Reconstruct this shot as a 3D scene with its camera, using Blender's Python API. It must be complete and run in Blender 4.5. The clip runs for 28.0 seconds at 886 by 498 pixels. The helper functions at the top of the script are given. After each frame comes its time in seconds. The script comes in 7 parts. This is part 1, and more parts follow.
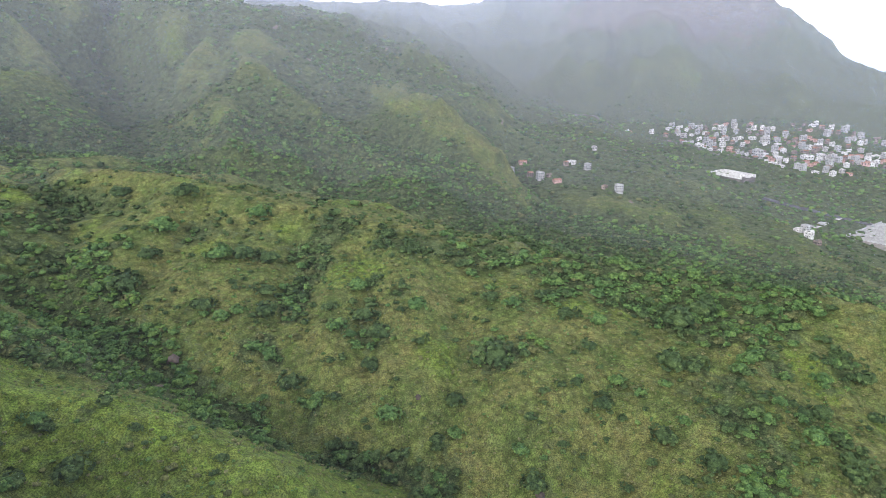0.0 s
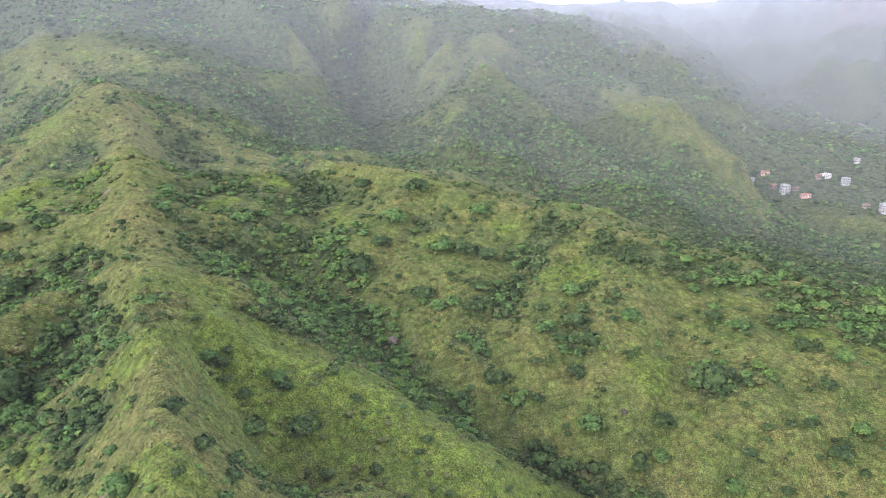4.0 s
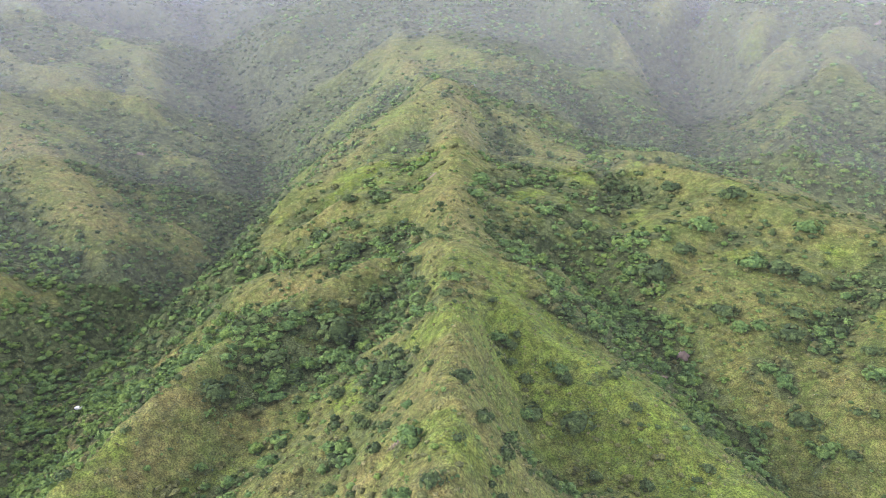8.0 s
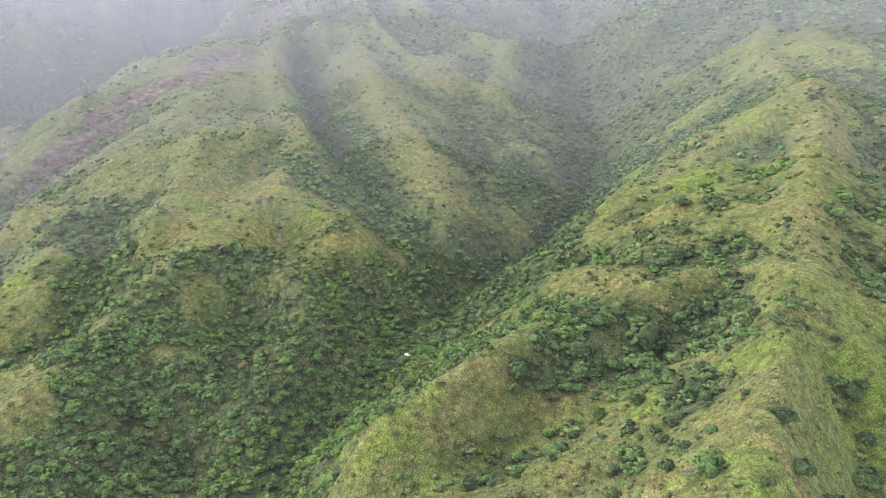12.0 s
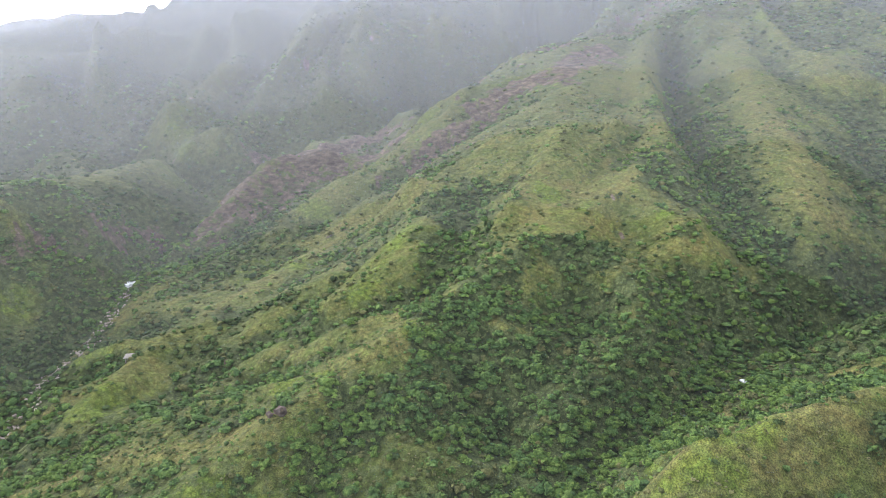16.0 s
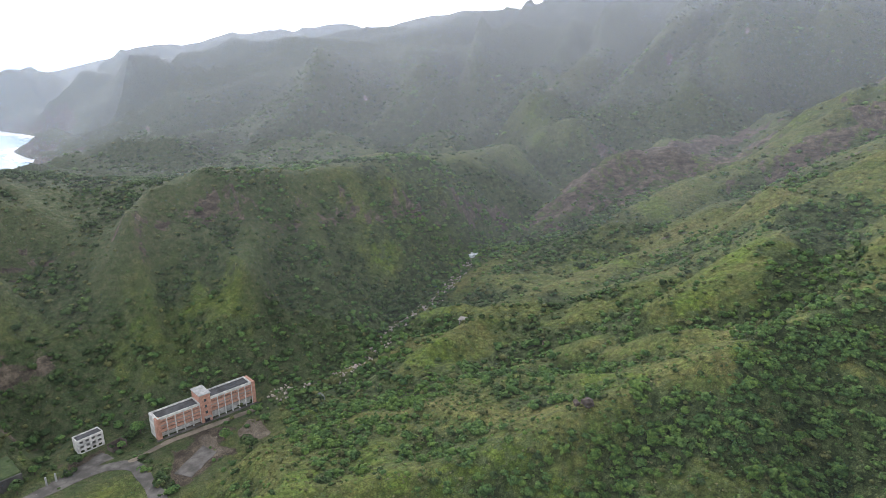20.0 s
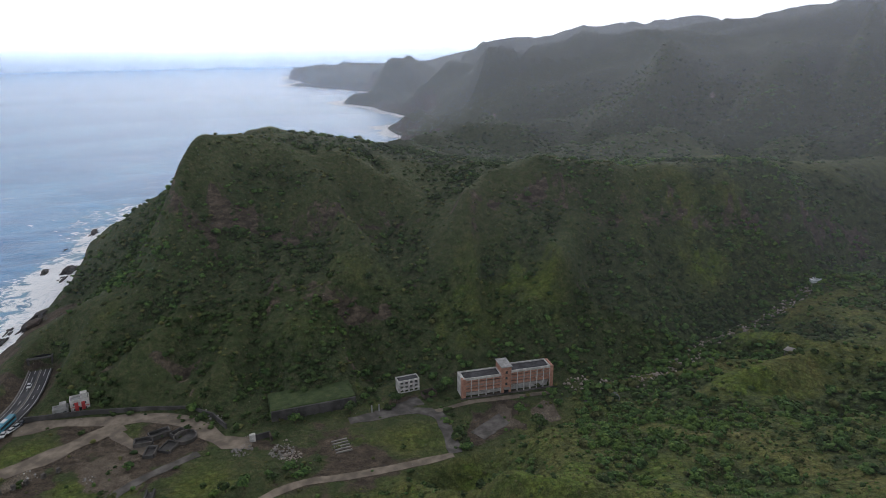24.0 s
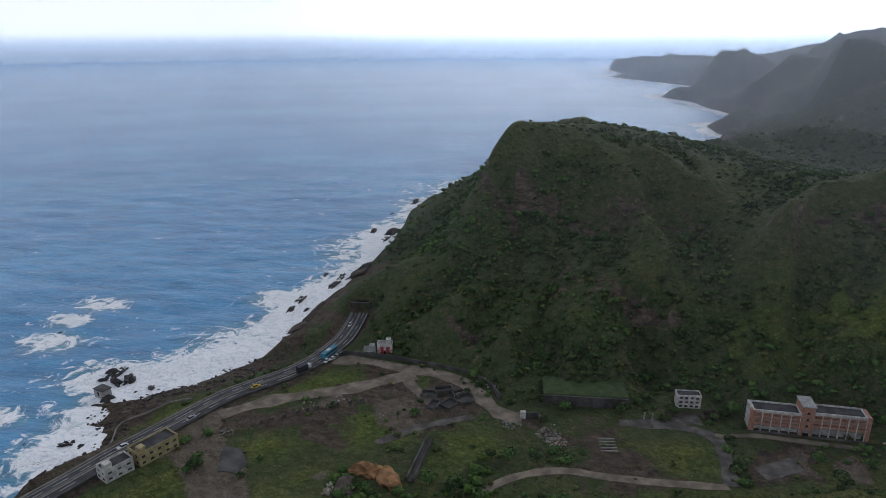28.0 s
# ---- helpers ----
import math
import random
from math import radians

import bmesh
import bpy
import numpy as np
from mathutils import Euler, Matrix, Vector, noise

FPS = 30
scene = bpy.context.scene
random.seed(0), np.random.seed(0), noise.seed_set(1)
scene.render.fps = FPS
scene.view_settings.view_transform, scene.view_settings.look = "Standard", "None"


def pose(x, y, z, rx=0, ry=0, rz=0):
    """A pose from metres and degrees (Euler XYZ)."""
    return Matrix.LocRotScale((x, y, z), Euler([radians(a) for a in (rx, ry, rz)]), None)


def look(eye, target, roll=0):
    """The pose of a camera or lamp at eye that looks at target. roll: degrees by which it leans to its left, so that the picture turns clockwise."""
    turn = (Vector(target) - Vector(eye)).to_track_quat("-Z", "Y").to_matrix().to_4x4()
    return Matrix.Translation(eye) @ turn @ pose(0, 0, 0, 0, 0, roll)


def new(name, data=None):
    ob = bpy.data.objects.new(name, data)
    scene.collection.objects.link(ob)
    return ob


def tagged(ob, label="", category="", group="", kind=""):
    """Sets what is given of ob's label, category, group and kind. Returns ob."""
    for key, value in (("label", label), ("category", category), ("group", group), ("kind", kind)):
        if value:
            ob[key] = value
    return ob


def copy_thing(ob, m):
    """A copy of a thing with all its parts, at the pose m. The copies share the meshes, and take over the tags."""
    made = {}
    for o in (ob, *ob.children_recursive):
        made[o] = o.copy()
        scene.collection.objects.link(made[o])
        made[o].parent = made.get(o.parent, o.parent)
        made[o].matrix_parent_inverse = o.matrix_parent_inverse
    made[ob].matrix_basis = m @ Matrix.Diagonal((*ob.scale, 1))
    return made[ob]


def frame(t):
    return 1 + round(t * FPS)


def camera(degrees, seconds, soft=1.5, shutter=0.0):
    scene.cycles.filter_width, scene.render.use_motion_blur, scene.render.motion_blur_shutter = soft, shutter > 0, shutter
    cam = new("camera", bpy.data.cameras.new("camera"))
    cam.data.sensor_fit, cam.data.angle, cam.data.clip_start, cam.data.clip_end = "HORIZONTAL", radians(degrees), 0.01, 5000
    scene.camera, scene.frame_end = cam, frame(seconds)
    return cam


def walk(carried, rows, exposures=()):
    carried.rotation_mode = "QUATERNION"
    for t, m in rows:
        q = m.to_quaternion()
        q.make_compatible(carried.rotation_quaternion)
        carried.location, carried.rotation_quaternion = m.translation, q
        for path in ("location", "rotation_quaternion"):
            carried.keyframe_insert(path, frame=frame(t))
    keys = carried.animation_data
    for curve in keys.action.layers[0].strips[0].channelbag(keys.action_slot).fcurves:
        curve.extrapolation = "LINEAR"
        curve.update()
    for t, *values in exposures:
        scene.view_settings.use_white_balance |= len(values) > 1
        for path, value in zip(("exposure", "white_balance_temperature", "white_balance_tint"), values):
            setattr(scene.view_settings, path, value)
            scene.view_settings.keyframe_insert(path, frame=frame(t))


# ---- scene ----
cam = camera(67.78, 28.0, soft=0.6)
PATH = [
    (0.0, pose(0, 0, 165, 72.980, -0.552, 0.000)),
    (0.5, pose(0, 0, 165, 72.938, 0.119, 2.141)),
    (1.0, pose(0, 0, 165, 72.930, 0.083, 4.397)),
    (1.5, pose(0, 0, 165, 72.937, 0.003, 6.637)),
    (2.0, pose(0, 0, 165, 72.963, 0.012, 8.919)),
    (2.5, pose(0, 0, 165, 72.993, 0.058, 11.261)),
    (3.0, pose(0, 0, 165, 73.027, 0.065, 13.709)),
    (3.5, pose(0, 0, 165, 73.074, 0.155, 16.324)),
    (5.5, pose(0, 0, 165, 73.117, 0.437, 28.787)),
    (6.0, pose(0, 0, 165, 73.107, 0.511, 32.098)),
    (6.5, pose(0, 0, 165, 73.129, 0.566, 35.393)),
    (7.0, pose(0, 0, 165, 73.156, 0.597, 38.749)),
    (7.5, pose(0, 0, 165, 73.157, 0.674, 42.143)),
    (8.0, pose(0, 0, 165, 73.150, 0.680, 45.559)),
    (8.5, pose(0, 0, 165, 73.146, 0.659, 49.005)),
    (9.0, pose(0, 0, 165, 73.168, 0.648, 52.464)),
    (9.5, pose(0, 0, 165, 73.152, 0.645, 56.008)),
    (10.0, pose(0, 0, 165, 73.119, 0.548, 59.668)),
    (10.5, pose(0, 0, 165, 73.122, 0.532, 63.269)),
    (11.0, pose(0, 0, 165, 73.110, 0.464, 66.889)),
    (11.5, pose(0, 0, 165, 73.027, 0.281, 70.559)),
    (12.0, pose(0, 0, 165, 72.968, 0.336, 74.209)),
    (12.5, pose(0, 0, 165, 73.017, 0.474, 77.889)),
    (14.5, pose(0, 0, 165, 72.917, 0.672, 92.977)),
    (15.0, pose(0, 0, 165, 72.913, 0.793, 96.776)),
    (15.5, pose(0, 0, 165, 72.895, 0.740, 100.573)),
    (16.0, pose(0, 0, 165, 72.899, 0.725, 104.362)),
    (16.5, pose(0, 0, 165, 72.863, 0.773, 108.047)),
    (17.0, pose(0, 0, 165, 72.853, 0.746, 111.733)),
    (17.5, pose(0, 0, 165, 72.848, 0.685, 115.455)),
    (18.0, pose(0, 0, 165, 72.833, 0.702, 119.175)),
    (18.5, pose(0, 0, 165, 72.805, 0.697, 122.878)),
    (19.0, pose(0, 0, 165, 72.774, 0.683, 126.568)),
    (19.5, pose(0, 0, 165, 72.742, 0.668, 130.226)),
    (20.0, pose(0, 0, 165, 72.723, 0.610, 133.908)),
    (20.5, pose(0, 0, 165, 72.681, 0.583, 137.646)),
    (21.0, pose(0, 0, 165, 72.657, 0.629, 141.208)),
    (21.5, pose(0, 0, 165, 72.596, 0.555, 144.734)),
    (23.5, pose(0, 0, 165, 72.460, 0.473, 158.813)),
    (24.0, pose(0, 0, 165, 72.426, 0.446, 162.245)),
    (24.5, pose(0, 0, 165, 72.366, 0.440, 165.588)),
    (25.0, pose(0, 0, 165, 72.314, 0.380, 168.976)),
    (25.5, pose(0, 0, 165, 72.197, 0.433, 172.301)),
    (26.0, pose(0, 0, 165, 72.124, 0.444, 175.427)),
    (26.5, pose(0, 0, 165, 72.057, 0.415, 178.754)),
    (27.0, pose(0, 0, 165, 71.986, 0.376, 182.010)),
    (27.5, pose(0, 0, 165, 71.907, 0.304, 185.373)),
    (28.0, pose(0, 0, 165, 71.850, 0.243, 188.696)),
]
# stops of exposure: the flying camera stops down as it turns to the bright sea
EXPOSURES = [(0.0, 0.45, 6000, 17), (3.0, 0.75, 6050, 20), (8.0, 1.04, 6250, 25), (12.0, 1.1, 6350, 23), (17.0, 0.78, 6250, 16), (20.5, 0.18, 6200, 14), (21.5, -0.08, 6200, 14), (23.5, -0.85, 6200, 16), (25.0, -1.25, 6100, 15), (28.0, -1.4, 5850, 15)]
walk(cam, PATH, EXPOSURES)
scene.cycles.transparent_max_bounces = 16

# ---------------------------------------------------------------- sky and sun
world = bpy.data.worlds.new("sky")
scene.world = world
world.use_nodes = True
wn = world.node_tree
wn.nodes.clear()
sky = wn.nodes.new("ShaderNodeTexSky")
sky.sky_type, sky.sun_disc = "NISHITA", False
sky.sun_elevation, sky.sun_rotation = radians(28), radians(-150)
sky.dust_density = 4.0
bg_sky = wn.nodes.new("ShaderNodeBackground")
bg_sky.inputs[1].default_value = 0.10
bg_cloud = wn.nodes.new("ShaderNodeBackground")
cloud_noise = wn.nodes.new("ShaderNodeTexNoise")
cloud_noise.inputs["Scale"].default_value, cloud_noise.inputs["Detail"].default_value = 2.2, 6.0
cloud_ramp = wn.nodes.new("ShaderNodeValToRGB")
cloud_ramp.color_ramp.elements[0].position, cloud_ramp.color_ramp.elements[0].color = 0.3, (0.74, 0.80, 0.86, 1)
cloud_ramp.color_ramp.elements[1].position, cloud_ramp.color_ramp.elements[1].color = 0.7, (0.95, 0.97, 0.98, 1)
wn.links.new(cloud_noise.outputs["Fac"], cloud_ramp.inputs["Fac"])
wn.links.new(cloud_ramp.outputs["Color"], bg_cloud.inputs[0])
bg_cloud.inputs[1].default_value = 1.35
wn.links.new(sky.outputs[0], bg_sky.inputs[0])
sky_mix = wn.nodes.new("ShaderNodeMixShader")
sky_mix.inputs[0].default_value = 0.8
wn.links.new(bg_sky.outputs[0], sky_mix.inputs[1])
wn.links.new(bg_cloud.outputs[0], sky_mix.inputs[2])
world_out = wn.nodes.new("ShaderNodeOutputWorld")
wn.links.new(sky_mix.outputs[0], world_out.inputs[0])

sun_data = bpy.data.lights.new("sun", "SUN")
sun_data.energy, sun_data.angle, sun_data.color = 1.9, radians(16), (1.0, 0.95, 0.86)
sun = new("sun", sun_data)
sun.matrix_world = look((-500 * math.sin(radians(150)), 500 * math.cos(radians(150)), 165 + 500 * math.tan(radians(28))), (0, 0, 165))


# ---------------------------------------------------------------- materials
class Mat:
    """A small writer for node materials."""

    def __init__(self, name, rough=0.8, metal=0.0, spec=0.3):
        self.m = bpy.data.materials.new(name)
        self.m.use_nodes = True
        self.t = self.m.node_tree
        self.b = self.t.nodes["Principled BSDF"]
        self.b.inputs["Roughness"].default_value = rough
        self.b.inputs["Metallic"].default_value = metal
        self.b.inputs["Specular IOR Level"].default_value = spec
        self.co = None

    def node(self, kind, **inputs):
        n = self.t.nodes.new(kind)
        for k, v in inputs.items():
            self.put(n.inputs[k.replace("_", " ")], v)
        return n

    def put(self, socket, v):
        if isinstance(v, bpy.types.NodeSocket):
            self.t.links.new(v, socket)
        else:
            socket.default_value = v

    def coords(self):
        if self.co is None:
            self.co = self.t.nodes.new("ShaderNodeNewGeometry").outputs["Position"]
        return self.co

    def noise(self, scale, detail=4.0, rough=0.55, stretch=None, warp=0.0):
        v = self.coords()
        if stretch:
            mp = self.node("ShaderNodeMapping")
            self.put(mp.inputs["Vector"], v)
            mp.inputs["Scale"].default_value = stretch
            v = mp.outputs[0]
        n = self.node("ShaderNodeTexNoise", Vector=v, Scale=scale, Detail=detail, Roughness=rough, Distortion=warp)
        return n.outputs["Fac"]

    def voronoi(self, scale, out="Distance", feature="F1"):
        n = self.t.nodes.new("ShaderNodeTexVoronoi")
        n.feature = feature
        self.put(n.inputs["Vector"], self.coords())
        n.inputs["Scale"].default_value = scale
        return n.outputs[out]

    def ramp(self, fac, stops):
        n = self.t.nodes.new("ShaderNodeValToRGB")
        e = n.color_ramp.elements
        while len(e) < len(stops):
            e.new(0.5)
        for k, (p, c) in enumerate(stops):
            e[k].position = p
            e[k].color = (*c, 1) if len(c) == 3 else c
        self.put(n.inputs[0], fac)
        return n.outputs[0]

    def map(self, fac, a, b, c=0.0, d=1.0):
        n = self.t.nodes.new("ShaderNodeMapRange")
        n.interpolation_type = "SMOOTHSTEP"
        for k, v in enumerate((fac, a, b, c, d)):
            self.put(n.inputs[k], v)
        return n.outputs[0]

    def math(self, op, a, b=0.0):
        n = self.t.nodes.new("ShaderNodeMath")
        n.operation = op
        self.put(n.inputs[0], a)
        self.put(n.inputs[1], b)
        return n.outputs[0]

    def mix(self, fac, a, b, how="MIX"):
        n = self.t.nodes.new("ShaderNodeMix")
        n.data_type, n.blend_type = "RGBA", how
        self.put(n.inputs[0], fac)
        for k, v in ((6, a), (7, b)):
            self.put(n.inputs[k], (*v, 1) if isinstance(v, tuple) and len(v) == 3 else v)
        return n.outputs[2]

    def attr(self, name):
        n = self.t.nodes.new("ShaderNodeAttribute")
        n.attribute_name = name
        return n.outputs["Fac"]

    def island(self):
        return self.t.nodes.new("ShaderNodeNewGeometry").outputs["Random Per Island"]

    def chance(self):
        return self.t.nodes.new("ShaderNodeObjectInfo").outputs["Random"]

    def colour(self, v):
        self.put(self.b.inputs["Base Color"], (*v, 1) if isinstance(v, tuple) and len(v) == 3 else v)
        return self

    def bump(self, height, strength=0.5, distance=0.3):
        n = self.t.nodes.new("ShaderNodeBump")
        n.inputs["Strength"].default_value, n.inputs["Distance"].default_value = strength, distance
        self.put(n.inputs["Height"], height)
        self.t.links.new(n.outputs[0], self.b.inputs["Normal"])
        return self


def plain(name, rgb, rough=0.8, metal=0.0, vary=0.25, scale=0.6, bump=0.15):
    """A weathered surface: a base colour with stains and grain at two sizes."""
    w = Mat(name, rough, metal)
    big = w.noise(scale, 5.0)
    fine = w.noise(scale * 9, 3.0)
    lo = tuple(c * (1 - vary) for c in rgb)
    hi = tuple(min(1.0, c * (1 + vary * 0.6)) for c in rgb)
    c = w.mix(w.map(big, 0.35, 0.7), lo, hi)
    c = w.mix(w.map(fine, 0.45, 0.8, 0.0, 0.35), c, tuple(x * 0.55 for x in rgb))
    w.colour(c)
    w.bump(fine, bump, 0.05)
    return w.m


# the hills: grass, dry grass, shrub cover, rock and bare soil
w = Mat("hill_cover", 0.9, spec=0.15)
n_mid, n_fine = w.noise(0.07, 6.0, 0.65), w.noise(0.9, 5.0, 0.7)
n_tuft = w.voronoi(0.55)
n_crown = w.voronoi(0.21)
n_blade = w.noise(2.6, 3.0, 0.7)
grass = w.ramp(w.math("ADD", n_mid, w.math("MULTIPLY", w.attr("dry"), 0.14)), [(0.30, (0.080, 0.112, 0.032)), (0.45, (0.118, 0.146, 0.042)), (0.55, (0.150, 0.164, 0.052)), (0.78, (0.198, 0.178, 0.070))])
lush = w.ramp(n_fine, [(0.3, (0.108, 0.158, 0.026)), (0.7, (0.165, 0.225, 0.040))])
grass = w.mix(w.map(w.math("ADD", w.attr("lush"), w.math("MULTIPLY", w.math("SUBTRACT", n_mid, 0.5), 1.2)), 0.25, 0.75, 0.0, 0.85), grass, lush)
shrub = w.ramp(n_fine, [(0.3, (0.048, 0.068, 0.027)), (0.55, (0.088, 0.114, 0.043)), (0.75, (0.134, 0.152, 0.058))])
n_patch = w.noise(0.30, 7.0, 0.7, warp=0.6)
grass = w.mix(0.9, grass, w.ramp(n_patch, [(0.32, (0.66, 0.68, 0.66)), (0.44, (1.04, 0.94, 0.86)), (0.52, (1.0, 1.02, 0.95)), (0.62, (1.02, 1.14, 0.85)), (0.72, (1.22, 1.18, 1.10))]), "MULTIPLY")
cover = w.mix(w.map(w.math("ADD", w.attr("wood"), w.math("MULTIPLY", w.math("SUBTRACT", n_mid, 0.5), 1.6)), 0.35, 0.75), grass, shrub)
# gaps between tufts and between crowns darkened, their shade put into the colour
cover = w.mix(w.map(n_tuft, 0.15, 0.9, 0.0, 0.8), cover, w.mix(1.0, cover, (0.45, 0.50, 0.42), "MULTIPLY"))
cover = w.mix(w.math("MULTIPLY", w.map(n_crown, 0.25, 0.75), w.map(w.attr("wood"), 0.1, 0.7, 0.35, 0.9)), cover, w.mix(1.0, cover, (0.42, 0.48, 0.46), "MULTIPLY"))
n_dots = w.noise(0.28, 6.0, 0.65)
cover = w.mix(w.math("MULTIPLY", w.map(n_dots, 0.50, 0.60), w.map(w.attr("wood"), 0.05, 0.5, 0.35, 0.85)), cover, shrub)
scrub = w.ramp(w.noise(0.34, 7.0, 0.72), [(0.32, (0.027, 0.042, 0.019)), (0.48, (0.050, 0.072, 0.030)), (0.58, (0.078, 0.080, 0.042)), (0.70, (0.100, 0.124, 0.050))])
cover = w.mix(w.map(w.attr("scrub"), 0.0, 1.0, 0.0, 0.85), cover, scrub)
rock = w.ramp(w.noise(0.16, 8.0, 0.7, (1, 1, 2.2)), [(0.3, (0.028, 0.025, 0.020)), (0.5, (0.082, 0.067, 0.051)), (0.7, (0.175, 0.142, 0.108))])
cover = w.mix(w.map(w.math("ADD", w.attr("rock"), w.math("MULTIPLY", w.math("SUBTRACT", w.noise(0.13, 8.0, 0.72, (1, 1, 0.35)), 0.5), 2.2)), 0.46, 0.62), cover, rock)
soil = w.ramp(w.noise(0.22, 7.0, 0.7), [(0.3, (0.036, 0.029, 0.022)), (0.5, (0.078, 0.062, 0.046)), (0.7, (0.135, 0.108, 0.080))])
cover = w.mix(w.map(w.math("ADD", w.attr("bare"), w.math("MULTIPLY", w.math("SUBTRACT", n_mid, 0.5), 1.5)), 0.42, 0.62), cover, soil)
dust = w.ramp(w.noise(0.25, 7.0, 0.7), [(0.3, (0.090, 0.073, 0.056)), (0.5, (0.140, 0.115, 0.088)), (0.7, (0.190, 0.160, 0.124))])
cover = w.mix(w.map(w.math("ADD", w.attr("dust"), w.math("MULTIPLY", w.math("SUBTRACT", n_patch, 0.5), 0.9)), 0.40, 0.60), cover, dust)
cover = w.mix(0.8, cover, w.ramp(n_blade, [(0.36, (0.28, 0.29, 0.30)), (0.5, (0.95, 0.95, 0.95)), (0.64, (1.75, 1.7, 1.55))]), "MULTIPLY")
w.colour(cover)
w.bump(w.math("ADD", w.math("ADD", w.math("MULTIPLY", n_fine, 0.6), w.math("MULTIPLY", w.math("ADD", n_tuft, w.math("MULTIPLY", n_crown, -2.2)), 0.5)), w.math("MULTIPLY", n_blade, 0.3)), 1.0, 1.2)
HILL = w.m

# the sea: deep water with a light chop, foam where the plan puts surf
w = Mat("sea_water", 0.30, spec=0.42)
swell = w.noise(0.075, 7.0, 0.68, (0.6, 1.5, 1), 0.4)
chop = w.noise(0.5, 4.0, 0.6, (0.7, 1.3, 1))
water = w.ramp(w.noise(0.006, 4.0), [(0.35, (0.036, 0.210, 0.435)), (0.65, (0.070, 0.300, 0.540))])
foam_edge = w.math("ADD", w.attr("foam"), w.math("MULTIPLY", w.math("SUBTRACT", w.noise(0.09, 9.0, 0.72, warp=1.2), 0.5), 3.0))
water = w.mix(w.map(w.attr("foam"), 0.05, 0.6, 0.0, 0.55), water, (0.10, 0.24, 0.27))
foam = w.map(foam_edge, 0.32, 0.60)
water = w.mix(0.75, water, w.ramp(w.noise(0.055, 8.0, 0.7, (0.5, 1.6, 1), 0.3), [(0.36, (0.62, 0.66, 0.70)), (0.5, (0.98, 0.98, 0.98)), (0.64, (1.30, 1.26, 1.2))]), "MULTIPLY")
foam = w.math("MULTIPLY", foam, w.map(w.noise(0.22, 9.0, 0.75, warp=1.5), 0.30, 0.54, 0.5, 1.0))
caps = w.math("MULTIPLY", w.map(w.noise(0.16, 8.0, 0.7, (0.6, 1.5, 1)), 0.70, 0.76), 0.5)
foam = w.math("MAXIMUM", foam, caps)
w.colour(w.mix(foam, water, (0.95, 0.96, 0.96)))
w.put(w.b.inputs["Roughness"], w.map(foam, 0.0, 1.0, 0.32, 0.9))
w.bump(w.math("ADD", swell, w.math("MULTIPLY", chop, 0.4)), 1.0, 1.7)
SEA = w.m


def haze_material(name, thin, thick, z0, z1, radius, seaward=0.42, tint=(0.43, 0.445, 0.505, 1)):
    """Haze put into a tinted see-through sheet that scatters light from both sides, thicker with height and in patches.
    """
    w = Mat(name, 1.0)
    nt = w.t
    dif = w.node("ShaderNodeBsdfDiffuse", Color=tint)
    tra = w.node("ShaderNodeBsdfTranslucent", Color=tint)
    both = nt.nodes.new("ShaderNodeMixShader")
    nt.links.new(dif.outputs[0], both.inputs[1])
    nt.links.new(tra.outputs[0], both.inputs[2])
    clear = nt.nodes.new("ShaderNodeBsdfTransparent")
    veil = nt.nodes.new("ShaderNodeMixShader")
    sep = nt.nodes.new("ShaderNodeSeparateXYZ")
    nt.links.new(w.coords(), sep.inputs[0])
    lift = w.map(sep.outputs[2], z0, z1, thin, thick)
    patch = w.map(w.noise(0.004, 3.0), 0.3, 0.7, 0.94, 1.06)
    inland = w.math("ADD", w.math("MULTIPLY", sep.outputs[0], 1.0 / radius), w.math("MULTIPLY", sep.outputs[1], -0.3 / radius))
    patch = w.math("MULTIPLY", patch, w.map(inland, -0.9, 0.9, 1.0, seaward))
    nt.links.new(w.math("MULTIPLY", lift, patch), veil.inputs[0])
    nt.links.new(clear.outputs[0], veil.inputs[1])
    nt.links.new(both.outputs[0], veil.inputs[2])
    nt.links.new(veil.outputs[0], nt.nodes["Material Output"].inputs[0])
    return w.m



def leaf_material(name, dark, mid, light):
    """Foliage that differs from bush to bush and from clump to clump."""
    w = Mat(name, 0.8, spec=0.08)
    tone = w.math("ADD", w.math("MULTIPLY", w.island(), 0.55), w.math("MULTIPLY", w.noise(0.11, 3.0), 0.75))
    c = w.ramp(tone, [(0.30, dark), (0.62, mid), (0.92, light)])
    leaf = w.noise(2.3, 4.0, 0.7)
    # mottling with dark gaps between leaves, shade put into the colour
    c = w.mix(0.85, c, w.ramp(leaf, [(0.34, (0.30, 0.32, 0.32)), (0.5, (0.95, 0.95, 0.95)), (0.66, (1.55, 1.5, 1.35))]), "MULTIPLY")
    w.colour(c)
    w.bump(leaf, 1.0, 0.5)
    return w.m


LEAF_DARK = leaf_material("dark_leaves", (0.029, 0.051, 0.022), (0.053, 0.088, 0.032), (0.088, 0.132, 0.043))
LEAF_MID = leaf_material("green_leaves", (0.046, 0.094, 0.033), (0.078, 0.143, 0.043), (0.122, 0.198, 0.053))
LEAF_LIGHT = leaf_material("bright_leaves", (0.050, 0.100, 0.027), (0.084, 0.148, 0.034), (0.127, 0.198, 0.044))
LEAF_DRY = leaf_material("dry_grass", (0.085, 0.098, 0.042), (0.134, 0.142, 0.060), (0.185, 0.180, 0.082))
LEAF_OLIVE = leaf_material("olive_leaves", (0.062, 0.076, 0.030), (0.098, 0.112, 0.042), (0.140, 0.148, 0.056))
BARK = plain("bark", (0.09, 0.065, 0.045), 0.9)

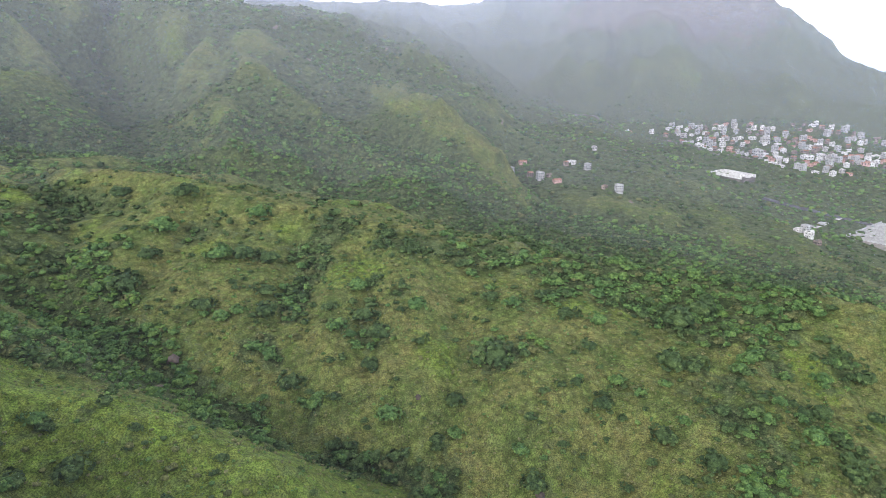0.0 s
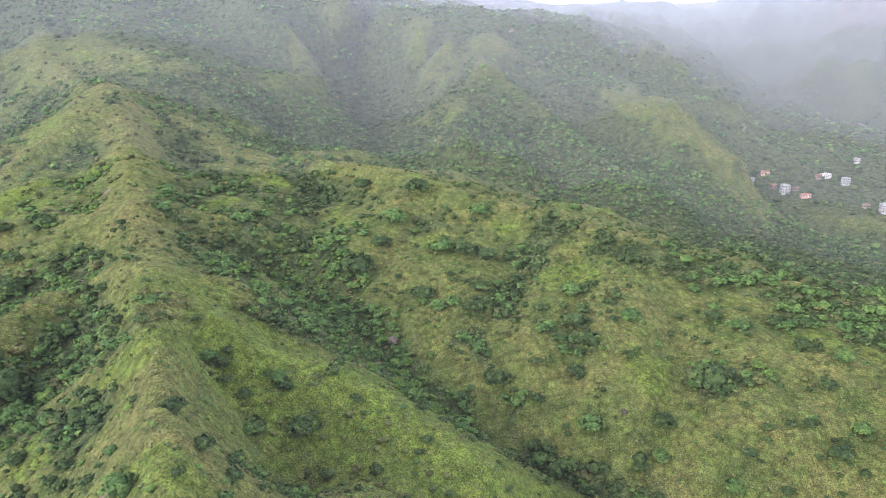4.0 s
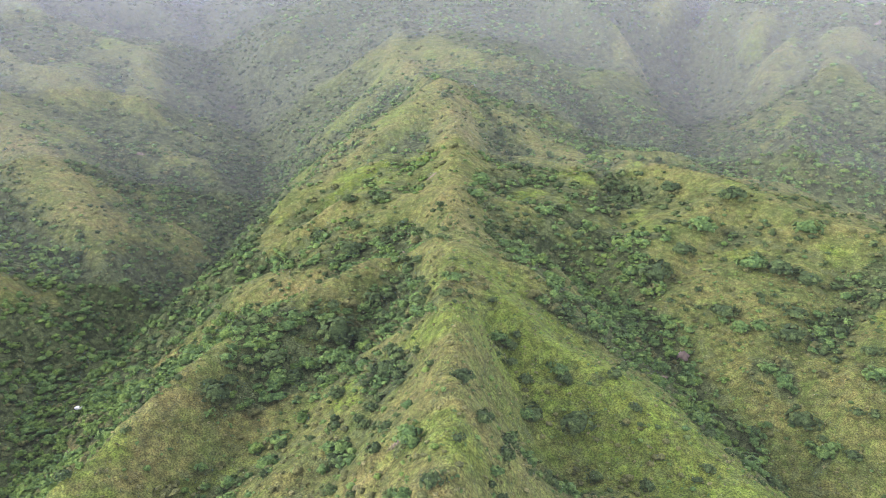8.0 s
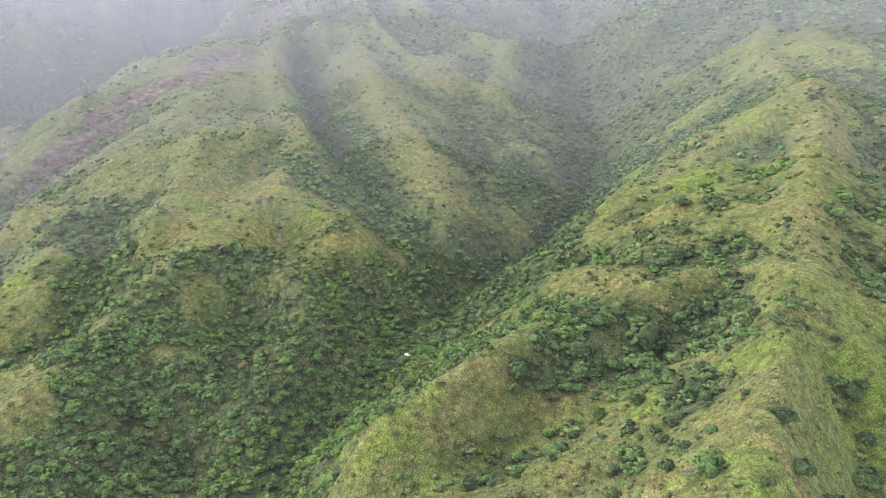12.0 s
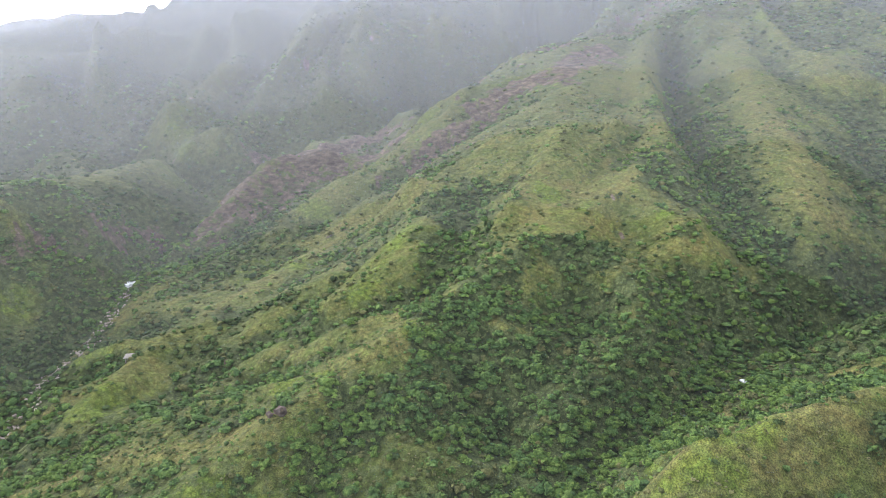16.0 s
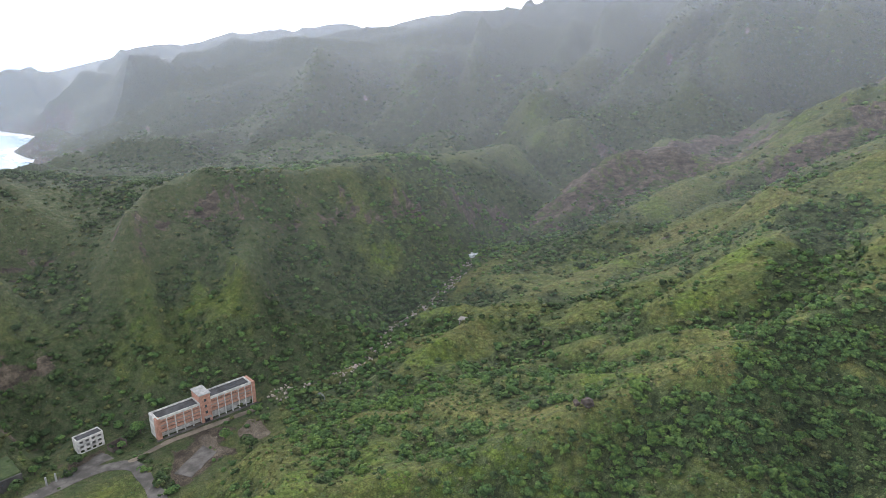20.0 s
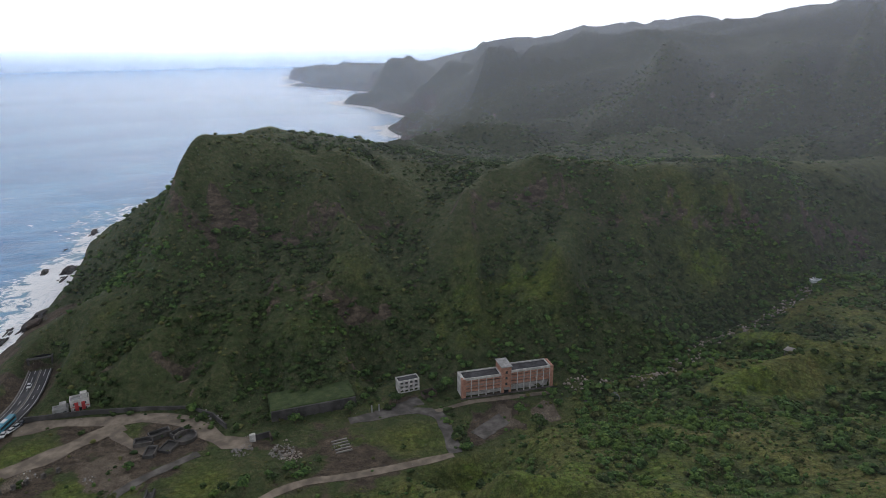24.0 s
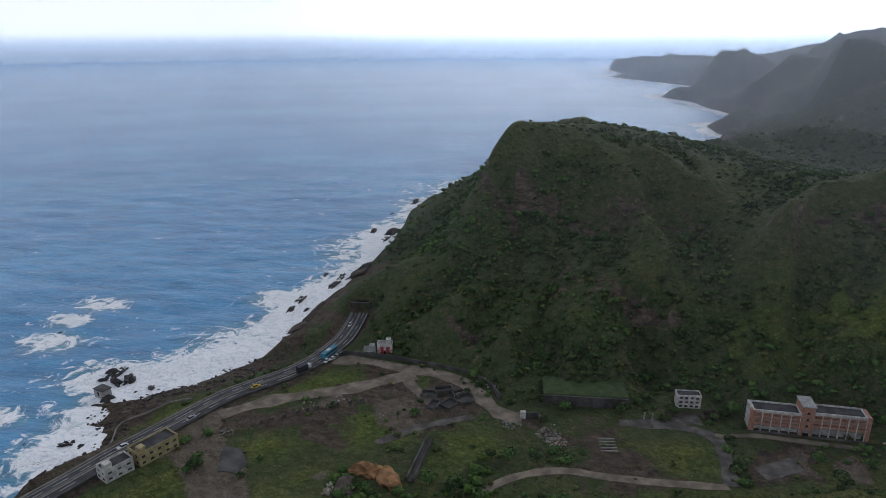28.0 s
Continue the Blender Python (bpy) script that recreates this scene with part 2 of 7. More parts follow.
# ---------------------------------------------------------------- the lie of the land
# Crest lines and valley lines of the hills, as (x, y, height)
LINES = {
    "spine": [(-51, 51, 111), (-75, 75, 112), (-108, 112, 112), (-127, 128, 111), (-145, 145, 110), (-185, 186, 112), (-245, 250, 130), (-299, 295, 147), (-403, 344, 162), (-541, 475, 208), (-700, 600, 262), (-880, 740, 330)],
    "spine_spur_right": [(-109, 124, 106), (-91, 122, 97), (-67, 125, 93), (-48, 121, 87), (-31, 118, 84)],
    "spine_spur_left": [(-145, 145, 110), (-158, 130, 104), (-157, 103, 101), (-151, 67, 96), (-131, 34, 92), (-121, 17, 91)],
    "spine_spur_left2": [(-313, 309, 147), (-307, 256, 129), (-294, 208, 112), (-283, 169, 98), (-267, 137, 82)],
    "b_crest": [(-231, 327, 112), (-202, 310, 105), (-170, 294, 113), (-136, 290, 114), (-84, 267, 109), (-50, 260, 103)],
    "b_crest2": [(-138, 289, 113), (-80, 268, 107), (-37, 259, 103), (4, 250, 95), (47, 240, 89), (101, 223, 88), (144, 199, 88)],
    "b_foot": [(-146, 203, 78), (-101, 186, 76), (-78, 171, 73), (-45, 154, 62), (-11, 146, 58), (42, 123, 52), (80, 96, 77)],
    "c_slope": [(-471, 671, 234), (-360, 681, 226), (-270, 667, 205), (-205, 659, 184), (-164, 660, 165), (-102, 672, 146), (-36, 689, 127), (10, 680, 104), (49, 658, 73)],
    "c_slope2": [(47, 618, 50), (102, 530, 34), (176, 468, 24), (226, 400, 18)],
    "c_left": [(-380, 658, 212), (-307, 573, 122), (-256, 521, 95)],
    "c_valley": [(-267, 399, 103), (-202, 402, 96), (-101, 408, 68), (7, 400, 47), (126, 374, 34), (197, 325, 37)],
    "c_gully": [(-366, 767, 211), (-313, 648, 138), (-201, 523, 97)],
    "mid_hill": [(-424, 1439, 221), (-259, 1427, 213), (-107, 1396, 220), (6, 1300, 174), (96, 1196, 122), (128, 1042, 86)],
    "sky_far": [(-904, 2331, 341), (-383, 2572, 288), (-213, 2792, 321), (35, 2800, 299), (240, 2589, 318), (319, 2278, 349)],
    "d_top": [(236, 1684, 301), (384, 1553, 372), (524, 1512, 400), (647, 1409, 251), (713, 1376, 192), (802, 1385, 105), (866, 1405, 76), (936, 1419, 53)],
    "d_foot": [(172, 1036, 78), (232, 921, 66), (368, 930, 70), (491, 871, 77), (584, 873, 60)],
    "d_cliff": [(347, 1356, 214), (413, 1317, 203), (499, 1308, 174)],
    "town": [(244, 846, 53), (322, 787, 51), (367, 688, 46), (449, 662, 51)],
    "village": [(63, 617, 50), (102, 591, 50), (151, 560, 49)],
    "works": [(274, 622, 51), (296, 522, 28), (313, 488, 28), (302, 423, 23)],
    "v_stream": [(-160, -9, 43), (-185, 7, 42), (-208, 26, 42), (-235, 51, 46), (-288, 82, 43), (-322, 137, 47), (-356, 182, 54), (-448, 263, 80), (-579, 295, 110), (-765, 371, 179), (-945, 458, 252)],
    "e2": [(-946, 84, 237), (-640, 17, 158), (-419, 33, 111), (-330, -13, 85), (-261, -46, 80), (-214, -70, 67)],
    "e3": [(-793, 109, 201), (-532, 93, 131), (-387, 100, 95), (-326, 97, 77)],
    "e_gully": [(-698, 48, 138), (-478, 42, 99), (-354, 66, 79), (-291, 74, 65)],
    "e1": [(-946, 84, 237), (-800, 15, 178), (-714, -93, 160), (-632, -154, 111), (-554, -202, 73), (-504, -245, 61), (-408, -289, 43)],
    "e1b": [(-582, -213, 73), (-540, -262, 83), (-486, -279, 81), (-396, -288, 42)],
    "e_low": [(-377, -186, 37), (-285, -204, 36), (-222, -202, 39), (-181, -194, 35)],
    "e_mid": [(-405, -143, 56), (-356, -183, 41), (-279, -195, 34), (-222, -187, 24), (-173, -197, 27)],
    "right_top": [(-967, 255, 254), (-803, 280, 183), (-718, 353, 163), (-894, 448, 253)],
    "v_right": [(-569, 504, 222), (-561, 418, 178), (-504, 325, 134)],
    "f_crest": [(-153, -413, 83), (-176, -365, 95), (-215, -361, 91), (-271, -359, 87), (-347, -346, 89)],
    "f_crest2": [(-283, -375, 87), (-354, -381, 81), (-454, -392, 70), (-567, -411, 76), (-730, -436, 82)],
    "f_foot": [(-45, -258, 36), (-77, -264, 25), (-143, -252, 16), (-180, -240, 15), (-281, -285, 10), (-342, -300, 24), (-414, -314, 23)],
    "g_crest": [(40, -393, 79), (27, -409, 107), (20, -425, 119), (-2, -445, 115), (-33, -469, 112), (-75, -484, 100), (-114, -487, 89), (-140, -469, 85), (-153, -413, 84)],
    "g_spur": [(-30, -439, 99), (-53, -386, 84), (-65, -344, 60), (-36, -318, 45), (-17, -300, 36)],
    "g_gully": [(-152, -411, 82), (-112, -373, 70), (-88, -334, 52), (-77, -300, 30), (-80, -279, 12)],
    "h_crest": [(-356, -1041, 10), (-436, -988, 63), (-502, -934, 94), (-576, -878, 129), (-665, -812, 144), (-817, -706, 167), (-937, -631, 187), (-1111, -528, 231), (-1200, -446, 265), (-1236, -333, 284), (-1233, -208, 280)],
    "h_spur": [(-665, -812, 144), (-637, -718, 103), (-566, -674, 65), (-482, -639, 42)],
    "h_spur2": [(-937, -631, 187), (-816, -595, 130), (-696, -571, 84), (-619, -553, 55)],
    "hf_valley": [(-217, -602, 50), (-352, -673, 35), (-476, -643, 41), (-612, -546, 41), (-528, -361, 32), (-425, -317, 23)],
    "i_crest": [(-413, -1379, 15), (-423, -1387, 48), (-487, -1429, 83), (-577, -1492, 116), (-710, -1567, 138), (-808, -1609, 140), (-989, -1623, 181), (-1155, -1633, 173), (-1401, -1631, 221)],
    "j_crest": [(-418, -1987, 10), (-422, -2006, 23), (-470, -2067, 57), (-553, -2160, 75), (-669, -2232, 86), (-725, -2267, 111), (-799, -2295, 116), (-896, -2334, 116), (-1054, -2377, 139)],
    "k_crest": [(-276, -3048, 23), (-283, -3057, 41), (-336, -3041, 65), (-405, -3033, 73), (-490, -2980, 68), (-612, -2916, 74), (-678, -2820, 60), (-696, -2712, 44)],
    "hi_valley": [(-392, -1134, 10), (-469, -1234, 10), (-560, -1305, 13), (-731, -1479, 41)],
    "ij_valley": [(-469, -1571, 10), (-560, -1763, 17), (-688, -1984, 49), (-854, -2136, 96)],
    "jk_valley": [(-493, -2298, 10), (-642, -2571, 38)],
    "e_back": [(-1172, -670, 275), (-1223, -441, 303), (-1235, -194, 319), (-1199, 49, 318), (-1110, 302, 294)],
    "h_spur3": [(-576, -878, 129), (-499, -820, 92), (-414, -754, 60), (-362, -691, 38)],
    "h_spur4": [(-1111, -528, 231), (-901, -479, 137), (-726, -443, 95)],
    "hollow_left": [(-163, 145, 101), (-147, 118, 93), (-127, 87, 90), (-117, 61, 86), (-112, 41, 82)],
    "hollow_right": [(-112, 121, 99), (-94, 112, 92), (-75, 101, 87), (-61, 94, 81)],
    "rib_left": [(-75, 75, 112), (-87, 70, 102), (-90, 60, 95), (-91, 51, 90)],
    "far_shore": [(2194, 3986, 173), (2301, 3925, 192), (2461, 3827, 170), (2736, 3636, 159)],
    "e2_toe": [(-215, -66, 70), (-156, -99, 53), (-133, -114, 44), (-98, -133, 43), (-67, -156, 44)],
    "v_out": [(-160,-9,43),(-120,-55,36),(-70,-120,22),(-20,-165,14)],
    "spine_low": [(-51,51,109),(-18,18,84),(40,-40,44),(90,-110,17)],
    "b_low": [(144,199,88),(200,170,60),(250,120,12)],
    "e1_behind": [(-460, -335, 25), (-600, -320, 32), (-720, -262, 40), (-820, -190, 68), (-900, -110, 103), (-1000, -20, 140)],
    "g_cliff": [(43, -383, 68), (27, -371, 65), (2, -385, 65), (-24, -384, 58), (-71, -373, 58), (-99, -377, 61)],
    "f_cliff": [(-149, -355, 75), (-191, -346, 65), (-257, -332, 58), (-317, -320, 46)],
}
# spurs (above 0) and gullies (below 0) on the flanks: height, half width and line in plan
FOLDS = [
    (9, 26, [(-175, -369), (-148, -369), (-125, -348), (-109, -334)]),
    (9, 26, [(-186, -359), (-190, -338), (-161, -296), (-140, -279)]),
    (7, 20, [(-230, -360), (-230, -336)]),
    (7, 20, [(-264, -357), (-267, -331)]),
    (7, 20, [(-299, -344), (-292, -320)]),
    (7, 20, [(-361, -350), (-337, -314)]),
    (-8, 20, [(-208, -358), (-210, -338), (-206, -315)]),
    (-8, 20, [(-246, -358), (-244, -332), (-241, -316)]),
    (-8, 20, [(-286, -347), (-279, -322)]),
    (-8, 20, [(-323, -341), (-319, -320), (-302, -307)]),
    (-8, 20, [(-197, -324), (-167, -279), (-146, -257)]),
    (-7, 18, [(-136, -318), (-129, -293), (-115, -279)]),
    (-7, 18, [(-89, -315), (-84, -291), (-86, -278)]),
    (6, 18, [(-34, -436), (-71, -419), (-93, -405), (-101, -366)]),
    (6, 18, [(-17, -440), (5, -420), (13, -396)]),
    (6, 18, [(-52, -360), (-58, -326), (-68, -318)]),
    (6, 18, [(-150, -372), (-125, -354), (-109, -337)]),
    (6, 18, [(-177, -365), (-190, -351), (-193, -328), (-159, -290)]),
    (-7, 17, [(8, -381), (16, -361), (28, -327), (32, -295)]),
    (-7, 17, [(-12, -369), (-2, -311), (2, -285)]),
    (-7, 17, [(-48, -408), (-60, -398), (-63, -382)]),
    (-7, 17, [(-31, -306), (-23, -284)]),
    (-6, 30, [(-521, 30), (-474, 53), (-383, 65), (-319, 70), (-282, 67)]),
    (-6, 30, [(-587, 201), (-463, 150), (-376, 130)]),
    (9, 30, [(-641, 91), (-542, 94), (-451, 101), (-355, 102)]),
    (9, 30, [(-414, -34), (-345, -47), (-304, -55)]),
    (9, 30, [(-313, 35), (-288, 21), (-225, 6), (-196, -3)]),
    (9, 30, [(-768, 341), (-622, 242), (-538, 195)]),
    (-8, 26, [(-402, -49), (-330, -56), (-274, -60), (-247, -65)]),
    (-8, 26, [(-253, -8), (-219, -16), (-187, -24)]),
    (-8, 26, [(-224, -55), (-206, -47), (-186, -42)]),
    (8, 26, [(-402, 38), (-353, 2), (-302, -20), (-265, -37)]),
    (8, 26, [(-365, -105), (-410, -158), (-377, -186), (-313, -192), (-274, -197)]),
    (-9, 24, [(-368, -73), (-288, -72), (-258, -87), (-233, -116), (-210, -131)]),
    (-9, 24, [(-315, -122), (-274, -136), (-232, -156), (-204, -163)]),
    (4.5, 16, [(-313, 309), (-289, 240), (-275, 190), (-275, 162)]),
    (4.5, 16, [(-178, 177), (-222, 180), (-245, 159), (-252, 132), (-260, 115)]),
    (4.5, 16, [(-280, 289), (-258, 322), (-173, 268), (-146, 254)]),
    (-4.5, 14, [(-302, 288), (-300, 243), (-282, 189), (-271, 153)]),
    (-4.5, 14, [(-230, 227), (-249, 208), (-251, 176), (-257, 157)]),
    (-4.5, 14, [(-193, 219), (-165, 223), (-138, 226)]),
    (-3, 9, [(-96, 90), (-114, 88), (-135, 80), (-137, 61)]),
    (-3, 9, [(-128, 125), (-156, 128), (-196, 139)]),
    (-3, 9, [(-98, 113), (-87, 116), (-72, 117)]),
    (14, 55, [(-251, 635), (-212, 576), (-166, 484), (-123, 428)]),
    (14, 55, [(-163, 655), (-132, 649), (-78, 644), (-1, 548), (47, 548)]),
    (14, 55, [(-342, 644), (-318, 568), (-251, 460)]),
    (-14, 50, [(-307, 634), (-268, 554), (-195, 437)]),
    (-14, 50, [(-162, 531), (-106, 473), (-71, 448)]),
    (-14, 50, [(-100, 651), (-51, 579), (8, 496)]),
    (35, 110, [(375, 1338), (255, 1113), (206, 1034)]),
    (35, 110, [(444, 1313), (360, 1096), (277, 977)]),
    (35, 110, [(541, 1331), (457, 1143), (373, 992)]),
    (35, 110, [(610, 1235), (519, 1048), (480, 925)]),
    (-35, 100, [(322, 1293), (267, 1012)]),
    (-35, 100, [(492, 1334), (393, 1085)]),
    (-35, 100, [(566, 1281), (439, 978)]),
    (22, 70, [(-722, -741), (-587, -688), (-495, -644)]),
    (22, 70, [(-815, -657), (-729, -655), (-579, -613)]),
    (22, 70, [(-659, -812), (-545, -760), (-453, -681)]),
    (-22, 60, [(-565, -813), (-438, -708), (-395, -666)]),
    (-22, 60, [(-690, -769), (-519, -675), (-462, -658)]),
    (-22, 60, [(-774, -676), (-699, -682), (-560, -613)]),
    (-22, 60, [(-865, -595), (-705, -536), (-640, -545)]),
    (20, 70, [(-832, -596), (-706, -544), (-646, -534)]),
    (20, 70, [(-952, -514), (-753, -473), (-596, -422)]),
    (-20, 60, [(-884, -564), (-766, -535), (-684, -527)]),
    (-20, 60, [(-842, -364), (-670, -344), (-630, -364)]),
]
# patches of cover along the hills: reach in metres, how much, and the line that they follow
WOODS = [
    (6, 0.9, [(-43, 252), (-47, 238), (-49, 214), (-48, 200)]),
    (7, 0.75, [(-22, 240), (-4, 236), (15, 237), (36, 232), (53, 224), (75, 221), (92, 215)]),
    (7, 0.9, [(71, 206), (76, 195), (87, 205)]),
    (4, 0.9, [(114, 201), (110, 189)]),
    (7, 0.9, [(-136, 205), (-118, 195), (-93, 188)]),
    (6, 0.9, [(-105, 143), (-95, 148), (-88, 154), (-84, 177)]),
    (5, 1, [(-83, 175), (-66, 154), (-53, 161), (-39, 139), (-27, 153), (-15, 150), (-2, 144)]),
    (4, 0.9, [(-54, 187), (-49, 180)]),
    (5, 0.9, [(14, 188), (17, 175)]),
    (4, 0.8, [(-23, 190), (-17, 185)]),
    (5, 0.8, [(78, 157), (80, 148), (84, 141)]),
    (5, 0.8, [(100, 145), (100, 133)]),
    (60, 0.8, [(-270, 406), (-235, 437), (-237, 524)]),
    (50, 0.8, [(-122, 430), (-68, 431)]),
    (50, 0.7, [(-76, 488), (-42, 476)]),
    (45, 0.9, [(-31, 436), (27, 437), (84, 426), (88, 232)]),
    (5, 1, [(-161, 182), (-138, 170), (-111, 155), (-99, 155), (-92, 166), (-85, 172), (-72, 167), (-52, 162)]),
    (4, 0.9, [(-173, 226), (-156, 215)]),
    (4, 0.9, [(-184, 196), (-167, 196)]),
    (8, 0.8, [(-285, 340), (-257, 350), (-219, 339), (-180, 294)]),
    (6, 0.9, [(-141, 230), (-114, 208), (-104, 202)]),
    (4, 1, [(-206, 143), (-191, 145), (-186, 159)]),
    (4, 1, [(-144, 94), (-140, 101), (-140, 109)]),
    (4, 0.9, [(-151, 84), (-146, 93)]),
    (3.5, 0.9, [(-142, 66), (-140, 78), (-131, 89)]),
    (3, 1, [(-110, 84), (-96, 81)]),
    (3, 0.9, [(-136, 56), (-136, 66), (-133, 75)]),
    (3.5, 0.8, [(-142, 122), (-110, 101)]),
    (4, 0.8, [(-225, 175), (-216, 175)]),
    (26, 1, [(-386, 169), (-392, 196), (-465, 259), (-532, 293), (-575, 304)]),
    (18, 1, [(-204, 12), (-225, 31), (-270, 59), (-302, 90), (-264, 100), (-256, 115), (-364, 182), (-483, 273)]),
    (14, 0.95, [(-177, -67), (-189, -48), (-186, -17), (-195, 7)]),
    (14, 0.9, [(-211, -51), (-212, -35), (-211, -17)]),
    (10, 0.95, [(-250, -54), (-244, -42), (-238, -36)]),
    (12, 0.9, [(-279, -21), (-286, -5)]),
    (16, 1, [(-376, 27), (-360, 36), (-401, 60)]),
    (16, 0.9, [(-513, 44), (-500, 60)]),
    (16, 0.85, [(-255, 4), (-270, 41), (-288, 58)]),
    (14, 0.9, [(-343, 69), (-318, 76)]),
    (22, 0.7, [(-421, 125), (-496, 170)]),
    (14, 0.8, [(-325, -78), (-288, -64)]),
    (14, 0.6, [(-353, -90), (-345, -82)]),
    (8, 1, [(-229, -65), (-229, -52), (-253, -49)]),
    (14, 0.9, [(-210, -54), (-220, -21), (-228, 16), (-281, 38)]),
    (12, 0.85, [(-241, -120), (-247, -153), (-227, -172)]),
    (14, 0.9, [(-178, -60), (-192, -35), (-190, 0)]),
    (10, 0.7, [(-159, -81), (-165, -68)]),
    (12, 1, [(-290, -72), (-328, -76), (-368, -79)]),
    (10, 0.8, [(-351, -143), (-344, -147)]),
    (14, 0.9, [(-486, 28), (-552, 51)]),
    (8, 0.8, [(-278, -185), (-280, -155)]),
    (16, 1, [(-220, -269), (-275, -286), (-305, -299), (-367, -308)]),
    (14, 0.7, [(-200, -295), (-242, -312)]),
    (14, 0.9, [(-187, -309), (-198, -281), (-228, -277), (-270, -284)]),
    (10, 0.8, [(-207, -363), (-214, -349)]),
    (9, 0.9, [(-141, -259), (-168, -249), (-200, -263)]),
    (6, 0.9, [(-54, -279), (-40, -264)]),
    (20, 0.8, [(-407, -349), (-335, -342)]),
    (7, 0.9, [(-127, -272), (-136, -270)]),
    (12, 0.8, [(-190, -362), (-198, -349)]),
    (9, 0.9, [(29, -365), (41, -361), (21, -357)]),
    (8, 0.8, [(-89, -376), (-84, -331)]),
    (8, 0.7, [(-8, -418), (1, -396)]),
]
MEADOWS = [
    (4, 0.8, [(108, 210), (104, 197)]),
    (6, 0.7, [(110, 180), (108, 167)]),
    (7, 0.6, [(-141, 252), (-120, 231)]),
    (6, 0.6, [(-91, 236), (-77, 226)]),
    (4, 0.7, [(-64, 249), (-60, 252)]),
    (9, 1, [(-66, 123), (-55, 118), (-41, 115), (-28, 128), (-14, 144)]),
    (4, 0.6, [(34, 235), (46, 229)]),
    (4, 0.6, [(79, 164), (78, 157)]),
    (10, 0.55, [(-411, 338), (-382, 273), (-345, 216), (-283, 158)]),
    (5, 0.8, [(-187, 279), (-171, 264)]),
    (5, 0.8, [(-181, 224), (-177, 236)]),
    (5, 0.7, [(-249, 219), (-242, 223)]),
    (4, 0.7, [(-99, 120), (-96, 124)]),
    (7, 1, [(-60, 121), (-48, 118), (-36, 113), (-28, 118)]),
    (3, 0.8, [(-146, 82), (-146, 84)]),
    (6, 0.5, [(-89, 101), (-83, 110), (-78, 93)]),
    (4, 0.7, [(-65, 64), (-61, 63)]),
    (4, 0.8, [(-182, 32), (-128, 33)]),
    (4, 0.8, [(-162, 18), (-156, 14)]),
    (9, 0.35, [(-466, -11), (-389, -32)]),
    (4, 0.8, [(-228, -70), (-207, -67)]),
    (6, 0.5, [(-201, -189), (-215, -185)]),
    (8, 0.5, [(-351, -101), (-360, -94)]),
    (5, 0.6, [(-201, -197), (-190, -203)]),
    (10, 0.7, [(-133, -300), (-150, -293), (-134, -277)]),
    (8, 0.6, [(-98, -277), (-110, -285), (-104, -301)]),
    (12, 0.5, [(-250, -316), (-268, -298)]),
    (10, 0.5, [(-53, -331), (-71, -326)]),
    (7, 0.6, [(-135, -274), (-141, -273)]),
    (10, 0.45, [(-130, -324), (-110, -316)]),
    (7, 0.5, [(-24, -297), (-35, -298)]),
    (7, 0.55, [(-120, -295), (-116, -278), (-108, -280)]),
    (7, 0.5, [(-141, -299), (-145, -295)]),
    (6, 0.35, [(-42, -279), (-52, -290)]),
    (6, 0.4, [(65, -344), (70, -336)]),
    (7, 0.35, [(38, -357), (10, -361)]),
    (4, 0.8, [(-118, 14), (-118, 26)]),
    (3, 0.7, [(-124, 22), (-127, 31)]),
    (4, 0.6, [(-118, 52), (-116, 38)]),
]
STRAW = [
    (6, 1, [(-207, 112), (-198, 124), (-156, 104)]),
    (4, 1, [(-220, 95), (-226, 86)]),
    (4, 1, [(-111, 110), (-115, 127)]),
    (5, 1, [(-84, 82), (-73, 70), (-72, 62), (-71, 56)]),
    (4, 0.9, [(-157, 152), (-150, 158), (-186, 185)]),
    (9, 0.9, [(-236, 238), (-275, 283), (-319, 310)]),
    (9, 0.9, [(-486, 46), (-362, -9), (-309, -34)]),
    (12, 0.9, [(-480, 95), (-419, 105), (-352, 101)]),
    (14, 0.7, [(-298, 33), (-309, 62)]),
    (5, 1, [(-226, -67), (-210, -67), (-199, -70)]),
    (12, 0.6, [(-230, 24), (-218, 26)]),
    (20, 0.5, [(-607, 86), (-709, 90)]),
    (5, 1, [(-217, 42), (-136, 47)]),
    (14, 0.6, [(-642, 20), (-521, 22), (-440, 6)]),
    (16, 0.6, [(-386, 152), (-343, 143)]),
    (5, 1, [(-261, -80), (-209, -68), (-195, -76), (-176, -89), (-166, -96)]),
    (7, 0.9, [(-380, -188), (-405, -156), (-354, -102)]),
    (7, 0.9, [(-312, -264), (-276, -266), (-248, -261)]),
    (5, 0.8, [(-166, -234), (-193, -224), (-209, -204), (-229, -195)]),
    (4, 1, [(-139, -181), (-156, -157), (-155, -125), (-166, -105)]),
    (9, 0.8, [(-294, -20), (-348, 2), (-411, 38)]),
    (14, 0.8, [(-32, -394), (-49, -385), (-72, -376)]),
    (12, 0.8, [(-46, -416), (-67, -418), (-101, -387)]),
    (10, 0.7, [(-147, -365), (-119, -332)]),
    (9, 0.7, [(-167, -362), (-184, -352)]),
    (4, 1, [(-181, 23), (-185, 40), (-134, 47), (-137, 60)]),
    (5, 1, [(-158, 7), (-118, 21), (-125, 39), (-128, 58), (-133, 71)]),
    (4, 0.9, [(-219, 93), (-232, 79)]),
    (4, 0.8, [(-222, 107), (-219, 119)]),
]
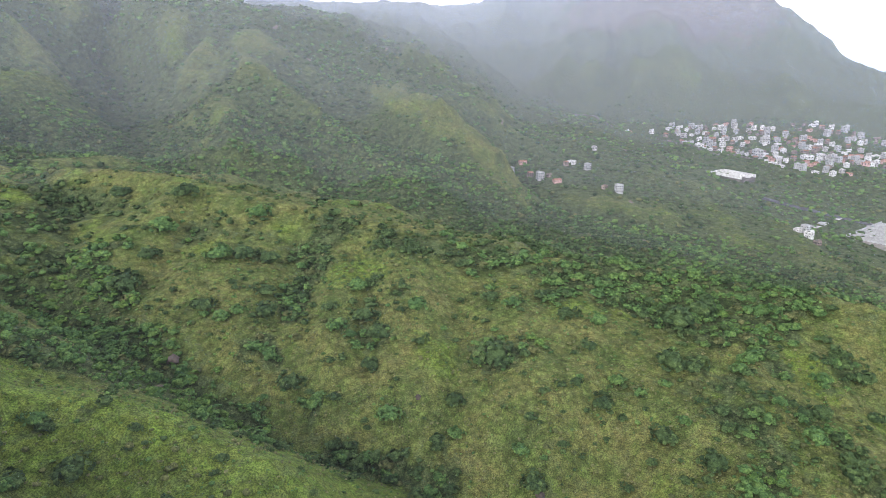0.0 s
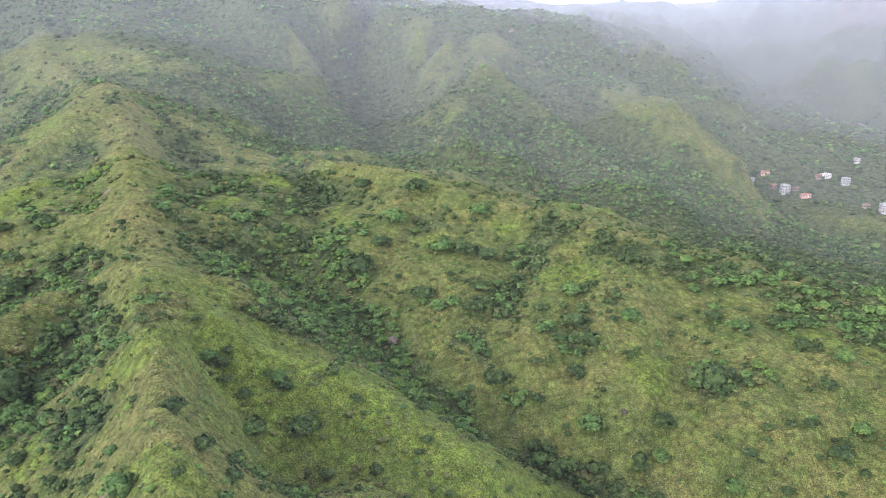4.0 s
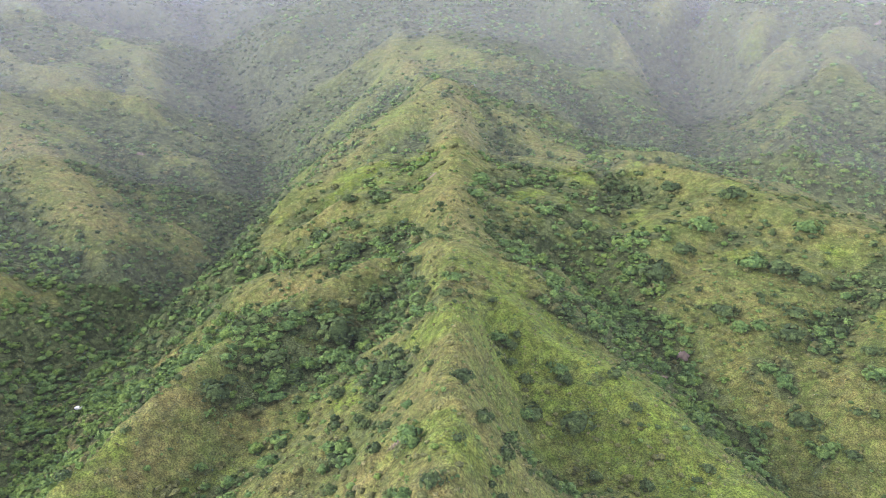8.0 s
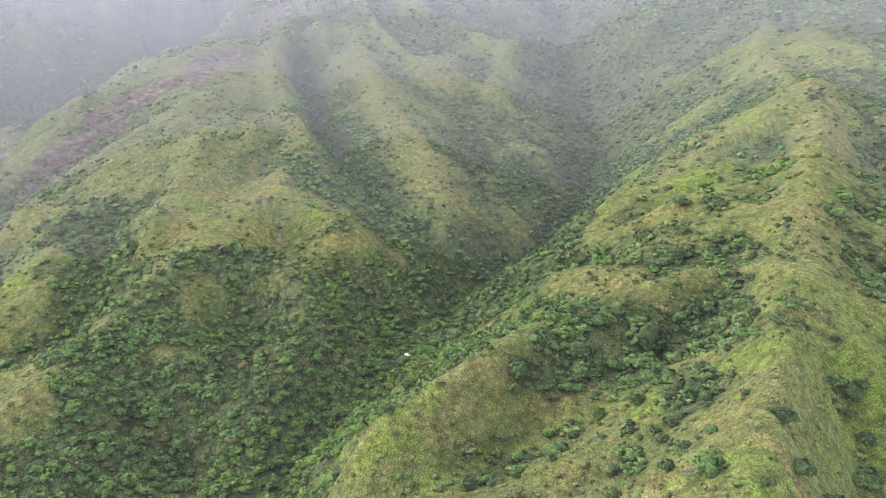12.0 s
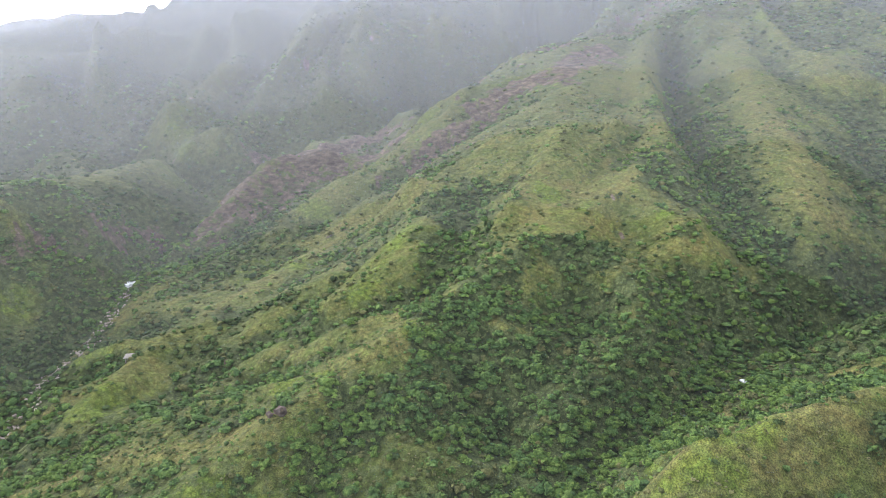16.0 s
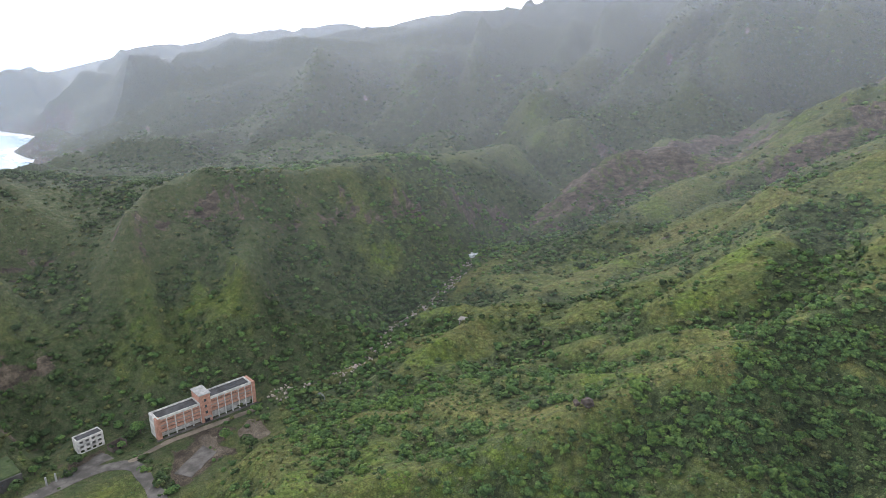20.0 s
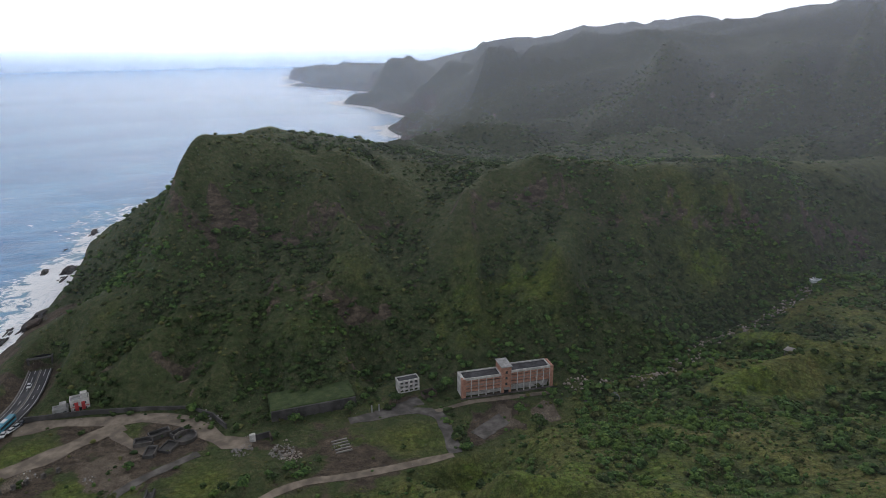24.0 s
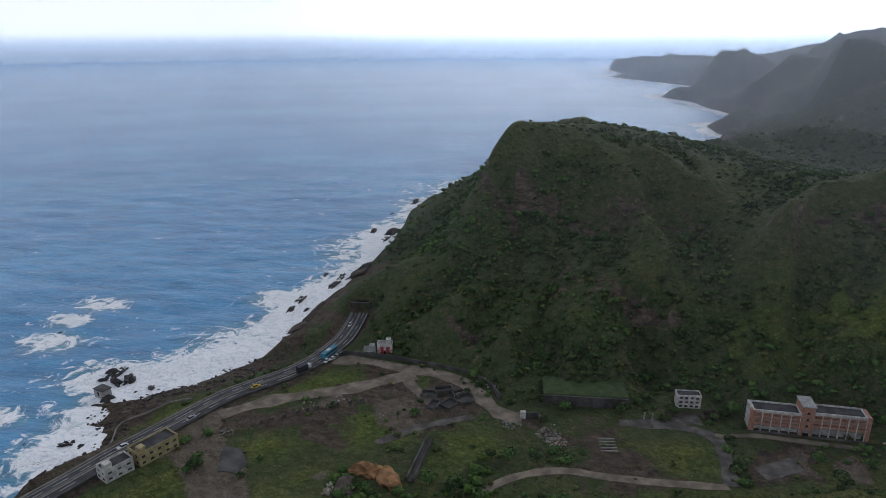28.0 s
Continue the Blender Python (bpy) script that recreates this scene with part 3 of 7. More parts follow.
OUTCROPS = [
    (14, 0.7, [(-473, -140), (-492, -118), (-547, -89), (-565, -61), (-654, -19)]),
    (16, 0.4, [(-771, 112), (-790, 154)]),
    (14, 0.75, [(-462, -294), (-605, -348), (-523, -255), (-597, -242), (-634, -226)]),
    (11, 0.6, [(-482, -140), (-497, -113)]),
    (14, 0.75, [(-534, -109), (-567, -70), (-554, -47), (-650, -9)]),
    (5, 0.5, [(-122, -352), (-155, -354), (-183, -352), (-185, -328), (-230, -336), (-259, -333), (-286, -329), (-323, -318), (-411, -328)]),
    (5, 0.5, [(-82, -386), (-99, -363)]),
    (4, 0.6, [(-25, -321), (-43, -312), (-61, -312), (-68, -309)]),
    (8, 0.4, [(-137, -344), (-123, -329)]),
    (5, 0.4, [(-27, -277), (-30, -274)]),
    (4, 0.5, [(34, -392), (28, -383)]),
    (5, 0.55, [(11, -384), (-5, -389)]),
    (4.5, 0.6, [(-15, -334), (-27, -315), (-44, -313), (-61, -312)]),
    (4, 0.45, [(40, -295), (25, -288)]),
    (4, 0.45, [(-19, -380), (-28, -374)]),
    (3, 0.5, [(-28, -276), (-30, -273)]),
    (5, 0.4, [(-154, -356), (-163, -349)]),
    (6, 0.4, [(-255, -333), (-287, -331)]),
    (4, 0.4, [(69, -320), (62, -305)]),
]
BARE_SOIL = [
    (9, 0.9, [(120, -221), (98, -227), (81, -236)]),
    (7, 0.9, [(85, -247), (66, -255), (50, -252)]),
    (8, 0.8, [(86, -220), (74, -210)]),
    (6, 0.9, [(75, -269), (65, -270)]),
    (8, 0.7, [(42, -235), (29, -246)]),
    (4, 0.8, [(3, -238), (-11, -227)]),
    (5, 0.8, [(-79, -229), (-84, -220)]),
    (5, 0.8, [(-92, -228), (-108, -233)]),
    (6, 0.7, [(-26, -225), (-35, -226)]),
    (6, 0.8, [(-52, -246), (-64, -250)]),
    (7, 0.7, [(168, -231), (178, -224)]),
    (5, 0.8, [(-88, -228), (-96, -221)]),
]
DUSTY_GROUND = [
    (9, 1, [(134, -205), (116, -184)]),
    (7, 1, [(133, -222), (132, -202)]),
    (5, 0.8, [(84, -244), (90, -239)]),
    (5, 0.8, [(53, -242), (59, -235)]),
    (3, 1, [(-115, -224), (-118, -218)]),
    (3, 0.9, [(-100, -232), (-98, -222)]),
]
GREEN_GROUND = [
    (6, 0.8, [(70, -231), (62, -216)]),
    (5, 0.7, [(102, -252), (85, -263)]),
    (6, 0.6, [(20, -228), (24, -220)]),
    (7, 0.5, [(102, -206), (84, -213)]),
    (7, 0.5, [(46, -258), (52, -264)]),
    (8, 0.5, [(-45, -228), (-62, -227)]),
    (6, 0.5, [(-111, -224), (-101, -219)]),
    (7, 0.5, [(138, -181), (133, -191)]),
    (6, 0.5, [(81, -192), (90, -184)]),
    (8, 0.8, [(-76, -195), (-75, -148), (-89, -143)]),
]
THICKETS = [
    (4, 1, [(34, -213), (16, -205), (27, -192)]),
    (3.5, 1, [(-78, -233), (-74, -212)]),
    (4, 1, [(-38, -260), (-13, -257), (1, -255)]),
    (3, 1, [(-71, -252), (-81, -255)]),
    (4, 0.9, [(-4, -218), (-17, -217)]),
    (3, 0.9, [(60, -228), (51, -210)]),
    (4, 0.9, [(72, -190), (57, -183)]),
    (4, 0.9, [(24, -261), (10, -251)]),
    (4, 1, [(-43, -264), (-63, -271)]),
    (4, 0.9, [(-121, -239), (-132, -237)]),
]
COAST = [(700, 4700), (800, 2600), (1150, 1700), (1080, 1250), (800, 850), (560, 600), (400, 420), (330, 300), (270, 120), (235, 0), (215, -70), (203, -122), (184, -180), (181, -193), (177, -204), (183, -219), (191, -236), (191, -244), (175, -260), (166, -267), (152, -285), (144, -304), (135, -322), (138, -340), (135, -360), (132, -398), (128, -432), (119, -493), (107, -580), (94, -671), (76, -727), (40, -800), (-150, -860), (-296, -962), (-263, -995), (-257, -1065), (-310, -1117), (-292, -1191), (-295, -1293), (-391, -1354), (-431, -1440), (-391, -1474), (-364, -1615), (-359, -1747), (-295, -1862), (-365, -1972), (-426, -2035), (-457, -2250), (-402, -2394), (-342, -2501), (-232, -2715), (-316, -2907), (-279, -3212), (-307, -3476), (-600, -3500), (-1500, -4100), (-2600, -4900)]
FLAT = [(167, -164), (158, -194), (144, -222), (124, -256), (104, -288), (84, -290), (64, -286), (38, -279), (20, -268), (8, -260), (-18, -260), (-48, -266), (-78, -267), (-92, -261), (-137, -259), (-140, -236), (-121, -209), (7, -190), (65, -181), (132, -171)]
FLAT_Z = 13.0
ROAD_PLAN = [(179.2, -136.3), (164.0, -170.8), (156.0, -190.9), (150.0, -203.6), (143.9, -216.5), (134.1, -236.7), (125.1, -248.3), (114.6, -259.8), (106.0, -274.5), (99.7, -295.8), (98.5, -313.1), (99.6, -334.2)]


def lattice(seed, n=256):
    return np.random.RandomState(seed).rand(n, n)


LATTICE = lattice(7)


def value_noise(x, y):
    n = 256
    xi, yi = np.floor(x).astype(int), np.floor(y).astype(int)
    fx, fy = x - xi, y - yi
    fx, fy = fx * fx * (3 - 2 * fx), fy * fy * (3 - 2 * fy)
    a, b = LATTICE[xi % n, yi % n], LATTICE[(xi + 1) % n, yi % n]
    c, d = LATTICE[xi % n, (yi + 1) % n], LATTICE[(xi + 1) % n, (yi + 1) % n]
    return (a * (1 - fx) + b * fx) * (1 - fy) + (c * (1 - fx) + d * fx) * fy - 0.5


def fbm(x, y, size, octaves=4, gain=0.5):
    out, amp, k = 0.0, 1.0, 1.0 / size
    for i in range(octaves):
        out = out + amp * value_noise(x * k + 17.3 * i, y * k - 9.1 * i)
        amp, k = amp * gain, k * 2.03
    return out


def inside(poly, x, y):
    hit = np.zeros(x.shape, bool)
    for (x0, y0), (x1, y1) in zip(poly, poly[1:] + poly[:1]):
        if y0 == y1:
            continue
        hit ^= ((y0 > y) != (y1 > y)) & (x < (x1 - x0) * (y - y0) / (y1 - y0) + x0)
    return hit


def away(line, x, y):
    """Distance in plan from a broken line."""
    best = np.full(x.shape, 1e9)
    for p, q in zip(line, line[1:]):
        dx, dy = q[0] - p[0], q[1] - p[1]
        k = np.clip(((x - p[0]) * dx + (y - p[1]) * dy) / (dx * dx + dy * dy + 1e-9), 0, 1)
        best = np.minimum(best, np.hypot(x - p[0] - k * dx, y - p[1] - k * dy))
    return best


SPAN, STEP, GROW = 288, 2.4, 0.0147      # grid: half its cells, metres in the middle, growth outwards
MID = (-60.0, -60.0)                     # where the grid is finest


def spread(i):
    return STEP * np.sinh(GROW * i) / GROW


def spot(v):
    return np.arcsinh(v * GROW / STEP) / GROW


SEA_POLY = COAST + [(4900, -4900), (4900, 4900), (700, 4900)]


def lay_land():
    """Stretch a skin over the crest and valley lines, from coarse to fine, then roughen it."""
    z = None
    for level in (16, 8, 4, 2, 1):
        n = 2 * SPAN // level + 1
        idx = (np.arange(n) * level - SPAN).astype(float)
        gx, gy = np.meshgrid(spread(idx) + MID[0], spread(idx) + MID[1], indexing="ij")
        total, count = np.zeros((n, n)), np.zeros((n, n))
        for pts in LINES.values():
            for p, q in zip(pts, pts[1:]):
                k = np.linspace(0, 1, max(2, int(math.dist(p[:2], q[:2]) / 1.5)))[:, None]
                s = np.array(p) * (1 - k) + np.array(q) * k
                i = np.clip(np.rint((spot(s[:, 0] - MID[0]) + SPAN) / level).astype(int), 0, n - 1)
                j = np.clip(np.rint((spot(s[:, 1] - MID[1]) + SPAN) / level).astype(int), 0, n - 1)
                np.add.at(total, (i, j), s[:, 2])
                np.add.at(count, (i, j), 1)
        fixed = count > 0
        value = np.where(fixed, total / np.maximum(count, 1), 0.0)
        wet = inside(SEA_POLY, gx, gy)
        value[wet], fixed[wet] = np.maximum(-0.5 - 0.06 * away(COAST, gx[wet], gy[wet]), -5.0), True
        if level <= 8:
            flat = inside(FLAT, gx, gy)
            value[flat], fixed[flat] = FLAT_Z, True
        if z is None:
            z = np.full((n, n), 90.0)
        else:
            zz = np.zeros((n, n))
            zz[::2, ::2] = z
            zz[1::2, ::2] = (z[1:] + z[:-1]) / 2
            zz[:, 1::2] = (zz[:, 2::2] + zz[:, :-2:2]) / 2
            z = zz
        for turn in range({16: 900, 8: 250, 4: 160, 2: 100, 1: 40}[level]):
            z[fixed] = value[fixed]
            p = np.pad(z, 1, mode="edge")
            z = (p[2:, 1:-1] + p[:-2, 1:-1] + p[1:-1, 2:] + p[1:-1, :-2]) / 4
    for turn in range(2):
        p = np.pad(z, 1, mode="edge")
        z = (p[2:, 1:-1] + p[:-2, 1:-1] + p[1:-1, 2:] + p[1:-1, :-2] + 2 * z) / 6
    return gx, gy, z, wet, flat


GX, GY, GZ, WET, FLAT_MASK = lay_land()


def soften(a, turns):
    for turn in range(turns):
        p = np.pad(a, 1, mode="edge")
        a = (p[2:, 1:-1] + p[:-2, 1:-1] + p[1:-1, 2:] + p[1:-1, :-2] + 2 * a) / 6
    return a


NEAR_FLAT = soften(FLAT_MASK.astype(float), 12)
NEAR_SEA = soften(WET.astype(float), 3)
LINE_DIST = np.full(GX.shape, 1e9)
for pts in LINES.values():
    LINE_DIST = np.minimum(LINE_DIST, away(pts, GX, GY))
FAR = np.clip((np.hypot(GX, GY) - 350) / 900, 0, 1)
TOWN = [(225, 850), (330, 900), (560, 830), (500, 640), (400, 640), (330, 720)]
WORKS = [(262, 640), (300, 640), (420, 560), (380, 420), (285, 410), (270, 520)]
VILLAGE = [(30, 600), (60, 660), (170, 620), (200, 560), (150, 530), (80, 570)]
SETTLED = soften((inside(TOWN, GX, GY) | inside(WORKS, GX, GY) | inside(VILLAGE, GX, GY)).astype(float), 6)
calm = (1 - 0.9 * SETTLED) * (1 - np.clip(NEAR_FLAT * 1.6, 0, 1)) * (1 - np.clip(NEAR_SEA * 2, 0, 1))
rough_by = calm * (0.10 + 0.90 * np.clip(LINE_DIST / (22 + 50 * FAR), 0, 1))
rough_by = rough_by * (1 - 0.2 * np.clip((GY - 800) / 200, 0, 1)) * (1 - 0.8 * np.exp(-(away(LINES["g_crest"], GX, GY) / 30) ** 2))
CELL = np.gradient(GX, axis=0)
CELL = np.maximum(CELL, np.gradient(GY, axis=1))


def blurred_noise(seed, cells):
    """Smooth noise over the grid, of a given wavelength in cells."""
    n = 2 * SPAN + 1
    i, j = np.meshgrid(np.arange(n) / cells + seed * 13.7, np.arange(n) / cells + seed * 7.1, indexing="ij")
    return value_noise(i, j) * 2


def run_downhill(field, steps):
    """Smear a field along the fall of the slope, so that it becomes ribs and gullies."""
    base = soften(GZ, 8)
    di = np.gradient(base, axis=0) / np.gradient(GX, axis=0) ** 2
    dj = np.gradient(base, axis=1) / np.gradient(GY, axis=1) ** 2
    size = np.hypot(di, dj) + 1e-9
    di, dj = di / size, dj / size
    n = 2 * SPAN
    out = field.copy()
    for way in (1, -1):
        i, j = np.meshgrid(np.arange(n + 1.0), np.arange(n + 1.0), indexing="ij")
        for step in range(steps):
            a, b = np.clip(np.rint(i), 0, n).astype(int), np.clip(np.rint(j), 0, n).astype(int)
            i, j = i + way * di[a, b], j + way * dj[a, b]
            out += field[np.clip(np.rint(i), 0, n).astype(int), np.clip(np.rint(j), 0, n).astype(int)]
    return soften(out / out.std(), 2)


RISE = np.clip(np.hypot(np.gradient(GZ, axis=0) / np.gradient(GX, axis=0), np.gradient(GZ, axis=1) / np.gradient(GY, axis=1)) / 0.45, 0.25 + 0.25 * FAR, 1.2)
ribs_wide = run_downhill(blurred_noise(1, 9), 32)
ribs_slim = run_downhill(blurred_noise(2, 4), 17)
ribs = 0.9 * (0.75 - np.abs(ribs_wide)) + 0.3 * ribs_wide + 0.55 * (0.75 - np.abs(ribs_slim))
RIB_SIZE = np.minimum(CELL, 14.0)
OFF_LINE = 0.1 + 0.9 * np.clip(LINE_DIST / (24 + 60 * FAR), 0, 1)
SPURS = np.zeros(GX.shape)                # above 0 on the small spurs, below 0 in the small gullies
for high, wide, line in FOLDS:
    fold = np.clip(1 - away(line, GX, GY) / wide, 0, 1) ** 1.4
    GZ = GZ + calm * OFF_LINE * high * fold
    SPURS = SPURS + np.sign(high) * fold
# the flanks fall away steeply at once below the crests
SHARP = [LINES[k] for k in ("spine", "spine_spur_right", "spine_spur_left", "spine_spur_left2", "b_crest", "b_crest2", "e3", "e2", "e2_toe", "e_mid", "e1", "g_spur")]
TO_SHARP = np.min([away(c, GX, GY) for c in SHARP], axis=0)
GZ = GZ - calm * 5.0 * np.clip(TO_SHARP / 16, 0, 1) * np.clip((70 - TO_SHARP) / 50, 0, 1)
GZ = GZ + rough_by * RISE * RIB_SIZE * (1.9 + 0.8 * FAR) * ribs + rough_by * (1 - FAR) * 3.0 * fbm(GX, GY, 40, 4) + calm * 1.5 * fbm(GX, GY, 10, 3) + 0.2 * fbm(GX, GY, 6, 2)
GZ = GZ + FAR * calm * OFF_LINE * 60 * np.clip((2500 + GY) / 700, 0.1, 1) * (0.22 - np.abs(fbm(GX, GY, 240, 5, 0.55)))
CRAG = np.exp(-(np.minimum(away(LINES["e1"], GX, GY), away(LINES["e1b"], GX, GY)) / 50) ** 2)
GZ = GZ + CRAG * (10.0 * np.abs(fbm(GX, GY, 34, 4, 0.6)) - 2.0)
FAR_COAST = np.clip((-GY - 850) / 120, 0, 1) * (1 - WET) * np.clip((2500 + GY) / 700, 0.05, 1)
TO_COAST = away(COAST, GX, GY)
GZ = GZ + FAR_COAST * (75 * np.clip((TO_COAST - 60) / 55, 0, 1) * np.exp(-(TO_COAST / 260) ** 2) * (1 - np.exp(-(LINE_DIST / 90) ** 2)) + 22 * ribs * np.clip(LINE_DIST / 60, 0, 1) * np.clip(TO_COAST / 120, 0, 1))
BACK_HILLS = np.clip((np.hypot(GX, GY) - 620) / 150, 0, 1) * np.clip((-GY - 150) / 150, 0, 1) * np.clip((1250 - np.hypot(GX, GY)) / 100, 0, 1) * (1 - WET)
GZ = GZ + BACK_HILLS * 30 * ribs * np.clip(LINE_DIST / 60, 0.15, 1) * np.clip(TO_COAST / 120, 0, 1)
DEEP_SEA = np.maximum(-0.5 - 0.06 * away(COAST, GX, GY), -5.0)
GZ = np.where(WET, np.minimum(GZ, DEEP_SEA), np.maximum(GZ, np.minimum(0.3 + 0.20 * away(COAST, GX, GY), 5.0)))


# the road runs on a cut shelf round the foot of the headland
TO_ROAD = away(ROAD_PLAN, GX, GY)
GZ = np.where(WET, GZ, np.minimum(GZ, FLAT_Z + 0.1 + 1.4 * np.clip(TO_ROAD - 7.5, 0, None)))


def ground(x, y):
    """Height of the ground under a place in the plan."""
    x, y = np.asarray(x, float), np.asarray(y, float)
    u = np.clip(spot(x - MID[0]) + SPAN, 0, 2 * SPAN - 1e-6)
    v = np.clip(spot(y - MID[1]) + SPAN, 0, 2 * SPAN - 1e-6)
    i, j = u.astype(int), v.astype(int)
    fu, fv = u - i, v - j
    return ((GZ[i, j] * (1 - fu) + GZ[i + 1, j] * fu) * (1 - fv) + (GZ[i, j + 1] * (1 - fu) + GZ[i + 1, j + 1] * fu) * fv)


def sample(field, x, y):
    i = np.clip(np.rint(spot(np.asarray(x, float) - MID[0]) + SPAN).astype(int), 0, 2 * SPAN)
    j = np.clip(np.rint(spot(np.asarray(y, float) - MID[1]) + SPAN).astype(int), 0, 2 * SPAN)
    return field[i, j]


SLOPE_X = np.gradient(GZ, axis=0) / np.gradient(GX, axis=0)
SLOPE_Y = np.gradient(GZ, axis=1) / np.gradient(GY, axis=1)
STEEP = np.hypot(SLOPE_X, SLOPE_Y)
HOLLOW = (soften(GZ, 40) - GZ) / (1 + FAR * 3) - 0.5 * ribs * rough_by   # above 0 in gullies, below 0 on crests
CRESTS = [LINES[k] for k in ("spine", "spine_spur_right", "spine_spur_left", "spine_spur_left2", "b_crest", "b_crest2", "e3", "e2", "e_mid")]
ON_CREST = np.max([np.exp(-(away(c, GX, GY) / 8.5) ** 2) for c in CRESTS], axis=0) * np.clip(0.65 + 1.3 * fbm(GX, GY, 28, 3), 0.1, 1)
ON_B = np.clip(GY / 40, 0, 1) * np.clip((330 - np.hypot(GX, GY)) / 40, 0, 1) * np.clip((GX + 70) / 40, 0, 1)
WOODED = np.clip((-GX - 100) / 60, 0, 1) * np.clip((150 - GY) / 80, 0, 1)          # the inland valley sides are wooded
SHADY = np.clip((-GY - 225) / 30, 0, 1) * np.clip((GX + 0.85 * np.abs(GY)) / (0.32 * np.abs(GY) + 1), 0, 1)                                            # and so are the steep headland hills, with backlit shade put into their colour
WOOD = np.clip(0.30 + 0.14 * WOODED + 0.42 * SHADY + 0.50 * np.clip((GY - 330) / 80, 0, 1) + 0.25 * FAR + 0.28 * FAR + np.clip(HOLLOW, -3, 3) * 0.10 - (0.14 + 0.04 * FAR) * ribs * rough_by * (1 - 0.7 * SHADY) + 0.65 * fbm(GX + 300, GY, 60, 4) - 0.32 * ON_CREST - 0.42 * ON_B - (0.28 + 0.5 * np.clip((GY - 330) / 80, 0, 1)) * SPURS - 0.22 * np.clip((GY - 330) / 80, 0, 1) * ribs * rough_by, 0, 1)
for name, reach, much in (("v_stream", 55, 0.75), ("f_foot", 60, 0.6), ("c_valley", 90, 0.4), ("b_foot", 14, 0.25)):
    WOOD = np.clip(WOOD + much * np.exp(-(away(LINES[name], GX, GY) / reach) ** 2), 0, 1)
WOOD = np.clip(WOOD + 0.35 * np.clip((np.hypot(GX, GY) - 550) / 200, 0, 1), 0, 1)
WOOD = np.where(NEAR_FLAT > 0.3, np.clip(0.45 + 0.9 * fbm(GX, GY, 30, 3), 0, 1), WOOD)
WOOD = np.clip(WOOD - 0.6 * np.exp(-(away(LINES["spine_spur_right"], GX, GY) / 20) ** 2), 0, 1)
ROCK = np.clip((STEEP - 1.25) * 0.6, 0, 0.25)
for name, reach, much in (("e1", 42, 0.54), ("e1b", 30, 0.12), ("d_cliff", 170, 0.85), ("d_top", 90, 0.45), ("g_cliff", 12, 0.14), ("f_cliff", 12, 0.16)):
    if name in LINES:
        ROCK = np.clip(ROCK + much * np.exp(-(away(LINES[name], GX, GY) / reach) ** 2), 0, 1)
for band, reach, much in (([(-11, -345), (-32, -330), (-45, -319), (-63, -308)], 9, 0.30), ([(75, -303), (54, -301), (27, -299)], 8, 0.28), ([(41, -398), (27, -391), (-1, -388), (-27, -381), (-71, -373)], 13, 0.28)):
    ROCK = np.clip(ROCK + much * np.exp(-(away(band, GX, GY) / reach) ** 2), 0, 1)
SHORE = np.exp(-(away(COAST, GX, GY) / (13 + 45 * FAR)) ** 2) * (GY < 300)
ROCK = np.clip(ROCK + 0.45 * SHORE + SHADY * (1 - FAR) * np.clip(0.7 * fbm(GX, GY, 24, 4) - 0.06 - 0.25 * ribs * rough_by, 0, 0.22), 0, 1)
LUSH = np.clip(1.0 * np.exp(-(away(LINES["spine_spur_right"], GX, GY) / 24) ** 2) + 0.9 * np.clip(fbm(GX + 55, GY + 910, 26, 3) * 3.2 - 0.45, 0, 1), 0, 1)
F_SLOPE = np.clip((-GY - 200) / 60, 0, 1) * np.clip((460 - np.hypot(GX, GY)) / 60, 0, 1) * np.clip((-GX - 45) / 30, 0, 1) * (1 - 0.6 * SHADY)
LUSH = np.clip(LUSH + F_SLOPE * np.clip(0.05 + 1.5 * fbm(GX + 20, GY, 24, 4), 0, 0.35), 0, 1)
WOOD = np.clip(WOOD - 0.30 * F_SLOPE * np.clip(0.6 + 1.6 * fbm(GX + 20, GY, 38, 4), 0, 1), 0, 1)
for (lx, ly), reach in zip([(-136, -300), (-136, -268), (-120, -329), (-249, -313), (-83, -288), (-231, -218), (-213, -75), (-218, -247)], (22, 14, 20, 18, 16, 16, 10, 14)):
    LUSH = np.maximum(LUSH, 0.4 * np.exp(-(np.hypot(GX - lx, GY - ly) / reach) ** 2))
DRY = np.clip(0.7 * ON_CREST + 0.18 * ribs * rough_by + 0.5 * fbm(GX, GY - 700, 50, 3), -0.5, 1)
RAGGED = 1 + 1.5 * fbm(GX + 130, GY, 12, 3)


def patches(rows, edge=1.5):
    """How much of each place lies in one of the patches, with ragged edges."""
    out = np.zeros(GX.shape)
    for reach, much, line in rows:
        out = np.maximum(out, much * np.clip(edge - away(line, GX, GY) / reach * RAGGED, 0, 1))
    return out


STRAWY, WOODY, GRASSY, THICK = patches(STRAW), patches(WOODS), patches(MEADOWS), patches(THICKETS)
WOODY = np.maximum(WOODY, THICK)
DRY = np.clip(np.maximum(DRY, STRAWY) + 0.3 * SPURS * (1 - 0.6 * WOODED), -0.5, 1)
WOOD = np.clip(np.maximum(WOOD * (1 - 0.75 * STRAWY) * (1 - 0.7 * GRASSY) - 0.1 * (1 - FAR), 0.95 * WOODY), 0, 1)
LUSH = np.maximum(LUSH * (1 - 0.7 * STRAWY) * (1 - 0.6 * WOODY), GRASSY * (1 - 0.25 * (GY < -200)))
ROCK = np.clip(ROCK + patches(OUTCROPS) * np.where(GY < -250, 0.75, 1.0), 0, 1)
BARE = np.clip(NEAR_FLAT * (0.28 + 1.0 * fbm(GX, GY + 500, 34, 3)), 0, 1)
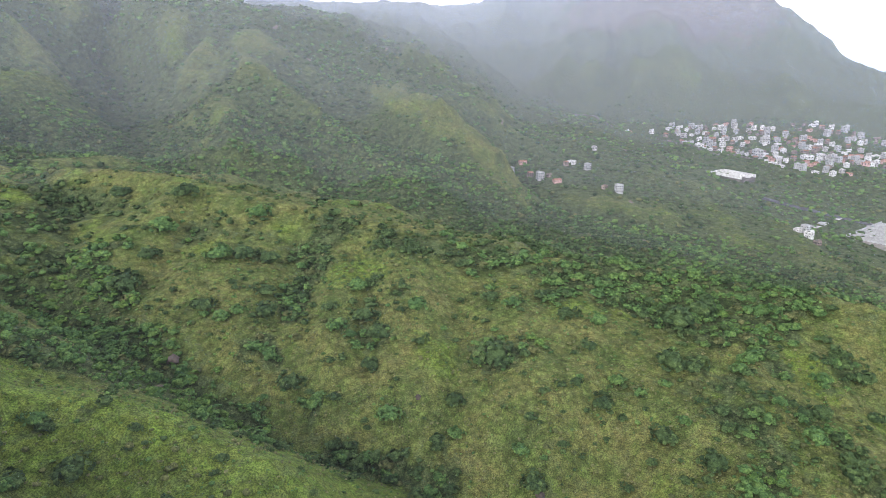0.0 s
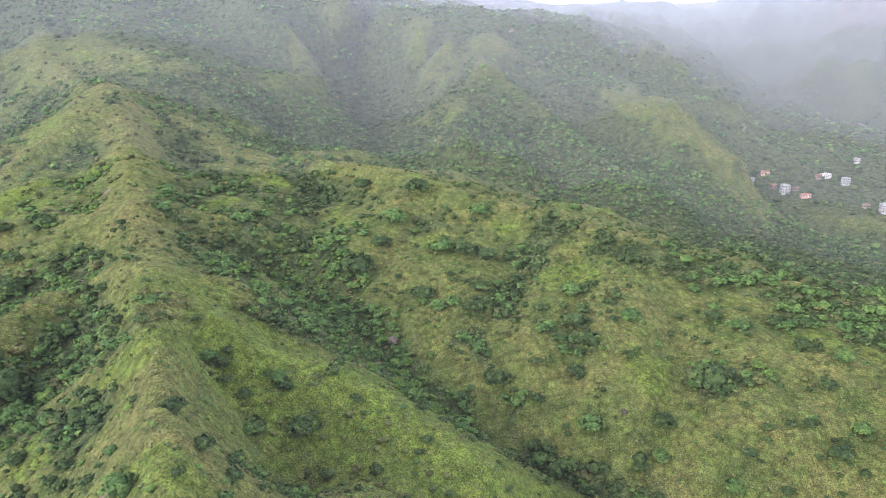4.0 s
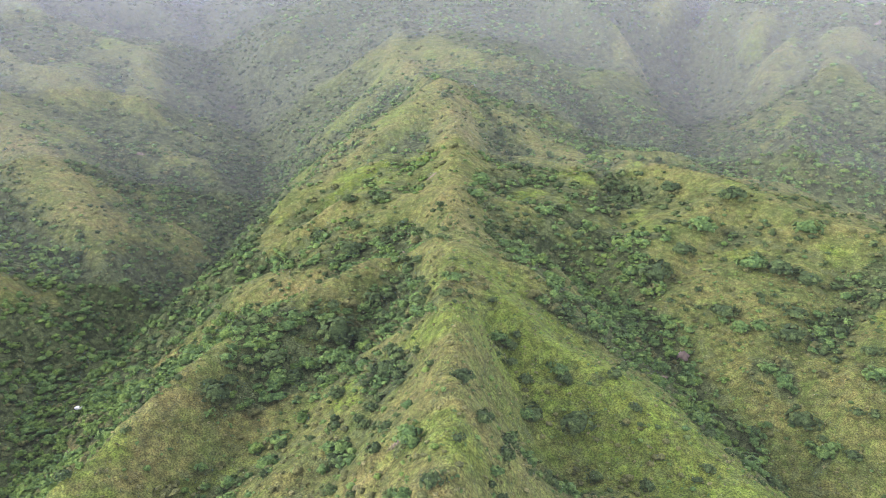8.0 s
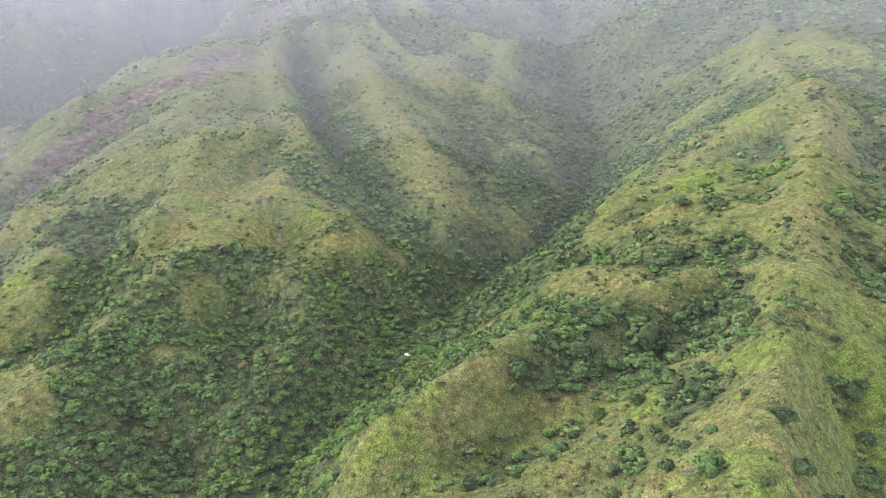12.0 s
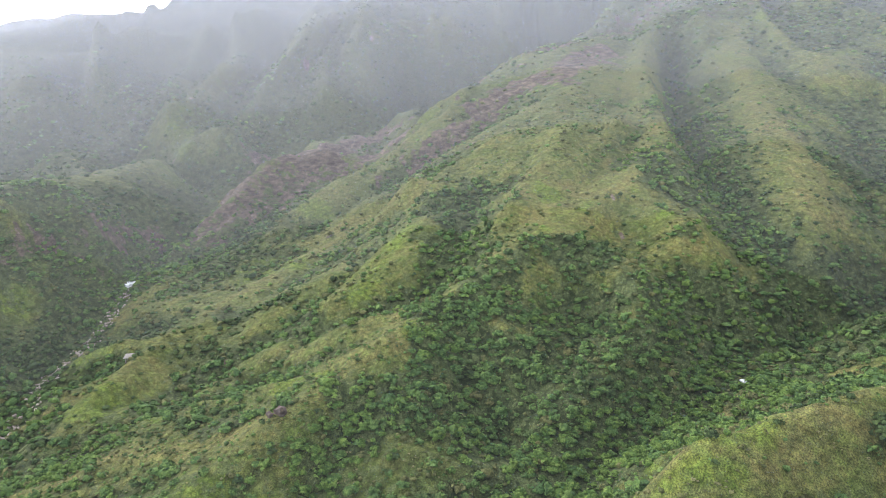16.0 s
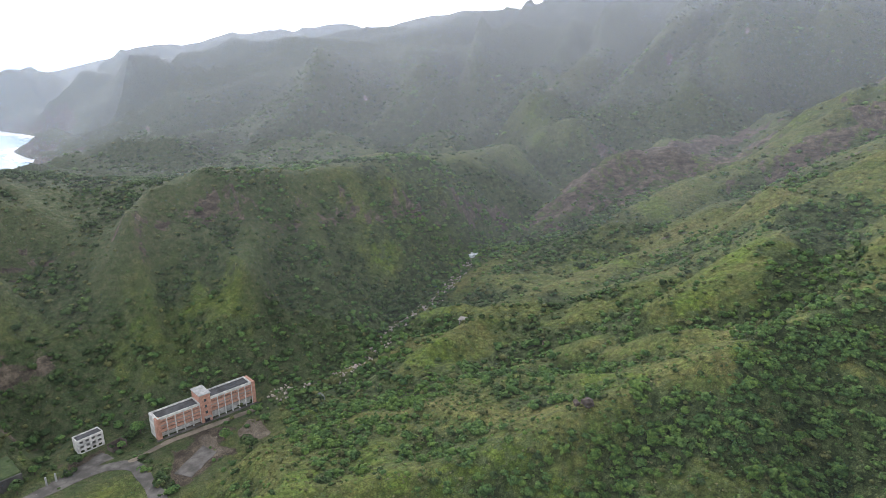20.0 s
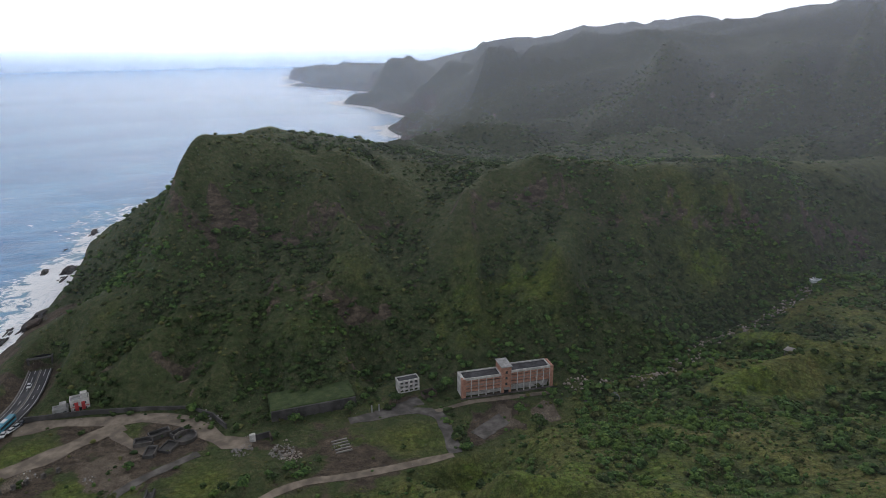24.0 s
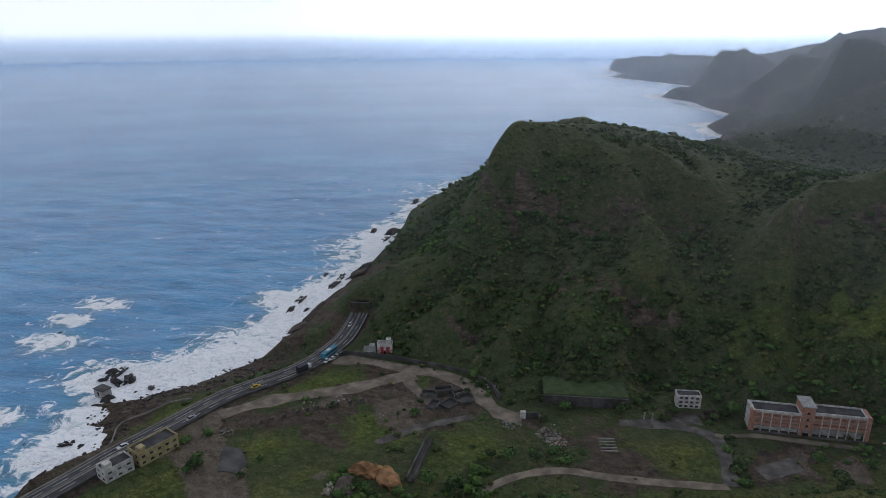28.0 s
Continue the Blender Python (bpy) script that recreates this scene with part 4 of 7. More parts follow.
YARDS = [[(136.0, -206.4), (131.4, -225.7), (123.1, -210.6), (116.1, -201.1), (105.1, -198.1), (101.4, -185.3), (93.4, -174.7), (114.5, -171.6), (120.1, -185.7), (135.0, -200.9)],
         [(80.3, -240.3), (65.8, -263.6), (53.3, -267.6), (26.1, -260.2), (19.2, -240.3), (45.4, -232.2), (57.1, -226.3), (66.8, -236.4)],
         [(-78.7, -229.0), (-107.6, -236.9), (-102.0, -215.5), (-77.3, -208.8)],
         [(-111.7, -226.1), (-122.2, -228.4), (-119.6, -217.5), (-108.9, -214.1)]]
LAWNS = [[(113.2, -245.5), (101.2, -263.9), (85.0, -269.5), (77.9, -260.8), (95.7, -248.1), (108.9, -241.3)],
         [(71.1, -229.7), (64.2, -237.7), (57.3, -217.2), (63.4, -206.3), (73.0, -208.5)],
         [(113.4, -203.7), (102.9, -214.4), (92.3, -211.3), (91.7, -198.3), (103.7, -195.1)],
         [(40.1, -209.7), (25.1, -229.0), (13.7, -228.7), (12.6, -213.8), (33.2, -194.0)],
         [(-43.1, -227.4), (-62.9, -232.2), (-71.1, -222.5), (-67.3, -210.4), (-49.0, -211.6)],
         [(137.8, -178.6), (127.6, -193.4), (118.6, -183.0), (121.2, -170.6), (135.6, -167.0)]]
for poly in YARDS:
    BARE = np.clip(BARE + 0.65 * soften(inside(poly, GX, GY).astype(float), 2), 0, 1)
GREENS = np.zeros(GX.shape)
for poly in LAWNS:
    GREENS = np.maximum(GREENS, soften(inside(poly, GX, GY).astype(float), 2))
BARE = BARE * (1 - 0.95 * GREENS)
WOOD = WOOD * (1 - 0.8 * GREENS)
LUSH = np.maximum(LUSH * (1 - NEAR_FLAT), 0.42 * GREENS)
BEACH = (1 - np.clip((away(ROAD_PLAN, GX, GY) - 8) / 4, 0, 1)) + 1.3 * np.clip(1.4 - away(COAST, GX, GY) / 26, 0, 1) * (np.hypot(GX, GY) < 460)
BARE = np.clip(np.maximum(BARE, np.clip(BEACH, 0, 1) * (0.75 + 0.5 * fbm(GX, GY, 14, 2))), 0, 1)


SOIL, SWARD = patches(BARE_SOIL), patches(GREEN_GROUND)
BARE = np.clip(np.maximum(BARE * (1 - 0.8 * SWARD), 0.95 * SOIL) * (1 - THICK), 0, 1)
LUSH = np.clip(np.maximum(LUSH * (1 - SOIL), 0.75 * SWARD), 0, 1)
WOOD = WOOD * (1 - 0.9 * SOIL) * (1 - 0.8 * SWARD)
DUSTY = patches(DUSTY_GROUND) + soften(inside(YARDS[0], GX, GY).astype(float), 2) + 0.45 * soften(inside(YARDS[1], GX, GY).astype(float), 3) + 0.4 * soften(inside(YARDS[3], GX, GY).astype(float), 2)
# dark scrub cover; on the headland it also carries the backlit slopes' shade
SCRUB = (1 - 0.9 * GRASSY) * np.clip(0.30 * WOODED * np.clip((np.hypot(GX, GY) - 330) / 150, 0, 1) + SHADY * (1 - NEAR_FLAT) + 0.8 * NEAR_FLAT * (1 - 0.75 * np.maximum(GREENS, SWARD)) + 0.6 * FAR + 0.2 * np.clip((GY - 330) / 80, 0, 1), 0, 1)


def grid_mesh(name, gx, gy, gz, keep=None):
    n, m = gx.shape
    co = np.stack([gx, gy, gz], -1).reshape(-1, 3)
    a = np.arange(n * m).reshape(n, m)
    quads = np.stack([a[:-1, :-1], a[1:, :-1], a[1:, 1:], a[:-1, 1:]], -1).reshape(-1, 4)
    if keep is not None:
        quads = quads[keep[:-1, :-1].ravel()]
    me = bpy.data.meshes.new(name)
    me.vertices.add(len(co))
    me.vertices.foreach_set("co", co.ravel().astype(np.float32))
    me.loops.add(len(quads) * 4)
    me.loops.foreach_set("vertex_index", quads.ravel().astype(np.int32))
    me.polygons.add(len(quads))
    me.polygons.foreach_set("loop_start", np.arange(0, len(quads) * 4, 4, dtype=np.int32))
    me.polygons.foreach_set("use_smooth", np.ones(len(quads), bool))
    me.update(calc_edges=True)
    return me


def set_layer(me, name, values):
    layer = me.attributes.new(name, "FLOAT", "POINT")
    layer.data.foreach_set("value", values.ravel().astype(np.float32))


land_mesh = grid_mesh("ground", GX, GY, GZ)
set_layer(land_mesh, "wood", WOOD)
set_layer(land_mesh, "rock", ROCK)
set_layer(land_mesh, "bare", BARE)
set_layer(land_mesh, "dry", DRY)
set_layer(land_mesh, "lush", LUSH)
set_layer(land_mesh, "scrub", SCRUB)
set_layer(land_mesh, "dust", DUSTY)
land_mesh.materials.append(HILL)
land = tagged(new("ground", land_mesh), "green grassy hills with shrubs, gullies and rocky crests", "ground", kind="structure")

# ---------------------------------------------------------------- the sea
SI = np.arange(-160, 161).astype(float)
sx, sy = np.meshgrid(3.0 * np.sinh(0.0285 * SI) / 0.0285 + 190, 3.0 * np.sinh(0.0285 * SI) / 0.0285 - 330, indexing="ij")
fade = np.exp(-np.hypot(sx - 190, sy + 330) / 900)
sz = fade * (2.6 * fbm(sx * 0.5, sy * 1.4, 26, 3) + 0.5 * fbm(sx, sy, 7, 2))
to_coast = away(COAST, sx, sy)
surf = (0.95 + 0.9 * fbm(sx, sy, 30, 3)) * np.exp(-(to_coast / 26) ** 2) + 0.75 * np.exp(-(to_coast / 55) ** 2) * (0.45 + 1.5 * fbm(sx, sy, 45, 2))
# shoals and sea rocks that break the swell off the beach
for (rx, ry), reach, much in zip([(274.5, -353.5), (279.3, -328.1), (270.3, -300.6), (184.2, -292.4), (210.0, -267.2), (267.1, -304.7), (235.9, -227.1), (155.8, -473), (161.0, -379.2), (125.4, -540)], (17, 15, 20, 9, 26, 16, 14, 18, 24, 26), (0.7, 0.7, 0.75, 0.5, 0.95, 0.6, 0.7, 0.6, 1.0, 0.9)):
    surf = np.maximum(surf, much * np.exp(-(((sx - rx) / reach) ** 2 + ((sy - ry) / (reach * 0.7)) ** 2)))

sea_mesh = grid_mesh("sea", sx, sy, sz)
set_layer(sea_mesh, "foam", np.clip(surf, 0, 1.2))
sea_mesh.materials.append(SEA)
sea = tagged(new("sea", sea_mesh), "blue-grey sea with a light swell and white surf on the shore", "sea", kind="structure")

# ---------------------------------------------------------------- haze sheets round the camera and the far horizon
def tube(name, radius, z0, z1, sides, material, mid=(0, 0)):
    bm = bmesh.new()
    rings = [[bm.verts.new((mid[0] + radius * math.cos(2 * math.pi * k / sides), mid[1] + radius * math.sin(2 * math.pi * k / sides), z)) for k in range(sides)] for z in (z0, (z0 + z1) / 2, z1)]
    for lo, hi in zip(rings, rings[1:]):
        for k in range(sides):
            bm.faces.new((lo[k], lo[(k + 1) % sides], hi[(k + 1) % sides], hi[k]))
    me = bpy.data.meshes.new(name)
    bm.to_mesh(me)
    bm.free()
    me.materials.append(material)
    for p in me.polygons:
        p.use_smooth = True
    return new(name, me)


# nested sheets round the camera, each veiling what lies beyond with added haze
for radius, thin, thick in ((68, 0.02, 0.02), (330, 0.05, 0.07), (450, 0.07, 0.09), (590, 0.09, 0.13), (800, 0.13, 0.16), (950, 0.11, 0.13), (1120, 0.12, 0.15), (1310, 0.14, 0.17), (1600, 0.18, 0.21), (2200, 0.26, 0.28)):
    tagged(tube("mist", radius, -4 if radius > 100 else 60, 165 + radius * 0.115, 96, haze_material("mist", thin, thick, 20, 300, radius, 0.1 if radius < 100 else 0.25 if radius < 700 else 0.45, (0.43, 0.445, 0.505, 1) if radius < 900 else (0.50, 0.545, 0.64, 1))), "see-through sheet ringed round the camera to stand for haze", "mist", kind="structure")

# low rings that add haze over the water, fading out with height
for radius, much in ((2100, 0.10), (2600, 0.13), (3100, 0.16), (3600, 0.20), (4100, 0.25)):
    tagged(tube("sea_mist", radius, -4, 150, 96, haze_material("sea_mist", much, 0.0, 0, 140, 1e5, tint=(0.74, 0.85, 1.0, 1))), "see-through ring round the camera standing for sea haze", "mist", kind="structure")

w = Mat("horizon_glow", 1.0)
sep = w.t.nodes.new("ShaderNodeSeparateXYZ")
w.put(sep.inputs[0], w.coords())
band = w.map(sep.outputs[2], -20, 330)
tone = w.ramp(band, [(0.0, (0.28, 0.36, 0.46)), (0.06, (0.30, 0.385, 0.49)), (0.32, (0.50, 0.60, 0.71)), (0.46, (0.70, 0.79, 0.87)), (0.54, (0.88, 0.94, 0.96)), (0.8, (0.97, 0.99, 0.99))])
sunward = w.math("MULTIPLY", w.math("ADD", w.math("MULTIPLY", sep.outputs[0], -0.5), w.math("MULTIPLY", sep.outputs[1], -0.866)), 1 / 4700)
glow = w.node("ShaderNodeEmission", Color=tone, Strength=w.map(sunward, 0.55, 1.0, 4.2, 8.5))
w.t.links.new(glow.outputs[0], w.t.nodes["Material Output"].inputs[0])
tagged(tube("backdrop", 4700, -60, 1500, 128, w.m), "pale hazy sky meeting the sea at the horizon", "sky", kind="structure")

# ---------------------------------------------------------------- helpers for built things
CONCRETE = plain("weathered_concrete", (0.115, 0.106, 0.095), 0.9, scale=0.25, vary=0.45)
PALE_CONCRETE = plain("pale_concrete", (0.24, 0.225, 0.205), 0.9, scale=0.3)
DARK_CONCRETE = plain("stained_dark_concrete", (0.085, 0.082, 0.078), 0.9, scale=0.2, vary=0.4)
ASPHALT = plain("worn_asphalt", (0.066, 0.066, 0.070), 0.85, scale=0.2, vary=0.3)
PAINT = plain("road_paint", (0.62, 0.62, 0.60), 0.7)
WHITE_WALL = plain("stained_white_render", (0.54, 0.53, 0.50), 0.85, scale=0.5, vary=0.3)
PINK_WALL = plain("pink_render", (0.48, 0.30, 0.25), 0.85, scale=0.5)
GREY_WALL = plain("grey_render", (0.33, 0.33, 0.32), 0.85, scale=0.5)
CREAM_WALL = plain("yellowed_render", (0.40, 0.33, 0.18), 0.85, scale=0.5)
BROWN_WALL = plain("brown_render", (0.21, 0.165, 0.135), 0.85, scale=0.5, vary=0.4)
DULL_WALL = plain("dulled_white_render", (0.38, 0.365, 0.34), 0.85, scale=0.4, vary=0.45)
RED_TILE = plain("red_brown_tile", (0.42, 0.225, 0.160), 0.75, scale=0.9)
RED_PAINT = plain("red_paint", (0.42, 0.05, 0.05), 0.6)
TAR_ROOF = plain("dark_flat_roof", (0.060, 0.060, 0.064), 0.9, scale=0.35, vary=0.4)
RUST_ROOF = plain("rusty_sheet_roof", (0.27, 0.13, 0.08), 0.8)
HOLE = plain("dark_opening", (0.015, 0.015, 0.017), 0.9)
STEEL = plain("galvanised_steel", (0.35, 0.36, 0.37), 0.45, 0.8)
DUST = plain("dusty_ground", (0.205, 0.170, 0.130), 0.95, scale=0.2, vary=0.4, bump=0.4)
OCHRE = plain("orange_earth", (0.30, 0.165, 0.075), 0.95, scale=0.3, vary=0.45, bump=0.6)
SEA_ROCK = plain("wet_dark_rock", (0.042, 0.038, 0.037), 0.55, scale=0.5, vary=0.5, bump=0.8)
BROWN_ROCK = plain("brown_rock", (0.092, 0.072, 0.060), 0.9, scale=0.4, vary=0.45, bump=0.8)
PALE_ROCK = plain("pale_boulder", (0.36, 0.31, 0.26), 0.9, scale=0.8, vary=0.4, bump=0.8)
glass_mat = Mat("window_glass", 0.12, spec=0.6)
glass_mat.colour(glass_mat.mix(glass_mat.chance(), (0.02, 0.025, 0.03), (0.07, 0.08, 0.085)))
GLASS = glass_mat.m
RUBBER = plain("tyre_rubber", (0.02, 0.02, 0.02), 0.85)
pond = Mat("still_water", 0.55, spec=0.05)
pond.colour((0.10, 0.115, 0.105))
pond.bump(pond.noise(1.2, 3.0), 0.08, 0.1)
POND = pond.m
white_water = Mat("broken_water", 0.5)
white_water.colour(white_water.ramp(white_water.noise(0.8, 6.0), [(0.35, (0.30, 0.34, 0.35)), (0.6, (0.78, 0.80, 0.80))]))
WHITE_WATER = white_water.m
turf = Mat("mown_green_turf", 0.9)
turf.colour(turf.ramp(turf.noise(0.35, 7.0, 0.7), [(0.3, (0.020, 0.036, 0.012)), (0.5, (0.042, 0.068, 0.020)), (0.62, (0.062, 0.082, 0.028)), (0.78, (0.095, 0.098, 0.042))]))
turf.bump(turf.noise(1.4, 4.0), 0.9, 0.5)
TURF = turf.m


def part(name, bm, material, parent, label=""):
    """One mesh object under a thing or a part, in its parent's own frame."""
    me = bpy.data.meshes.new(name)
    bm.to_mesh(me)
    bm.free()
    me.materials.append(material)
    ob = new(name, me)
    ob.parent = parent
    return tagged(ob, label)


def thing(name, m, label, category, group=""):
    ob = new(name)
    ob.matrix_world = m
    return tagged(ob, label, category, group)


def box(bm, x0, x1, y0, y1, z0, z1, bevel=0.0):
    r = bmesh.ops.create_cube(bm, size=1.0, matrix=Matrix.LocRotScale(((x0 + x1) / 2, (y0 + y1) / 2, (z0 + z1) / 2), None, (abs(x1 - x0), abs(y1 - y0), abs(z1 - z0))))
    if bevel:
        edges = list({e for v in r["verts"] for e in v.link_edges})
        bmesh.ops.bevel(bm, geom=edges, offset=bevel, segments=1, affect="EDGES")
    return bm


def boxes(*rows, bevel=0.0):
    bm = bmesh.new()
    for row in rows:
        box(bm, *row, bevel=bevel)
    return bm


def share(name, mesh, parent, m):
    ob = new(name, mesh)
    ob.parent = parent
    ob.matrix_basis = m
    return ob


def stone(seed, rough=0.35, cuts=2):
    """A lump of rock about one metre across."""
    bm = bmesh.new()
    bmesh.ops.create_icosphere(bm, subdivisions=cuts, radius=0.5)
    off = Vector((seed * 3.7, seed * 1.3, seed * 2.1))
    for v in bm.verts:
        d = noise.fractal(v.co * 2.6 + off, 0.9, 2.1, 4)
        f = noise.cell(v.co * 2.2 + off)
        v.co *= 1 + rough * d + 0.3 * (f - 0.5)
    return bm


def mesh_of(name, bm, material):
    me = bpy.data.meshes.new(name)
    bm.to_mesh(me)
    bm.free()
    me.materials.append(material)
    return me


def strip(name, line, width, material, lift, label, category, kind="structure", ragged=0.0, low=None):
    """A road or path laid over the ground along a line, with thickness at its edges."""
    pts = [Vector(p) for p in line]
    fine = []
    for k in range(len(pts) - 1):
        a, b, c, d = pts[max(k - 1, 0)], pts[k], pts[k + 1], pts[min(k + 2, len(pts) - 1)]
        n = max(2, int((c - b).length / 4))
        for s in range(n):
            t = s / n
            fine.append(0.5 * ((2 * b) + (c - a) * t + (2 * a - 5 * b + 4 * c - d) * t * t + (3 * b - a - 3 * c + d) * t ** 3))
    fine.append(pts[-1])
    bm = bmesh.new()
    rows = []
    for k, p in enumerate(fine):
        way = (fine[min(k + 1, len(fine) - 1)] - fine[max(k - 1, 0)]).normalized()
        side = Vector((-way.y, way.x))
        w2 = width / 2 * (1 + ragged * noise.noise(Vector((p.x * 0.12, p.y * 0.12, 3.0))) * 2)
        z = float(ground(p.x, p.y)) if low is None else low
        row = []
        for f, dz in ((-1.0, -0.8), (-1.0, 0.0), (-0.34, 0.02), (0.34, 0.02), (1.0, 0.0), (1.0, -0.8)):
            q = p + side * (f * w2)
            zz = max(float(ground(q.x, q.y)), z - 0.4) if low is None else low
            row.append(bm.verts.new((q.x, q.y, zz + lift + dz)))
        rows.append(row)
    for r0, r1 in zip(rows, rows[1:]):
        for k in range(5):
            bm.faces.new((r0[k], r0[k + 1], r1[k + 1], r1[k]))
    bmesh.ops.recalc_face_normals(bm, faces=bm.faces)
    ob = new(name, mesh_of(name, bm, material))
    return tagged(ob, label, category, kind=kind), fine


def patch(name, poly, material, lift, label, category, kind="structure", wobble=1.2):
    """A slab or lawn with an uneven edge that lies on the flat ground."""
    bm = bmesh.new()
    edge = []
    for (x0, y0), (x1, y1) in zip(poly, poly[1:] + poly[:1]):
        n = max(1, int(math.dist((x0, y0), (x1, y1)) / 3))
        for s in range(n):
            x, y = x0 + (x1 - x0) * s / n, y0 + (y1 - y0) * s / n
            edge.append((x + wobble * noise.noise(Vector((x * 0.3, y * 0.3, 1.0))), y + wobble * noise.noise(Vector((x * 0.3, y * 0.3, 5.0)))))
    top = [bm.verts.new((x, y, float(ground(x, y)) + lift)) for x, y in edge]
    low = [bm.verts.new((x, y, float(ground(x, y)) - 0.5)) for x, y in edge]
    cx, cy = sum(x for x, y in edge) / len(edge), sum(y for x, y in edge) / len(edge)
    mid = bm.verts.new((cx, cy, float(ground(cx, cy)) + lift + 0.03))
    for k in range(len(edge)):
        j = (k + 1) % len(edge)
        bm.faces.new((top[k], top[j], mid))
        bm.faces.new((low[k], low[j], top[j], top[k]))
    bmesh.ops.recalc_face_normals(bm, faces=bm.faces)
    return tagged(new(name, mesh_of(name, bm, material)), label, category, kind=kind)


# ---------------------------------------------------------------- the coast road
ROAD = ROAD_PLAN
DECK = FLAT_Z + 0.55
road, ROAD_LINE = strip("road", ROAD, 9.2, ASPHALT, 0.0, "grey asphalt coast road with white lane lines", "road", low=DECK)


def offset_line(line, off):
    out = []
    for k, p in enumerate(line):
        way = (line[min(k + 1, len(line) - 1)] - line[max(k - 1, 0)]).normalized()
        out.append(p + Vector((-way.y, way.x)) * off)
    return out


def ribbon(line, width, z, thick, start=0.0, dash=0.0, gap=0.0):
    """A band of even width along a line, whole or in dashes."""
    bm = bmesh.new()
    run = 0.0
    for a, b in zip(line, line[1:]):
        run += (b - a).length
        if dash and (run % (dash + gap)) > dash:
            continue
        way = (b - a).normalized()
        side = Vector((-way.y, way.x)) * width / 2
        q = [bm.verts.new((p.x + s * side.x, p.y + s * side.y, zz)) for zz in (z, z + thick) for p, s in ((a, -1), (b, -1), (b, 1), (a, 1))]
        for f in ((4, 5, 6, 7), (0, 1, 5, 4), (2, 3, 7, 6), (1, 2, 6, 5), (3, 0, 4, 7)):
            bm.faces.new([q[k] for k in f])
    return bm


for off, dash in ((-4.2, 0), (-2.2, 4), (-0.35, 0), (0.35, 0), (2.2, 4), (4.2, 0)):
    part("lane_line", ribbon(offset_line(ROAD_LINE, off), 0.22, DECK + 0.024, 0.006, dash=dash, gap=4.0 if dash else 0), PAINT, road, "worn white lane line")
part("crash_barrier", ribbon(offset_line(ROAD_LINE, 0.0), 0.3, DECK + 0.02, 0.7), PALE_CONCRETE, road, "low concrete median barrier")
sea_wall = tagged(new("sea_wall", mesh_of("sea_wall", ribbon(offset_line(ROAD_LINE, 4.9), 0.5, FLAT_Z - 6, 7.3), PALE_CONCRETE)), "weathered concrete parapet along the seaward road edge", "wall", kind="structure")
tagged(new("kerb_wall", mesh_of("kerb_wall", ribbon(offset_line(ROAD_LINE, -4.9), 0.4, FLAT_Z - 1, 2.0), DARK_CONCRETE)), "dark stained concrete wall along the landward road edge", "wall", kind="structure")


def road_pose(k, off, turn=0):
    a, b = ROAD_LINE[k], ROAD_LINE[k + 1]
    way = (b - a).normalized()
    p = a + Vector((-way.y, way.x)) * off
    return pose(p.x, p.y, DECK + 0.03, 0, 0, math.degrees(math.atan2(way.y, way.x)) + turn)


# tunnel mouth in the headland
TX, TY = (100.6, -336.5)
way = (ROAD_LINE[-1] - ROAD_LINE[-4]).normalized()
portal = thing("tunnel_portal", pose(TX, TY, FLAT_Z, 0, 0, math.degrees(math.atan2(way.y, way.x))), "dark concrete road tunnel portal at the foot of the cliff", "tunnel")
part("roof_slab", boxes((2, 3.6, -5.4, 5.4, 4.4, 5.0), bevel=0.1), DARK_CONCRETE, portal)
for s in (-1, 1):
    part("side_wall", boxes((3, 20, s * 5.2 - 0.3, s * 5.2 + 0.3, -1, 4.4)), DARK_CONCRETE, portal)
for x in range(3, 9, 4):
    part("column", boxes((x, x + 0.5, 4.4, 4.8, 0.5, 4.4)), CONCRETE, portal)
part("dark_bore", boxes((7, 20, -4.9, 4.3, -0.5, 4.3)), HOLE, portal, "unlit tunnel interior")

# ---------------------------------------------------------------- vehicles
PAINTS = {k: plain(k + "_car_paint", c, 0.35, vary=0.05) for k, c in (("white", (0.62, 0.62, 0.62)), ("silver", (0.33, 0.34, 0.35)), ("dark", (0.03, 0.035, 0.045)), ("yellow", (0.55, 0.36, 0.03)), ("blue", (0.05, 0.14, 0.30)), ("teal", (0.06, 0.24, 0.33)))}


def wheels(parent, xs, half, r=0.33):
    me = bpy.data.meshes.get("tyre_%.2f" % r)
    if me is None:
        bm = bmesh.new()
        bmesh.ops.create_cone(bm, cap_ends=True, segments=12, radius1=r, radius2=r, depth=0.24, matrix=Matrix.Rotation(math.pi / 2, 4, "X"))
        me = mesh_of("tyre_%.2f" % r, bm, RUBBER)
    for x in xs:
        for s in (-1, 1):
            ob = share("wheel", me, parent, pose(x, s * half, r))
            part("rim", boxes((-r * 0.5, r * 0.5, s * 0.12 - 0.02, s * 0.12 + 0.02, -r * 0.5, r * 0.5), bevel=0.015), STEEL, ob)


def car(m, tone):
    ob = thing("car", m, tone + " passenger car on the coast road", "car", "vehicles on the coast road")
    part("body", boxes((-2.2, 2.2, -0.88, 0.88, 0.3, 0.85), bevel=0.15), PAINTS[tone], ob)
    bm = boxes((-1.5, 0.9, -0.8, 0.8, 0.85, 1.42))
    for v in bm.verts:
        if v.co.z > 1.2:
            v.co.x = v.co.x * 0.72 - 0.1
            v.co.y *= 0.86
    part("cabin", bm, GLASS, ob, "dark window glass")
    part("roof", boxes((-1.15, 0.55, -0.68, 0.68, 1.42, 1.47)), PAINTS[tone], ob)
    wheels(ob, (-1.35, 1.35), 0.8)
    return ob


